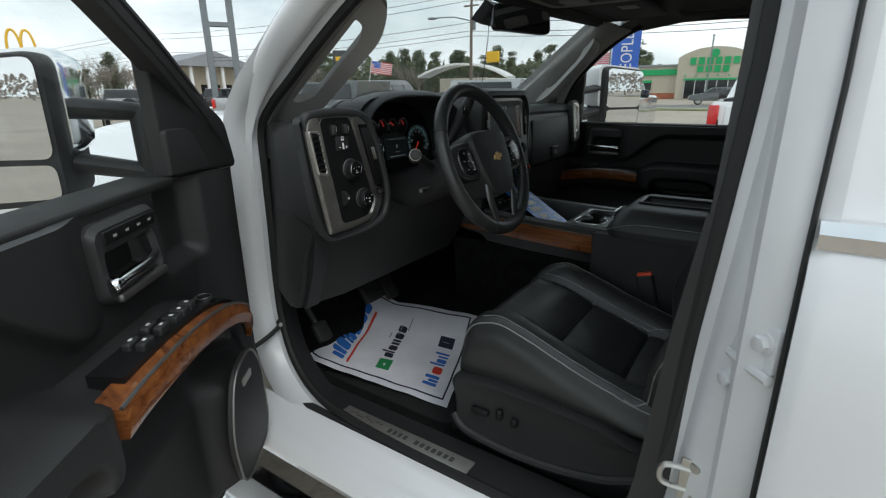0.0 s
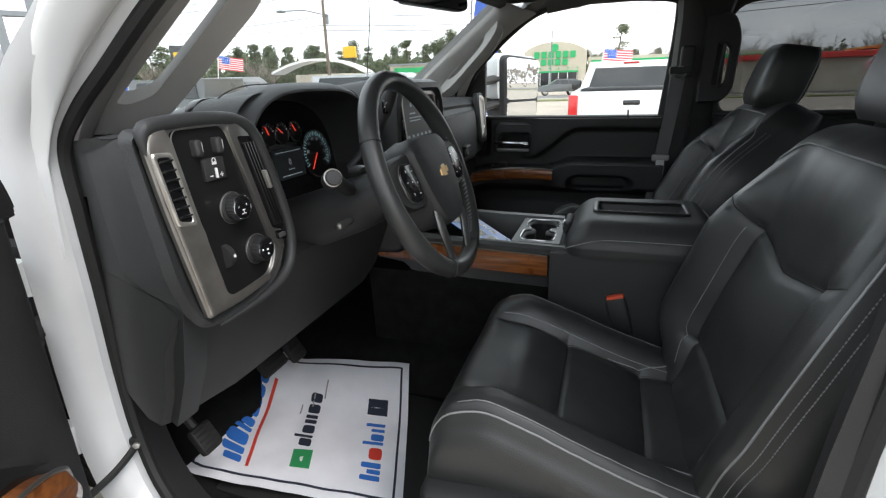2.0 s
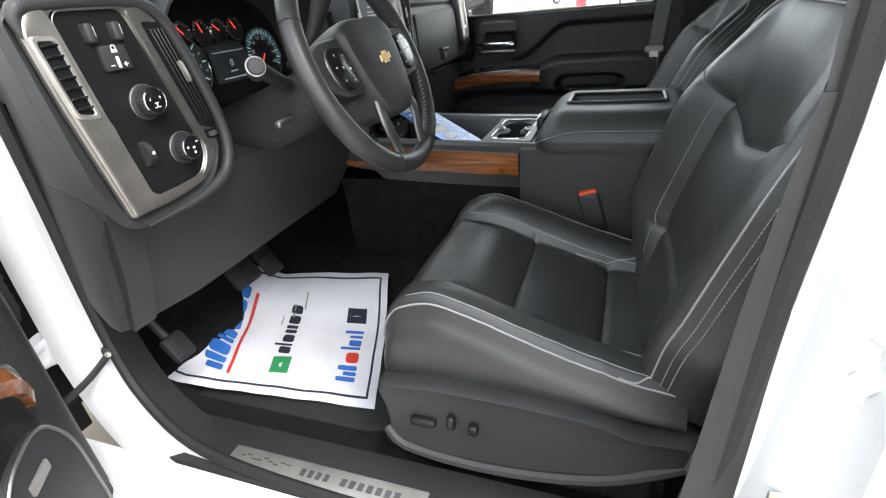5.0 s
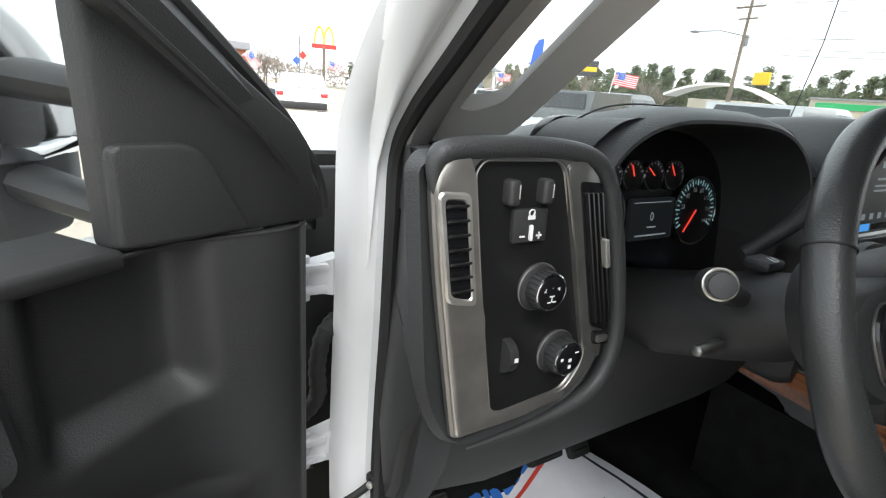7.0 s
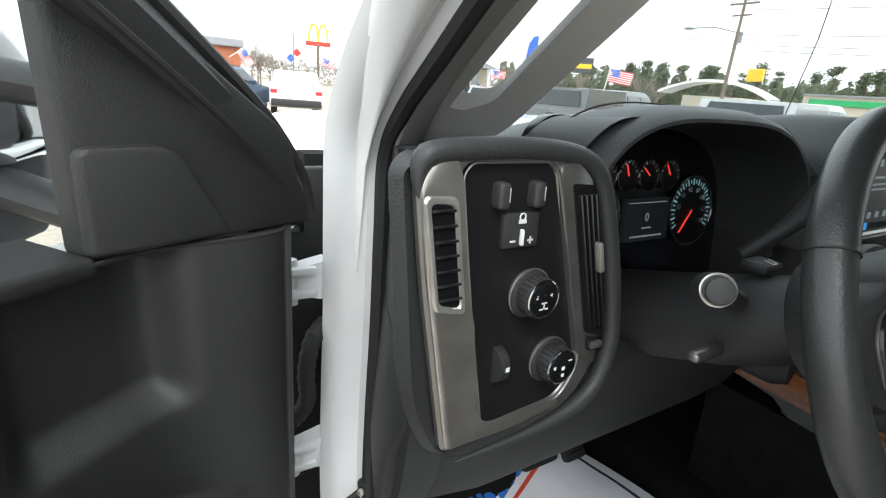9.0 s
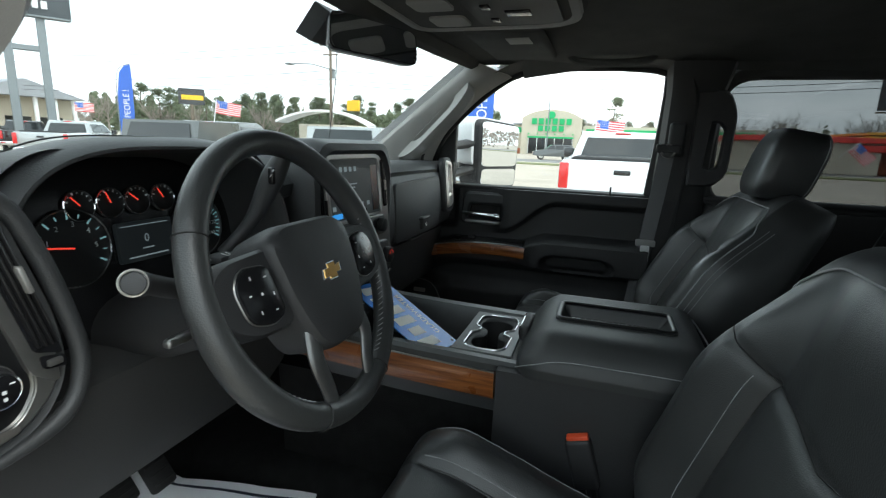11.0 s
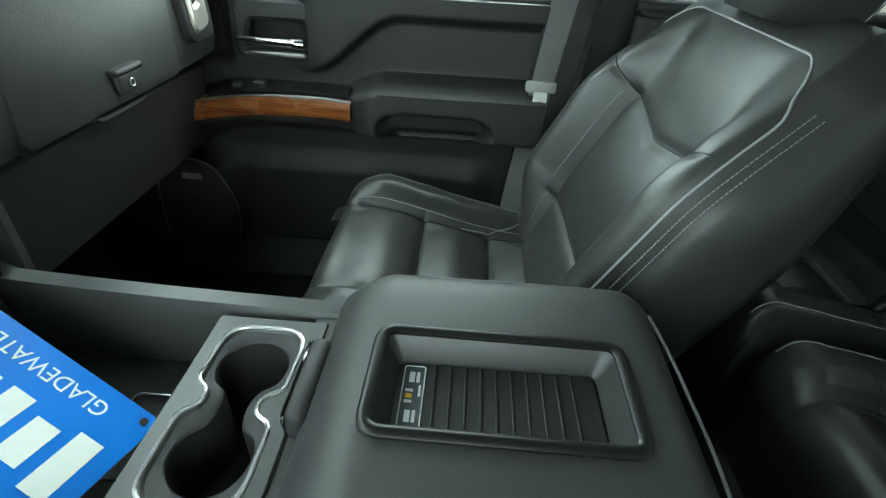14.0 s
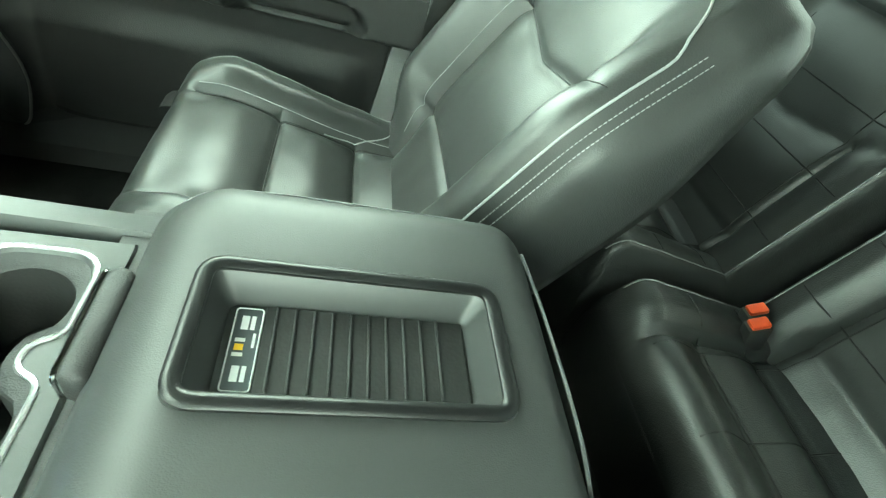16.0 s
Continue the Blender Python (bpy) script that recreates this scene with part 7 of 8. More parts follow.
    # wood strip along the shelf
    wz = [(0.175, 1.085), (0.21, 1.13), (0.27, 1.165), (0.36, 1.19), (0.48, 1.203), (0.60, 1.205), (0.67, 1.20)]
    wp = [V(p) for p in smooth_path([(u, z, 0) for u, z in wz], 5)]
    part("wood_strip", loft([[at(p.x, 0.04 + 0.02 * min(1, i / 6), p.y - 0.022), at(p.x, 0.052 + 0.02 * min(1, i / 6), p.y - 0.021), at(p.x, 0.058 + 0.02 * min(1, i / 6), p.y), at(p.x, 0.050 + 0.02 * min(1, i / 6), p.y + 0.021), at(p.x, 0.03, p.y + 0.024)] for i, p in enumerate(wp)]), "wood", door, "glossy burl wood strip")
    part("strip_edge", tube([at(p.x, 0.050 + 0.02 * min(1, i / 6), p.y + 0.0235) for i, p in enumerate(wp)], 0.003, 6), "smoke", door)
    # release handle in its recess
    bez = Matrix(fm) @ Matrix(((1, 0, 0, 0), (0, 0, 1, 0), (0, 1, 0, 0), (0, 0, 0, 1)))
    ho = round_poly([(0.385 + du, 1.285), (0.575 + du, 1.285), (0.585 + du, 1.412), (0.40 + du, 1.412)], 0.028, 6)
    hi_ = round_poly([(0.415 + du, 1.305), (0.555 + du, 1.305), (0.56 + du, 1.365), (0.43 + du, 1.365)], 0.014, 6)
    hz = part("handle_bezel", plate(ho, 0.020, bez @ pose(0, 0, -0.038), 0.009, hi_), "dash", door)
    part("handle_cup", plate(hi_, 0.004, bez @ pose(0, 0, -0.068), 0.0), "rubber", hz)
    part("release_lever", tube(smooth_path([at(0.40 + du * 0.6, -0.022, 1.326), at(0.45 + du * 0.6, -0.010, 1.325), at(0.515 + du * 0.4, -0.008, 1.323), at(0.55 + du * 0.7, -0.014, 1.320)], 6), [0.008] * 5 + [0.009] * 9 + [0.012] * 5, 10), "chrome", hz, "chrome release lever")
    part("lever_base", box(0.41 + du, 0.555 + du, -0.025, -0.010, 1.286, 1.302, 0.006), "smoke", hz)
    if driver:
        mem = part("memory_keys", box(0.415 + du, 0.56 + du, -0.02, -0.015, 1.378, 1.400, 0.003), "satin", hz)
        part("memory_marks", bars([(0.435 + du + 0.033 * i, 1.389, 0.009, 0.004) for i in range(4)], bez @ pose(0, 0, -0.0149)), "pillar", mem)
        swp = part("switch_shelf", loft([[at(u, 0.0, z), at(u, 0.048, z - 0.004), at(u, 0.048, z - 0.03), at(u, 0.0, z - 0.03)] for u, z in ((0.20, 1.165), (0.27, 1.20), (0.36, 1.226), (0.50, 1.238), (0.62, 1.24))]), "satin", door)
        for i in range(2):
            for j in range(2):
                part("window_switch", box(0.47 + 0.05 * i, 0.502 + 0.05 * i, 0.006 + 0.02 * j, 0.021 + 0.02 * j, 1.232, 1.248, 0.004), "plastic", swp)
                part("switch_mark_and_glint", box(0.482 + 0.05 * i, 0.490 + 0.05 * i, 0.011 + 0.02 * j, 0.016 + 0.02 * j, 1.247, 1.2485, 0.0005, 1), "mark", swp)
        for i in range(3):
            part("lock_switch", box(0.37 + 0.028 * i, 0.392 + 0.028 * i, 0.012, 0.038, 1.222, 1.240, 0.003), "plastic", swp)
            part("switch_mark_and_glint", box(0.378 + 0.028 * i, 0.384 + 0.028 * i, 0.022, 0.028, 1.2395, 1.2408, 0.0004, 1), "mark", swp)
        part("mirror_dial", join(disc(at(0.315, 0.026, 1.205), (0, 0, 1), 0.020, 0.016, 28, 0.004)), "satin", swp)
        part("dial_ring", ring(at(0.315, 0.026, 1.2215), (0, 0, 1), 0.014, 0.0010, 24, 5), "smoke", swp)
    else:
        swp = part("switch_shelf", loft([[at(u, 0.0, z), at(u, 0.06, z - 0.003), at(u, 0.06, z - 0.03), at(u, 0.0, z - 0.03)] for u, z in ((0.30, 1.20), (0.42, 1.234), (0.56, 1.238), (0.66, 1.238))]), "satin", door)
        part("window_switch", box(0.44, 0.47, 0.02, 0.04, 1.23, 1.247, 0.004), "plastic", swp)
        part("lock_switch", box(0.39, 0.41, 0.02, 0.04, 1.225, 1.238, 0.003), "plastic", swp)
    # speaker grille on the lower front
    spk = round_poly([(0.145, 0.80), (0.33, 0.78), (0.36, 0.92), (0.31, 1.045), (0.20, 1.055), (0.15, 0.98)], 0.05, 6)
    sc = part("speaker_grille", plate(spk, 0.012, bez @ pose(0, 0, 0.045), 0.006), "plastic", door)
    part("grille_rim", tube([bez @ V((p.x, p.y, 0.056)) for p in spk], 0.0028, 6, closed=True), "smoke", sc)
    part("grille_badge", plate(round_poly(rect(0.225, 0.995, 0.275, 1.012), 0.003, 3), 0.003, bez @ pose(0, 0, 0.057), 0.0), "silver", sc)
    # window frame, sail panel, glass
    hinge_side = ((-0.245, 1.43), (-0.236, 1.47), (-0.205, 1.515), (-0.165, 1.556), (-0.10, 1.608), (-0.03, 1.660), (0.04, 1.712), (0.12, 1.775), (0.205, 1.835), (0.32, 1.885)) if driver else ((-0.31, 1.43), (-0.305, 1.50), (-0.27, 1.56), (-0.18, 1.625), (-0.08, 1.695), (0.02, 1.765), (0.13, 1.835), (0.27, 1.885))
    fr_o = [(us + q, z) for q, z in hinge_side + ((0.49, 1.912), (0.70, 1.905), (0.775, 1.85), (0.755, 1.43))]
    path = smooth_path([(u, z, 0) for u, z in fr_o], 5)
    loops = []
    for i, p in enumerate(path):
        lean = tip * (p.y - 1.43) / 0.45 + frame_out(p.x)
        t = (path[min(i + 1, len(path) - 1)] - path[max(i - 1, 0)]).normalized()
        ins_ = V((t.y, -t.x))
        w = 0.045 if driver else 0.034
        loops.append([at(p.x, lean - 0.085, p.y), at(p.x, lean - 0.055, p.y), at(p.x + ins_.x * w * 0.35, lean - 0.042, p.y + ins_.y * w * 0.35), at(p.x + ins_.x * w, lean - 0.05, p.y + ins_.y * w), at(p.x + ins_.x * w, lean - 0.085, p.y + ins_.y * w)])
    part("window_frame", loft(loops), "door_trim", door, "", 50)
    low = [p for p in path if 1.50 < p.y < 1.80 and p.x < us + 0.35]
    part("frame_ridge", tube([at(p.x + 0.032, -0.036 + frame_out(p.x) + tip * (p.y - 1.43) / 0.45, p.y - 0.030) for p in low], 0.0035, 6), "rubber", door)
    part("frame_seal", tube([at(p.x - 0.004, -0.058 + frame_out(p.x) + tip * (p.y - 1.43) / 0.45, p.y + 0.004) for p in path], 0.009, 8), "rubber", door)
    part("frame_skin", tube([at(p.x, -0.10 + frame_out(p.x) + tip * (p.y - 1.43) / 0.45, p.y) for p in path], 0.014, 6), "rubber", door)
    sail_m = bez @ Matrix(((1, 0, 0, 0), (0, 1, 0, 0), (-0.28, 0, 1, 0.28 * 0.215), (0, 0, 0, 1))) if driver else bez
    sail = round_poly([(us + q, z) for q, z in (((-0.21, 1.432), (0.0, 1.432), (0.005, 1.68), (-0.02, 1.665), (-0.19, 1.53)) if driver else ((-0.29, 1.432), (0.0, 1.432), (0.005, 1.72), (-0.03, 1.715), (-0.285, 1.53)))], [0.008, 0.01, 0.02, 0.02, 0.02], 5)
    part("sail_panel", plate(sail, 0.024, sail_m @ pose(0, 0, -0.062), 0.006), "door_trim", door)
    part("sail_pocket", plate(round_poly([(us + q, z) for q, z in ((-0.115, 1.437), (0.0, 1.437), (0.0, 1.525), (-0.07, 1.525))], [0.01, 0.005, 0.01, 0.02], 5), 0.010, sail_m @ pose(0, 0, -0.0395), 0.005), "door_trim", door)
    pane = [(us - 0.01, 1.40), (us + 0.74, 1.40), (us + 0.74, 1.885), (us + 0.31, 1.87), (us + 0.19, 1.81), (us - 0.005, 1.67 if driver else 1.73)]
    gb = plate(pane, 0.004, bez @ Matrix(((1, 0, 0, 0), (0, 1, 0, 0), (0, tip / 0.45, 1, -tip / 0.45 * 1.43 - 0.075), (0, 0, 0, 1))), 0.0)
    part("window_pane", gb, "glass", door, "clear side glass").visible_shadow = False
    part("belt_seal", box(us - 0.005, us + 0.78, -0.130, -0.034, 1.420, 1.437, 0.006), "rubber", door)
    part("lock_pin", tube([at(0.955, -0.03, 1.425), at(0.955, -0.03, 1.462)], 0.0035, 8), "rubber", door)
    part("door_edge", box(edge_u, edge_u + 0.03, -0.11, -0.03 - (0.025 if driver else 0.0), 0.76, 1.43, 0.008), "rubber", door)
    if driver:
        part("hinge_face", box(edge_u + 0.032, u1 + 0.012, -0.078, -0.052, 0.76, 1.428, 0.006), "door_trim", door, "dark trim beside the hinges")
    mdn, mdz, skew, size = (0.045, -0.03, 0.08, 0.82) if driver else (0.0, 0.0, 0.55, 1.0)
    def mat_(u, n, z):
        if n < -0.255:
            u += skew * (-0.255 - n)
            n = -0.255 + (n + 0.255) * size
            z = 1.557 + (z - 1.557) * (0.5 + 0.5 * size)
        return at(u, n + mdn, z + mdz)
    # trailer mirror: twin arms, housing, two mirrors
    mh = part("mirror_housing", loft([[mat_(um + du, -0.385 + (n_ + 0.385) * k, 1.557 + (z_ - 1.557) * k) for n_, z_ in [(q.x, q.y) for q in round_poly([(-0.275, 1.405), (-0.50, 1.395), (-0.515, 1.69), (-0.27, 1.71)], 0.04, 6)]] for du, k in ((-0.085, 0.72), (-0.06, 0.93), (-0.01, 1.0), (0.03, 1.0), (0.036, 0.97))]), "plastic", door, "black trailer mirror housing")
    part("mirror_cap", loft([[mat_(um - 0.03 + du, -0.39 + (n_ + 0.39) * k, 1.61 + (z_ - 1.61) * k) for n_, z_ in [(q.x, q.y) for q in round_poly([(-0.262, 1.50), (-0.52, 1.50), (-0.522, 1.70), (-0.258, 1.718)], 0.04, 6)]] for du, k in ((-0.07, 0.6), (-0.05, 0.9), (0.0, 1.0), (0.04, 1.01))]), "chrome" if driver else "white", mh)
    part("mirror_face", loft([[mat_(um + 0.037 + du, q.x, q.y) for q in round_poly([(-0.285, 1.50), (-0.495, 1.50), (-0.505, 1.682), (-0.282, 1.698)], 0.025, 5)] for du in (0, 0.003)]), "mirror", mh, "mirror glass")
    part("wide_mirror", loft([[mat_(um + 0.037 + du - 0.02 * (1.46 - q.y), q.x, q.y) for q in round_poly([(-0.287, 1.418), (-0.49, 1.41), (-0.493, 1.488), (-0.286, 1.488)], 0.02, 5)] for du in (0, 0.003)]), "mirror", mh, "small wide-angle mirror")
    for z0, z1 in ((1.60, 1.575), (1.485, 1.455)):
        part("mirror_arm", tube([at(um - 0.07, -0.09, z1 + mdz), mat_(um - 0.04, -0.17, (z0 + z1) / 2), mat_(um - 0.02, -0.29, z0)], [0.03, 0.026, 0.03], 12, flat=0.7), "plastic", mh)
    part("arm_foot", box(um - 0.13, um - 0.02, -0.13, -0.075, 1.44 + mdz, 1.60 + mdz, 0.025), "plastic", mh)
    return door


ang = radians(53.0)
DH = V((-0.905, 0.465, 0))
fd = Matrix(((-math.sin(ang), math.cos(ang), 0, DH.x), (-math.cos(ang), -math.sin(ang), 0, DH.y), (0, 0, 1, 0), (0, 0, 0, 1)))
front_door("driver", fd, 1, "open white driver door, charcoal inner panel with wood strip and switches", True)
fp = Matrix(((0, -1, 0, 0.855), (-1, 0, 0, 0.585), (0, 0, 1, 0), (0, 0, 0, 1)))
front_door("passenger", fp, -1, "closed white passenger door, black inner panel with wood strip and armrest", False)
# ---- outside: lot, street, shops ----
ground = tagged(part("ground", sheet(lambda u, v: V((lerp(-900, 900, u), lerp(-900, 900, v), 0.0)), 12, 12, 0.2, (0, 0, -1)), "concrete"), "tan concrete car lot reaching to the street", "ground", kind="structure")
road = tagged(part("road", rbox((52, 20, 0.004), (13, 400, 0.012), 0.0, 1, pose(0, 0, 0, 0, 0, 0)), "asphalt"), "grey asphalt street beyond the lot", "road", kind="structure")
verge = tagged(part("verge", rbox((43.2, 20, 0.03), (3.0, 400, 0.10), 0.02, 1), "grass"), "strip of winter grass along the street", "grass", kind="structure")
kerb = tagged(part("kerb", rbox((45.0, 20, 0.05), (0.35, 400, 0.14), 0.03, 2), "stucco"), "pale concrete kerb", "kerb", kind="structure")


def polar(az, d, z=0.0):
    return V((-1.0 + d * math.sin(radians(az)), -0.3 + d * math.cos(radians(az)), z))


def wheel_parts(v, x, y, z, r, w, outx):
    tyre = part("tyre", join(tube([V((x, y + (r - 0.09) * math.cos(a), z + (r - 0.09) * math.sin(a))) for a in [2 * math.pi * i / 28 for i in range(28)]], 0.095, 10, closed=True, flat=1.0, up=(1, 0, 0))), "rubber", v)
    part("rim", disc((x + outx * (w * 0.25), y, z), (outx, 0, 0), r * 0.66, 0.05, 24, 0.012), "silver", tyre)


def pickup(m, paint, label, cap=False, black_tail=False):
    """A pickup standing at m, heading along +y; built at the origin and then moved."""
    v = thing("pickup_truck", (0, 0, 0), label, "pickup truck", "parked trucks")
    # lower body along its side outline
    side = [(-2.85, 0.62), (-2.88, 1.30), (-2.84, 1.38), (-0.95, 1.42), (-0.90, 1.40), (0.9, 1.38), (1.05, 1.34), (2.55, 1.27), (2.75, 1.10), (2.80, 0.60), (2.2, 0.52), (-2.4, 0.52)]
    loops = []
    for x, k, s in ((-1.0, 0.97, 0.0), (-0.985, 0.99, 0.0), (-0.93, 1.0, 0.02), (0.93, 1.0, 0.02), (0.985, 0.99, 0.0), (1.0, 0.97, 0.0)):
        loops.append([V((x, y * k, z + s - (0.05 if z > 1 and abs(x) > 0.95 else 0))) for y, z in side])
    part("body", loft(loops), paint, v)
    part("bed_void", rbox((0, -1.88, 1.30), (1.62, 1.72, 0.30), 0.03), "rubber", v)
    cabp = [(-0.95, 1.38, 0.93), (-0.80, 1.86, 0.80), (-0.70, 1.92, 0.74), (0.35, 1.93, 0.74), (0.55, 1.86, 0.78), (1.12, 1.36, 0.90)]
    part("cab", loft([[V((s * lerp(0.95, 0.76, (z - 1.36) / 0.56 if z > 1.36 else 0), y, z)) for y, z, w in cabp] for s in (-1, -0.96, -0.5, 0.5, 0.96, 1)]), paint, v)
    gl = part("rear_glass", loft([[V((x * 0.76, -0.940, 1.45)), V((x * 0.66, -0.840, 1.80)), V((x * 0.66, -0.78, 1.80)), V((x * 0.76, -0.86, 1.45))] for x in (-1, 1)]), "black_glass", v)
    part("windshield", loft([[V((x * 0.86, 1.085, 1.43)), V((x * 0.74, 0.625, 1.82)), V((x * 0.74, 0.585, 1.82)), V((x * 0.86, 1.03, 1.43))] for x in (-1, 1)]), "black_glass", v)
    part("grille", rbox((0, 2.76, 1.02), (1.25, 0.06, 0.34), 0.03), "paint_black", v)
    part("brake_lamp", rbox((0, -0.785, 1.885), (0.30, 0.05, 0.035), 0.01), "lamp_red", v)
    for s in (-1, 1):
        for y0, y1 in ((-0.72, 0.02), (0.08, 0.86)):
            part("side_glass", loft([[V((s * x, y0, 1.45)), V((s * x, y1, 1.45)), V((s * (x - 0.122), min(y1, 0.50), 1.80)), V((s * (x - 0.122), max(y0, -0.66), 1.80))] for x in (0.915, 0.938)]), "black_glass", v)
        part("tail_lamp", rbox((s * 0.91, -2.87, 1.14), (0.15, 0.08, 0.42), 0.02), "lamp_red", v)
        part("head_lamp", rbox((s * 0.80, 2.74, 1.10), (0.30, 0.08, 0.18), 0.02), "mirror", v)
        hs = part("door_mirror", rbox((s * 1.12, 0.78, 1.48), (0.22, 0.10, 0.22), 0.03), "paint_black", v)
        wheel_parts(v, s * 0.86, -1.85, 0.42, 0.42, 0.28, s)
        wheel_parts(v, s * 0.86, 1.85, 0.42, 0.42, 0.28, s)
    part("bumper", rbox((0, -2.95, 0.72), (1.92, 0.16, 0.20), 0.04), "chrome", v)
    part("tailgate_handle", rbox((0, -2.885, 1.22), (0.26, 0.03, 0.08), 0.015), "paint_black", v)
    part("tailgate", rbox((0, -2.87, 1.06), (1.52, 0.04, 0.56), 0.02), paint, v)
    if cap:
        part("bed_cap", loft([[V((x, y, z)) for y, z in ((-2.82, 1.38), (-2.70, 1.86), (-0.95, 1.88), (-0.92, 1.40))] for x in (-0.92, -0.80, 0.80, 0.92)]), paint, v)
        part("cap_glass", loft([[V((x * 0.78, -2.835, 1.45)), V((x * 0.70, -2.745, 1.80)), V((x * 0.70, -2.72, 1.80)), V((x * 0.78, -2.80, 1.45))] for x in (-1, 1)]), "black_glass", v)
    v.matrix_basis = m
    return v


def suv(m, paint, label, jeep=False):
    v = thing("parked_suv", (0, 0, 0), label, "car", "parked cars")
    h = 1.80
    side = [(-2.40, 0.55), (-2.46, 0.80), (-2.42, 1.15), (-2.30, 1.20), (1.0, 1.18), (2.2, 1.02), (2.42, 0.85), (2.42, 0.50), (1.9, 0.42), (-2.0, 0.42)]
    part("body", loft([[V((x, y * k, z)) for y, z in side] for x, k in ((-0.99, 0.96), (-0.95, 1.0), (0.95, 1.0), (0.99, 0.96))]), paint, v)
    top = [(-2.34, 1.17), (-2.12, 1.70), (-1.95, h - 0.02), (-0.6, h), (0.25, h - 0.05), (1.15, 1.18)]
    if jeep:
        top = [(-2.2, 1.17), (-2.15, 1.78), (-2.05, 1.84), (0.1, 1.84), (0.25, 1.78), (0.55, 1.18)]
    part("cabin", loft([[V((s * lerp(0.94, 0.76, (z - 1.17) / 0.63), y, z)) for y, z in top] for s in (-1, -0.95, 0.95, 1)]), paint, v)
    part("rear_glass", loft([[V((x * 0.78, -2.335 if not jeep else -2.21, 1.27)), V((x * 0.68, -2.155 if not jeep else -2.165, 1.66)), V((x * 0.68, -2.10, 1.66)), V((x * 0.78, -2.25, 1.27))] for x in (-1, 1)]), "black_glass", v)
    for s in (-1, 1):
        for y0, y1, yt0, yt1 in ((-2.0, -1.2, -1.85, -1.2), (-1.12, -0.2, -1.12, -0.2), (-0.12, 0.85, -0.12, 0.25)):
            part("side_glass", loft([[V((s * (x), y0, 1.24)), V((s * x, y1, 1.24)), V((s * (x - 0.125), yt1, 1.68)), V((s * (x - 0.125), yt0, 1.68))] for x in (0.90, 0.93)]), "black_glass", v)
        part("tail_lamp", rbox((s * 0.82, -2.40, 1.02), (0.26, 0.10, 0.17), 0.03), "lamp_red", v)
        part("door_mirror", rbox((s * 1.05, 0.62, 1.24), (0.18, 0.10, 0.15), 0.03), paint, v)
        part("roof_rail", tube([(s * 0.70, -1.8, h + 0.02), (s * 0.70, 0.1, h)], 0.02, 6), "satin", v)
        wheel_parts(v, s * 0.86, -1.45, 0.38, 0.38, 0.24, s)
        wheel_parts(v, s * 0.86, 1.45, 0.38, 0.38, 0.24, s)
    part("bumper", rbox((0, -2.45, 0.62), (1.86, 0.14, 0.26), 0.05), "plastic", v)
    part("plate_bar", rbox((0, -2.475, 0.92), (0.32, 0.02, 0.15), 0.01), "mark", v)
    if jeep:
        sp = part("spare_wheel", join(tube([V((0.1 + 0.30 * math.cos(a), -2.42, 1.02 + 0.30 * math.sin(a))) for a in [2 * math.pi * i / 24 for i in range(24)]], 0.10, 10, closed=True, up=(0, 1, 0))), "rubber", v)
        part("spare_rim", disc((0.1, -2.43, 1.02), (0, -1, 0), 0.23, 0.06, 20, 0.02), "silver", sp)
    v.matrix_basis = m
    return v


pickup(pose(10.3, -0.58, 0, 0, 0, -90), "white", "white pickup truck with red tail lamps parked beside the cab")
pickup(pose(14.2, 3.9, 0, 0, 0, 94), "paint_silver", "silver pickup truck facing the lot with dark glass")
pickup(pose(12.2, 5.9, 0, 0, 0, -84), "paint_silver", "silver pickup truck with a bed cap and dark rear glass", cap=True)
pickup(pose(10.5, 9.9, 0, 0, 0, -78), "paint_grey", "grey green pickup truck with a bed cap", cap=True)
pickup(pose(17.5, 19.0, 0, 0, 0, -70), "paint_dark", "dark green pickup truck seen from behind")
pickup(pose(15.5, 22.5, 0, 0, 0, -62), "paint_silver", "silver pickup truck with red tail lamps")
pickup(pose(19.0, 31.5, 0, 0, 0, -35), "paint_black", "black pickup truck with red tail lamps")
pickup(pose(22.5, 33.5, 0, 0, 0, -35), "paint_black", "black pickup truck at the lot edge")
suv(pose(11.0, 27.5, 0, 0, 0, -20), "paint_black", "black boxy off-roader with spare wheel on its back", True)
suv(pose(2.1, 22.5, 0, 0, 0, -42), "paint_blue", "slate blue sport utility car seen from behind")
suv(pose(4.9, 22.0, 0, 0, 0, -14), "white", "white sport utility car with red tail lamps")
suv(pose(-0.9, 27.0, 0, 0, 0, -35), "paint_black", "black sport utility car near the brick building")
suv(pose(60.0, 6.0, 0, 0, 0, 10), "paint_grey", "dark car parked in front of the shop")

# shop with the stucco gable and green band
shop = thing("variety_store", (95, 8, 0), "beige stucco shop with green band, arched front and green lettering", "store")
arch_o = [(4.6, 0.0), (15.4, 0.0), (15.4, 6.6), (14.2, 7.3), (12.5, 7.9), (10.0, 8.2), (7.5, 7.9), (5.8, 7.3), (4.6, 6.6)]
SF = Matrix(((0, 0, -1, 94.0), (-1, 0, 0, 20.2), (0, 1, 0, 0), (0, 0, 0, 1)))
part("front_gable", plate(arch_o, 1.2, SF @ pose(0, 0, -0.6)), "stucco", shop)
part("wing_wall", rbox((97, 29, 2.7), (5, 27, 5.4), 0.05, 1), "stucco", shop)
part("wing_wall", rbox((97, -10, 2.7), (5, 29, 5.4), 0.05, 1), "stucco", shop)
part("green_band", rbox((94.4, 28.5, 4.4), (0.3, 26, 0.95), 0.03, 1), "fascia_green", shop)
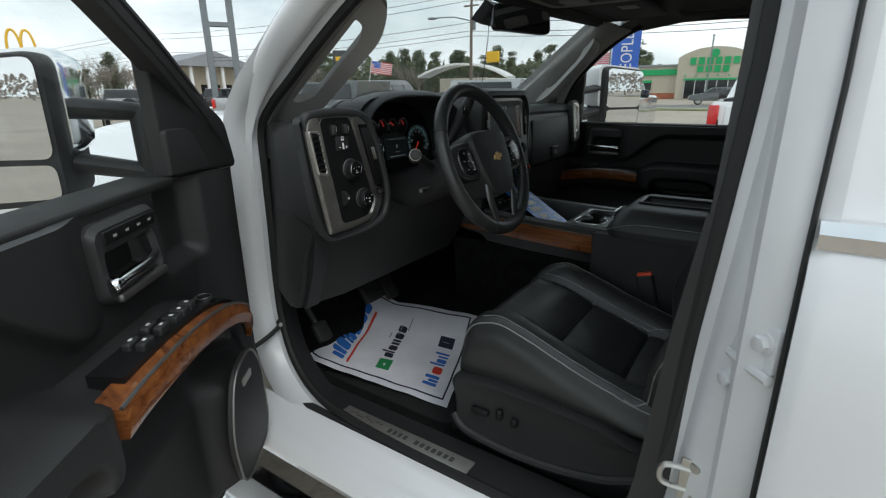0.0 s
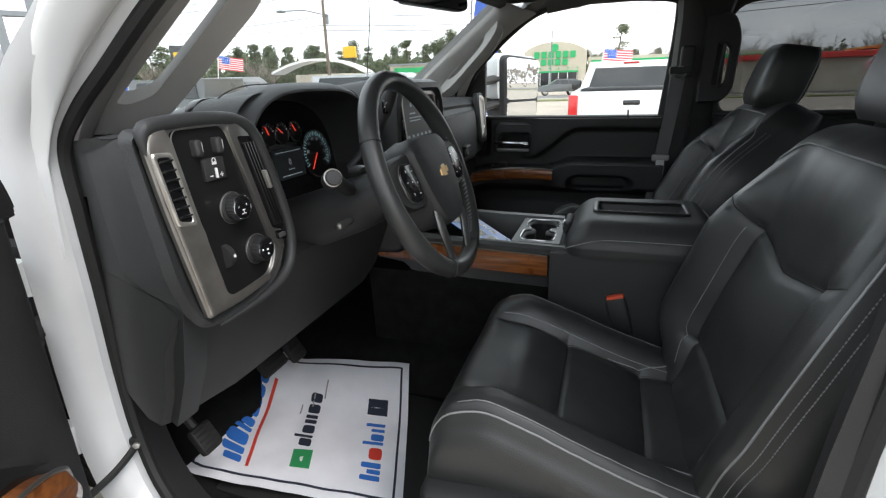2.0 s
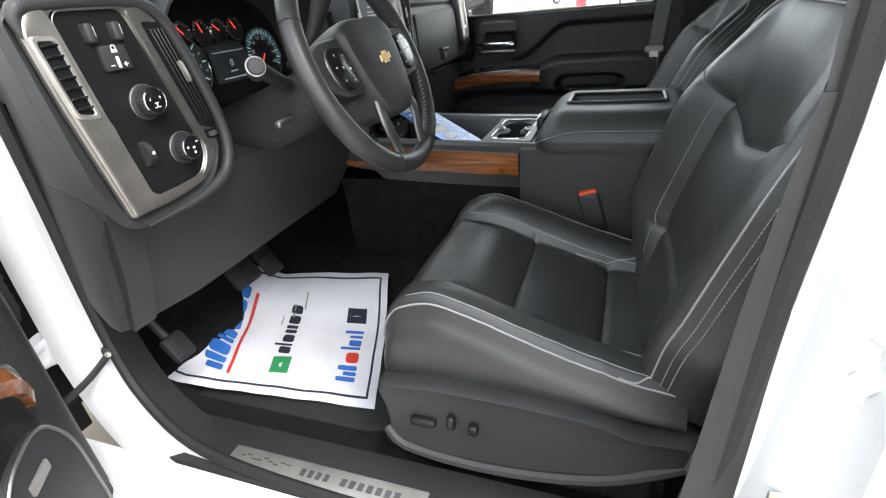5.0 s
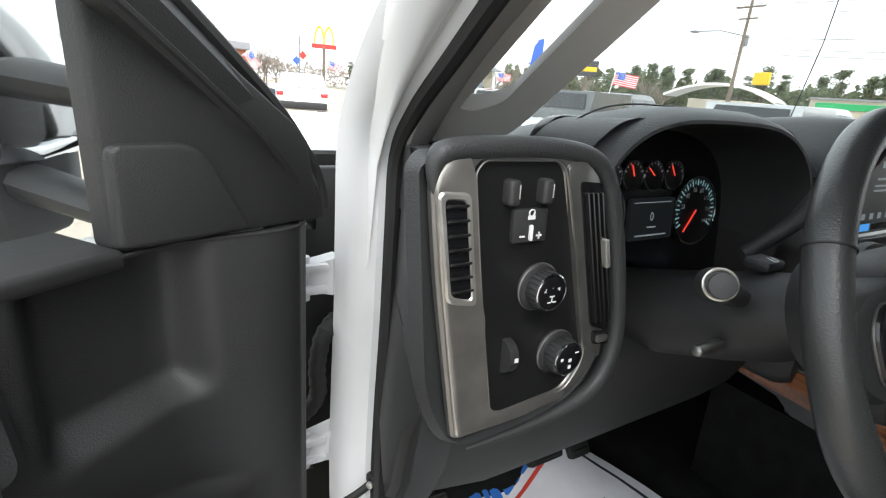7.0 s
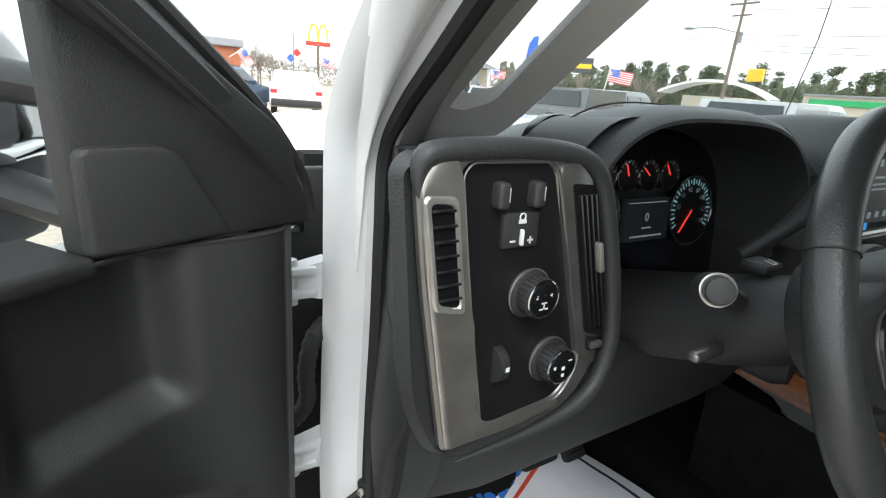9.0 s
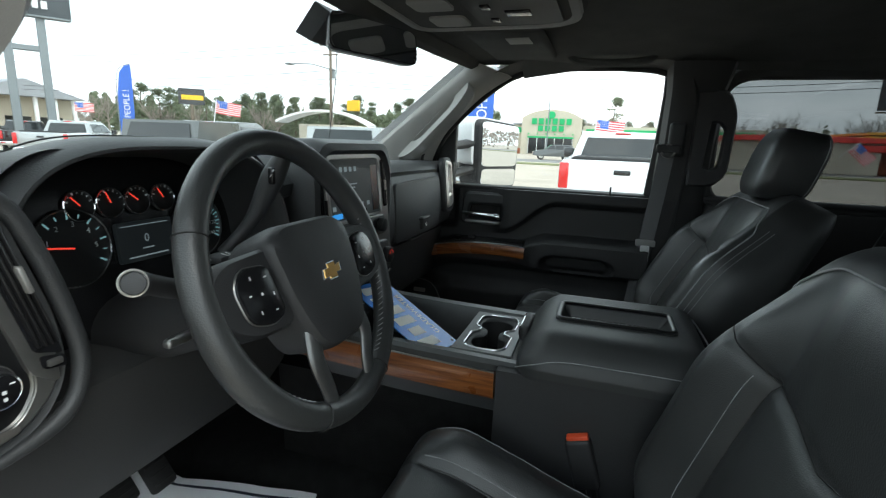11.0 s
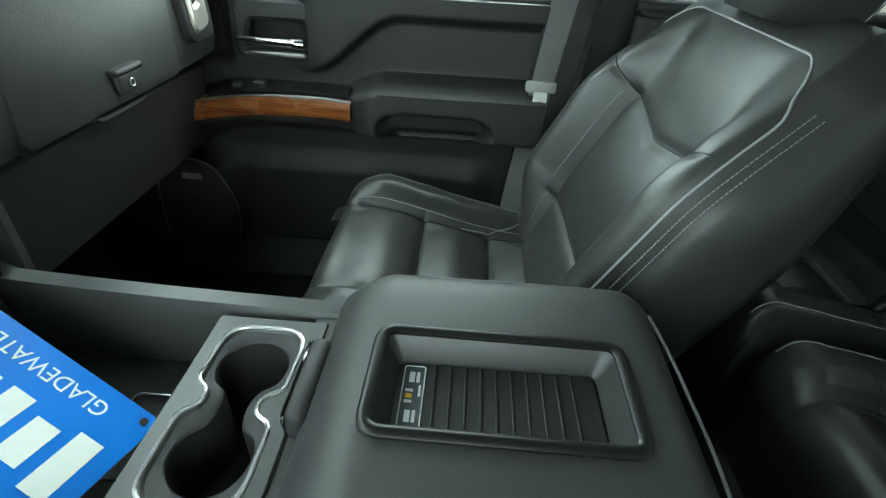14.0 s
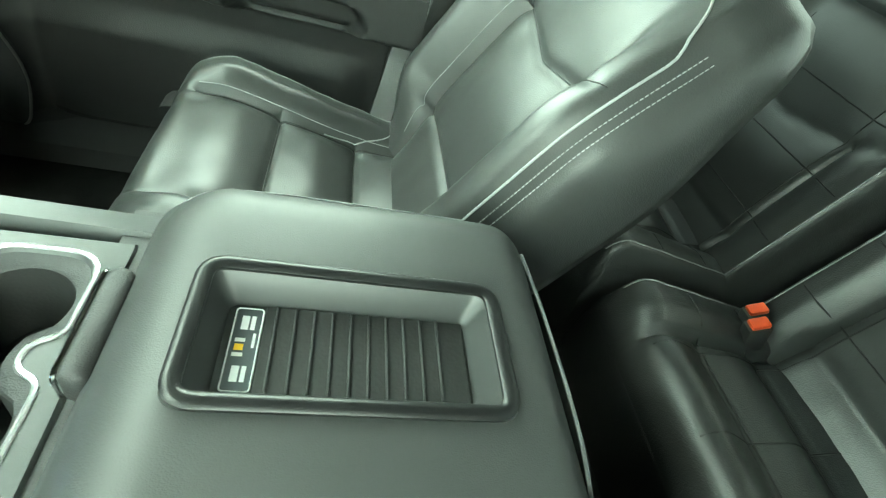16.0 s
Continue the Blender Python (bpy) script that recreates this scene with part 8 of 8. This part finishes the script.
part("green_band", rbox((94.4, -9.5, 4.4), (0.3, 27, 0.95), 0.03, 1), "fascia_green", shop)
part("shop_base", rbox((94.4, 9, 0.5), (0.35, 60, 1.0), 0.03, 1), "brick", shop)
for y in (27, 21.5):
    w = part("shop_window", rbox((94.4, y, 2.2), (0.2, 3.6, 1.5), 0.03, 1), "black_glass", shop)
    part("window_frame", rbox((94.33, y, 2.95), (0.15, 3.7, 0.4), 0.03, 1), "fascia_green", w)
dr = part("entrance", rbox((93.35, 10.2, 1.6), (0.2, 8.2, 2.9), 0.03, 1), "black_glass", shop)
part("entrance_frame", rbox((93.2, 10.2, 3.15), (0.2, 8.4, 0.3), 0.03, 1), "fascia_green", dr)
for i in range(6):
    part("entrance_mullion", rbox((93.2, 6.2 + 1.6 * i, 1.6), (0.12, 0.10, 2.9), 0.01, 1), "mark", dr)
    part("gable_lamp", rbox((93.2, 6.2 + 1.6 * i, 3.75), (0.2, 0.25, 0.25), 0.03, 1), "fascia_green", shop)
for q in [(6.9 + 1.25 * i, 6.0, 0.9, 1.1) for i in range(6)] + [(8.1 + 1.25 * i, 4.75, 0.9, 1.0) for i in range(4)]:
    part("letter_bar", bars([q], SF @ pose(0, 0, 0.62), 0.15), "fascia_green", shop)
part("sign_disc", disc(SF @ V((10, 7.15, 0.6)), (-1, 0, 0), 0.65, 0.15, 24), "fascia_green", shop)
part("parapet", rbox((96.5, 29, 5.5), (4.6, 27.2, 0.3), 0.03, 1), "roof_grey", shop)
lp = thing("lamp_post", (80, 9.2, 0), "thin dark lot lamp post before the store", "lamp post")
part("post", tube([(80, 9.2, 0), (80, 9.2, 8.6)], 0.09, 8), "sign_post", lp)
part("lamp_head", rbox((80, 9.2, 8.65), (0.5, 0.3, 0.15), 0.03, 1), "sign_post", lp)

# brick restaurant ahead
br_ = thing("brick_building", (-1, 60, 0), "low red brick building with grey roof band and stone chimney", "building")
part("wall", rbox((-6, 62, 2.0), (30, 8, 4.0), 0.05, 1), "brick", br_)
part("roof_band", rbox((-6, 61.8, 4.35), (30.6, 8.6, 0.8), 0.1, 1), "roof_grey", br_)
part("canopy", rbox((-6, 57.2, 2.75), (26, 1.6, 0.22), 0.04, 1), "stucco", br_)
part("chimney", rbox((2.3, 57.8, 2.9), (0.9, 0.8, 5.8), 0.05, 1), "stucco", br_)
for x in (-12, -4, 6.2):
    w = part("window", rbox((x, 57.95, 1.6), (2.6, 0.2, 1.3), 0.03, 1), "black_glass", br_)
    part("window_frame", rbox((x, 57.85, 1.6), (0.1, 0.15, 1.3), 0.02, 1), "mark", w)
# columned office across the street
of = thing("columned_office", polar(30, 75), "grey office with white columns and porch", "building")
c0 = polar(30.5, 75)
part("wall", rbox((c0.x, c0.y, 2.4), (12, 6, 4.8), 0.05, 1), "stucco", of)
part("gable_roof", loft([[(c0.x + x, c0.y + y, z) for x, z in ((-6.6, 4.8), (0, 6.6), (6.6, 4.8))] for y in (-5, 3.5)]), "roof_grey", of)
for i in range(6):
    part("column", disc((c0.x - 5.2 + 2.1 * i, c0.y - 4.4, 0), (0, 0, 1), 0.22, 4.8, 12), "mark", of)
    part("window", rbox((c0.x - 4.2 + 1.7 * i, c0.y - 3.05, 1.9), (0.9, 0.1, 1.6), 0.02, 1), "black_glass", of)

# red and orange drive-in buildings to the side
rb = thing("drive_in_shop", polar(107, 62), "red and yellow roofed drive-in with pale walls", "building")
c1 = polar(106, 62)
part("wall", rbox((c1.x, c1.y, 1.5), (10, 12, 3.0), 0.05, 1), "stucco", rb)
part("red_band", rbox((c1.x - 0.3, c1.y, 3.1), (10.4, 12.4, 0.5), 0.05, 1), "red_sign", rb)
part("green_door", rbox((c1.x - 5.1, c1.y + 1.5, 1.3), (0.2, 1.6, 2.6), 0.05, 1), "fascia_green", rb)
rb2 = thing("drive_in_shop", polar(117, 55), "drive-in with layered yellow canopy over a red band", "building")
c2 = polar(117, 66)
part("wall", rbox((c2.x + 3, c2.y, 1.2), (8, 16, 2.4), 0.05, 1), "brick", rb2)
part("red_band", rbox((c2.x, c2.y, 2.4), (9, 17, 0.6), 0.05, 1), "red_sign", rb2)
for i in range(3):
    part("canopy_slat", rbox((c2.x - 0.2, c2.y, 3.0 + 0.35 * i), (9, 16.5, 0.24), 0.03, 1), "yellow_roof", rb2)
# arched canopy and the yellow sign past the trucks
ca = thing("arched_canopy", polar(59, 70), "white arched drive-in canopy", "building")
c3 = polar(58.5, 66)
part("canopy_roof", loft([[(c3.x + dx * 6.5 * 0.86 + o, c3.y - dx * 6.5 * 0.5, 3.2 + 1.6 * (1 - dx * dx) + t) for dx in [lerp(-1, 1, i / 14) for i in range(15)]] + [] for o, t in ((0, 0), (2.5, 0), (2.5, 0.25), (0, 0.25), (0, 0))], cap=False, closed=False), "mark", ca)
part("canopy_wall", rbox((c3.x + 3, c3.y, 1.6), (7, 7, 3.2), 0.05, 1), "stucco", ca)
part("roof_sign", rbox((polar(61.6, 66).x, polar(61.6, 66).y, 5.7), (0.4, 1.7, 1.3), 0.05, 1), "yellow", ca)

# dealer sign on two posts
def pylon():
    s = thing("dealer_sign", polar(33, 30), "tall dark dealer sign on twin grey posts with pale emblem", "sign")
    c = polar(32.9, 30)
    f = frame_of((c.x, c.y, 8.15), (math.cos(radians(33)), -math.sin(radians(33)), 0), (0, 0, 1))
    part("sign_panel", plate(round_poly(rect(-1.75, -1.75, 1.75, 1.75), 0.08, 3), 0.6, f @ pose(0, 0, -0.3), 0.03), "sign_dark", s)
    part("panel_edge", tube([f @ V((x, y, 0.3)) for x, y in ((-1.75, -1.75), (1.75, -1.75), (1.75, 1.75), (-1.75, 1.75))], 0.05, 6, closed=True), "sign_post", s)
    part("sign_ring", ring(f @ V((0.05, 0.75, 0.33)), f.to_3x3() @ V((0, 0, 1)), 0.62, 0.05, 32, 6), "mark", s)
    part("sign_shields", bars([(-0.22 + 0.27 * i, 0.75 + 0.06 * (i - 1), 0.16, 0.6) for i in range(3)], f @ pose(0, 0, 0.31), 0.05), "letter", s)
    for q in [(-1.12 + 0.57 * i, -0.45, 0.42, 0.42) for i in range(5)] + [(-0.78 + 0.32 * i, -1.25, 0.22, 0.32) for i in range(6)]:
        part("letter_bar", bars([q], f @ pose(0, 0, 0.31), 0.04), "mark", s)
    for x in (-0.62, 0.62):
        part("post", rbox((0, 0, 0), (0.34, 0.34, 6.6), 0.04, 1, f @ pose(x, -4.95, 0, 90, 0, 0)), "sign_post", s)
    part("crossbar", rbox((0, 0, 0), (1.5, 0.24, 0.3), 0.03, 1, f @ pose(0, -3.1, 0)), "sign_post", s)


pylon()

# twin yellow arches sign on its pole, far off
s_ = thing("arches_sign", polar(17.4, 90), "yellow double arch sign over a red bar on a pole", "sign")
ac = polar(17.4, 90)
af = frame_of((ac.x, ac.y, 7.3), (math.cos(radians(17)), -math.sin(radians(17)), 0), (0, 0, 1))
for x in (-0.75, 0.75):
    part("arch", tube([af @ V((x + 0.75 * math.cos(a), 2.6 * math.sin(a), 0)) for a in [math.pi * i / 16 for i in range(17)]], 0.17, 8), "yellow", s_)
part("red_bar", rbox((0, 0, 0), (4.0, 0.7, 0.4), 0.05, 1, af @ pose(0, -0.35, 0)), "red_sign", s_)
part("pole", tube([(ac.x, ac.y, 0), (ac.x, ac.y, 7.0)], 0.25, 8), "pole", s_)
s2 = thing("pizza_sign", polar(15, 80), "small red and blue diamond sign on a post", "sign")
dc = polar(14.9, 80)
part("post", tube([(dc.x, dc.y, 0), (dc.x, dc.y, 7.5)], 0.12, 8), "sign_post", s2)
part("red_tile", rbox((0, 0, 0), (0.9, 0.15, 0.9), 0.05, 1, pose(dc.x + 0.5, dc.y, 4.9, 0, 45, 0)), "red_sign", s2)
part("blue_tile", rbox((0, 0, 0), (0.9, 0.15, 0.9), 0.05, 1, pose(dc.x - 0.4, dc.y, 4.1, 0, 45, 0)), "flag_blue", s2)
s3 = thing("drive_in_sign", polar(45.6, 70), "black sign with yellow stripe on a pole", "sign")
sc_ = polar(45.4, 70)
sfm = frame_of((sc_.x, sc_.y, 5.9), (math.cos(radians(45)), -math.sin(radians(45)), 0), (0, 0, 1))
part("sign_box", rbox((0, 0, 0), (2.9, 1.9, 0.4), 0.05, 1, sfm), "paint_black", s3)
part("sign_stripe", bars([(0.1, -0.1, 2.4, 0.55)], sfm @ pose(0, 0, 0.21), 0.03), "yellow", s3)
part("pole", tube([(sc_.x, sc_.y, 0), (sc_.x, sc_.y, 5.0)], 0.2, 8), "pole", s3)
s4 = thing("billboard", polar(114.5, 75), "dark billboard with pale bars on a steel post", "billboard")
bc = polar(114.4, 75)
bf = frame_of((bc.x, bc.y, 8.6), (math.cos(radians(114)), -math.sin(radians(114)), 0), (0, 0, 1))
part("panel", rbox((0, 0, 0), (6.4, 3.6, 0.5), 0.05, 1, bf), "sign_dark", s4)
part("panel_bars", bars([(0, 1.0, 5.2, 0.7), (0.2, 0.1, 4.0, 0.25), (0.0, -0.6, 3.4, 0.25), (0, -1.2, 4.4, 0.3)], bf @ pose(0, 0, 0.26), 0.03), "paint_grey", s4)
part("post", tube([(bc.x, bc.y, 0), (bc.x, bc.y, 6.8)], 0.35, 10), "pole", s4)
part("catwalk", rbox((0, 0, 0), (7.4, 0.15, 0.8), 0.03, 1, bf @ pose(0.4, -2.0, 0)), "pole", s4)


# feather banners and small flags
def feather(az, d, h, mat, word, label):
    c = polar(az, d)
    f = frame_of((c.x, c.y, 0), (math.cos(radians(az)), -math.sin(radians(az)), 0), (0, 0, 1))
    b = thing("feather_banner", c, label, "banner", "feather banners")
    part("banner_pole", tube(smooth_path([f @ V(p) for p in ((-0.42, 0, 0), (-0.42, h * 0.7, 0), (-0.30, h * 0.93, 0), (0.18, h, 0))], 5), 0.02, 6), "sign_post", b)
    loop = [(-0.40, 0.55), (0.12, 0.55), (0.20, h * 0.5), (0.22, h * 0.85), (0.20, h - 0.03), (-0.06, h * 0.975), (-0.27, h * 0.91), (-0.39, h * 0.7)]
    part("banner_cloth", plate(loop, 0.012, f), mat, b)
    part("banner_word", lettering(word, 0.36, f @ pose(-0.06, h * 0.47, 0.016, 0, 0, 90), 0.004, h * 0.55), "mark", b)


feather(76.4, 12.2, 4.0, "flag_blue", "WE THE PEOPLE !", "blue feather banner with white lettering")
feather(119.6, 19.5, 4.0, "flag_blue", "WE THE PEOPLE !", "blue feather banner with white lettering")
feather(40.0, 28.0, 4.6, "flag_blue", "WE THE PEOPLE !", "blue feather banner with white lettering")
feather(26.9, 30.0, 4.0, "flag_red", "ALIGNMENTS !", "red feather banner with white lettering")


def car_flag(az, d, z, tilt):
    c = polar(az, d)
    f = frame_of((c.x, c.y, z), (math.cos(radians(az)), -math.sin(radians(az)), 0.12), (0, 0, 1)) @ pose(0, 0, 0, 0, 0, tilt) @ Matrix.Scale(0.58, 4)
    b = thing("car_flag", (c.x, c.y, z), "small striped flag with starred blue field on a thin staff", "flag", "car flags")
    part("staff", tube([f @ V((-0.02, -0.5, 0)), f @ V((-0.02, 0.55, 0))], 0.012, 6), "mark", b)
    for i in range(13):
        part("stripe", sheet(lambda u, v, i=i: f @ V((u * 0.95, 0.5 - 0.04 * (i + v), 0.05 * math.sin(u * 7 + i * 0.1))), 10, 1, 0.004, f.to_3x3() @ V((0, 0, 1))), "flag_red" if i % 2 == 0 else "mark", b)
    part("star_field", sheet(lambda u, v: f @ V((u * 0.42, 0.502 - 0.28 * v, 0.006 + 0.05 * math.sin(u * 0.42 / 0.95 * 7))), 6, 1, 0.006, f.to_3x3() @ V((0, 0, 1))), "flag_blue", b)
    part("stars", join(*[bars([(0.05 + 0.07 * (i % 6), 0.47 - 0.055 * (i // 6), 0.022, 0.022)], f @ pose(0, 0, 0.065), 0.004) for i in range(24)]), "mark", b)


for az, d, z, tl in ((88.6, 11.0, 1.88, -12), (72.0, 13.0, 2.2, -10), (47.6, 13.5, 2.1, -15), (35.8, 22.0, 2.2, -8), (9.2, 19.5, 2.2, -60), (110.8, 17.0, 1.75, -50), (17.5, 22, 2.1, -20)):
    car_flag(az, d, z, tl)


# power poles and wires
def power_pole(p, h):
    b = thing("power_pole", p, "weathered wooden power pole with crossarm and insulators", "power pole", "power poles")
    part("shaft", tube([(p.x, p.y, 0), (p.x, p.y, h)], [0.16, 0.11], 8), "pole", b)
    part("crossarm", rbox((p.x, p.y, h - 0.5), (0.12, 2.2, 0.14), 0.02, 1), "pole", b)
    part("crossarm", rbox((p.x, p.y, h - 1.3), (0.12, 1.5, 0.12), 0.02, 1), "pole", b)
    part("transformer", disc((p.x + 0.3, p.y, h - 3.2), (0, 0, 1), 0.24, 0.8, 14, 0.05), "sign_post", b)
    for dy in (-1, -0.4, 0.4, 1):
        part("insulator", disc((p.x, p.y + dy, h - 0.43), (0, 0, 1), 0.05, 0.2, 8), "letter", b)


pp1, pp2, pp3 = polar(59.2, 46), V((40.0, -45, 0)), V((36.0, 78, 0))
pp4 = polar(118.0, 44)
for p, h in ((pp1, 9.9), (pp3, 10.0), (pp4, 9.0)):
    power_pole(p, h)
wires = thing("power_lines", (38, 20, 8), "black overhead power lines between the poles", "power line", kind="stuff")
for dy, z in ((0, 9.6), (0.5, 9.0), (0, 7.3), (0.3, 6.6), (0.0, 6.2)):
    for a, b in ((pp3, pp1), (pp1, pp4), (V((33, 150, 0)), pp3), (pp4, V((70, -150, 0)))):
        part("wire", tube([V((lerp(a.x, b.x, i / 10), lerp(a.y, b.y, i / 10) + dy, z - 2.4 * (1 - (2 * i / 10 - 1) ** 2) * 0.35)) for i in range(11)], 0.02, 4), "rubber", wires)
arm = thing("street_lamp", polar(57.6, 46), "street lamp arm on the power pole", "lamp")
part("lamp_arm", tube([V((pp1.x, pp1.y, 7.4)), V((pp1.x - 1.0, pp1.y + 1.2, 7.7)), V((pp1.x - 2.0, pp1.y + 2.4, 7.6))], 0.05, 6), "sign_post", arm)
part("lamp_head", rbox((pp1.x - 2.2, pp1.y + 2.6, 7.55), (0.6, 0.6, 0.15), 0.05, 1), "sign_post", arm)


# ---- trees ----
def clump_mesh(name, n, spread, size, seed):
    rnd = random.Random(seed)
    bm = bmesh.new()
    for _ in range(n):
        a, e, r = rnd.uniform(0, 6.283), rnd.uniform(-1, 1), rnd.random() ** 0.45
        c = V((math.cos(a) * math.sqrt(1 - e * e), math.sin(a) * math.sqrt(1 - e * e), e)) * r * spread
        ax = V((rnd.uniform(-1, 1), rnd.uniform(-1, 1), rnd.uniform(-0.6, 1))).normalized()
        t = ax.orthogonal().normalized() * size * rnd.uniform(0.5, 1.2)
        b = ax.cross(t)
        vs = [bm.verts.new(c + t), bm.verts.new(c + b * 0.5), bm.verts.new(c - t * 0.8), bm.verts.new(c - b * 0.5)]
        bm.faces.new(vs)
    return bm


def pine(p, h, seed, label="tall pine tree with dark uneven crown"):
    rnd = random.Random(seed)
    t = thing("pine_tree", p, label, "tree", "roadside pines")
    part("trunk", tube([p, p + V((rnd.uniform(-0.3, 0.3), rnd.uniform(-0.3, 0.3), h * 0.6)), p + V((0, 0, h * 0.97))], [0.22, 0.15, 0.04], 7), "bark", t)
    bms = []
    for i in range(rnd.randint(22, 28)):
        f = rnd.uniform(0.14, 1.0)
        w = (1.05 - f) * h * 0.34 + 0.35
        a = rnd.uniform(0, 6.283)
        c = p + V((math.cos(a) * w * rnd.uniform(0.2, 0.9), math.sin(a) * w * rnd.uniform(0.2, 0.9), h * f))
        b = clump_mesh("c", 70, h * rnd.uniform(0.07, 0.13), h * 0.030, rnd.random())
        bmesh.ops.scale(b, vec=(1, 1, 0.62), verts=b.verts)
        bmesh.ops.translate(b, verts=b.verts, vec=c)
        bms.append(b)
    part("crown", join(*bms), "pine", t)
    return t


def bare_tree(p, h, seed):
    rnd = random.Random(seed)
    t = thing("bare_tree", p, "leafless winter tree with fine grey twigs", "tree", "bare trees")
    bms = [tube([p, p + V((0, 0, h * 0.45))], [0.18, 0.12], 6)]
    for i in range(12):
        a, s = rnd.uniform(0, 6.283), rnd.uniform(0.25, 0.48)
        o = p + V((0, 0, h * s))
        d = V((math.cos(a), math.sin(a), rnd.uniform(0.7, 1.7))).normalized() * h * rnd.uniform(0.3, 0.5)
        bms.append(tube([o, o + d * 0.5, o + d + V((0, 0, 0.06 * h))], [0.07, 0.04, 0.012], 4))
        for j in range(9):
            q = o + d * rnd.uniform(0.35, 1.0)
            e = V((rnd.uniform(-1, 1), rnd.uniform(-1, 1), rnd.uniform(0.1, 1.2))).normalized() * h * rnd.uniform(0.08, 0.2)
            bms.append(tube([q, q + e], [0.03, 0.008], 3))
    part("crown", join(*bms), "twig", t)
    return t


rt = random.Random(5)
base_pines = [pine(V((0, 0, 0)), 11.0, s) for s in (1, 2, 3)]
base_bare = [bare_tree(V((0, 0, 0)), 9.0, s) for s in (11, 12)]
spots = []
for i in range(64):
    az = rt.uniform(40, 78)
    spots.append((az, rt.uniform(115, 160), 0, rt.uniform(0.75, 1.15)))
for i in range(16):
    spots.append((rt.uniform(78, 100), rt.uniform(135, 170), 0, rt.uniform(0.7, 0.95)))
for i in range(10):
    spots.append((rt.uniform(116, 130), rt.uniform(90, 130), 0, rt.uniform(0.7, 1.0)))
for i in range(18):
    spots.append((rt.uniform(20, 33), rt.uniform(110, 150), 0, rt.uniform(0.5, 0.8)))
spots.append((90.3, 130, 0, 1.25))
for az, lo, hi, n, s0, s1 in ((100, 90, 116, 22, 0.9, 1.3), (28, 20, 36, 26, 0.7, 1.1), (48, 36, 60, 16, 0.8, 1.1), (90, 84, 102, 10, 0.9, 1.2), (12, 10.5, 14, 5, 0.5, 0.8), (120, 112, 140, 12, 0.9, 1.2)):
    for i in range(n):
        spots.append((rt.uniform(lo, hi), rt.uniform(105, 150) if az != 12 else rt.uniform(62, 72), 1, rt.uniform(s0, s1)))
for az, d, kind, s in spots:
    src = base_bare if kind else base_pines
    k = rt.randrange(len(src))
    p = polar(az, d)
    m = pose(p.x, p.y, 0, 0, 0, rt.uniform(0, 360))
    o = copy_thing(src[k], m)
    o.scale = (s, s, s)
for i, b in enumerate(base_pines):
    p = polar((52, 58, 71)[i], 125)
    b.location = p
for i, b in enumerate(base_bare):
    b.location = polar((24, 105)[i], 118)
# far belts of woods close the horizon
def belt(name, label, az0, az1, d0, d1, height, count, size, mat, seed):
    """A wood far off: small leaf clumps heaped under an uneven line of tree tops."""
    wr = random.Random(seed)
    vs, fs = [], []
    for i in range(count):
        az, d = wr.uniform(az0, az1), wr.uniform(d0, d1)
        p = polar(az, d)
        top = height * (0.72 + 0.30 * noise.noise(V((az * 0.22, seed, 0))) + 0.34 * noise.noise(V((az * 1.3, seed, 3))) + 0.16 * noise.noise(V((az * 4.1, seed, 7))))
        h = max(0.2, top) * wr.random() ** 0.5
        s = size * wr.uniform(0.5, 1.3)
        a, b = wr.uniform(0, 6.283), wr.uniform(-0.7, 0.7)
        u, w = V((math.cos(a), math.sin(a), b)) * s, V((-math.sin(a) * 0.4, math.cos(a) * 0.4, 0.8)) * s
        c = V((p.x, p.y, h))
        k = len(vs)
        vs += [c + u, c + w, c - u * 0.9, c - w * 0.8]
        fs.append((k, k + 1, k + 2, k + 3))
    me = bpy.data.meshes.new(name)
    me.from_pydata(vs, [], fs)
    me.materials.append(M[mat])
    return tagged(new(name, me), label, "woods", kind="stuff")


belt("far_woods", "far belt of bare brown winter woods", 0, 360, 165, 200, 8.5, 36000, 0.50, "twig", 9)
belt("pine_woods", "dark green belt of pines behind the shops", 37, 82, 128, 160, 11.0, 16000, 0.55, "pine", 4)
belt("pine_woods", "dark green belt of pines behind the shops", 84, 134, 150, 180, 9.0, 9000, 0.55, "pine", 6)
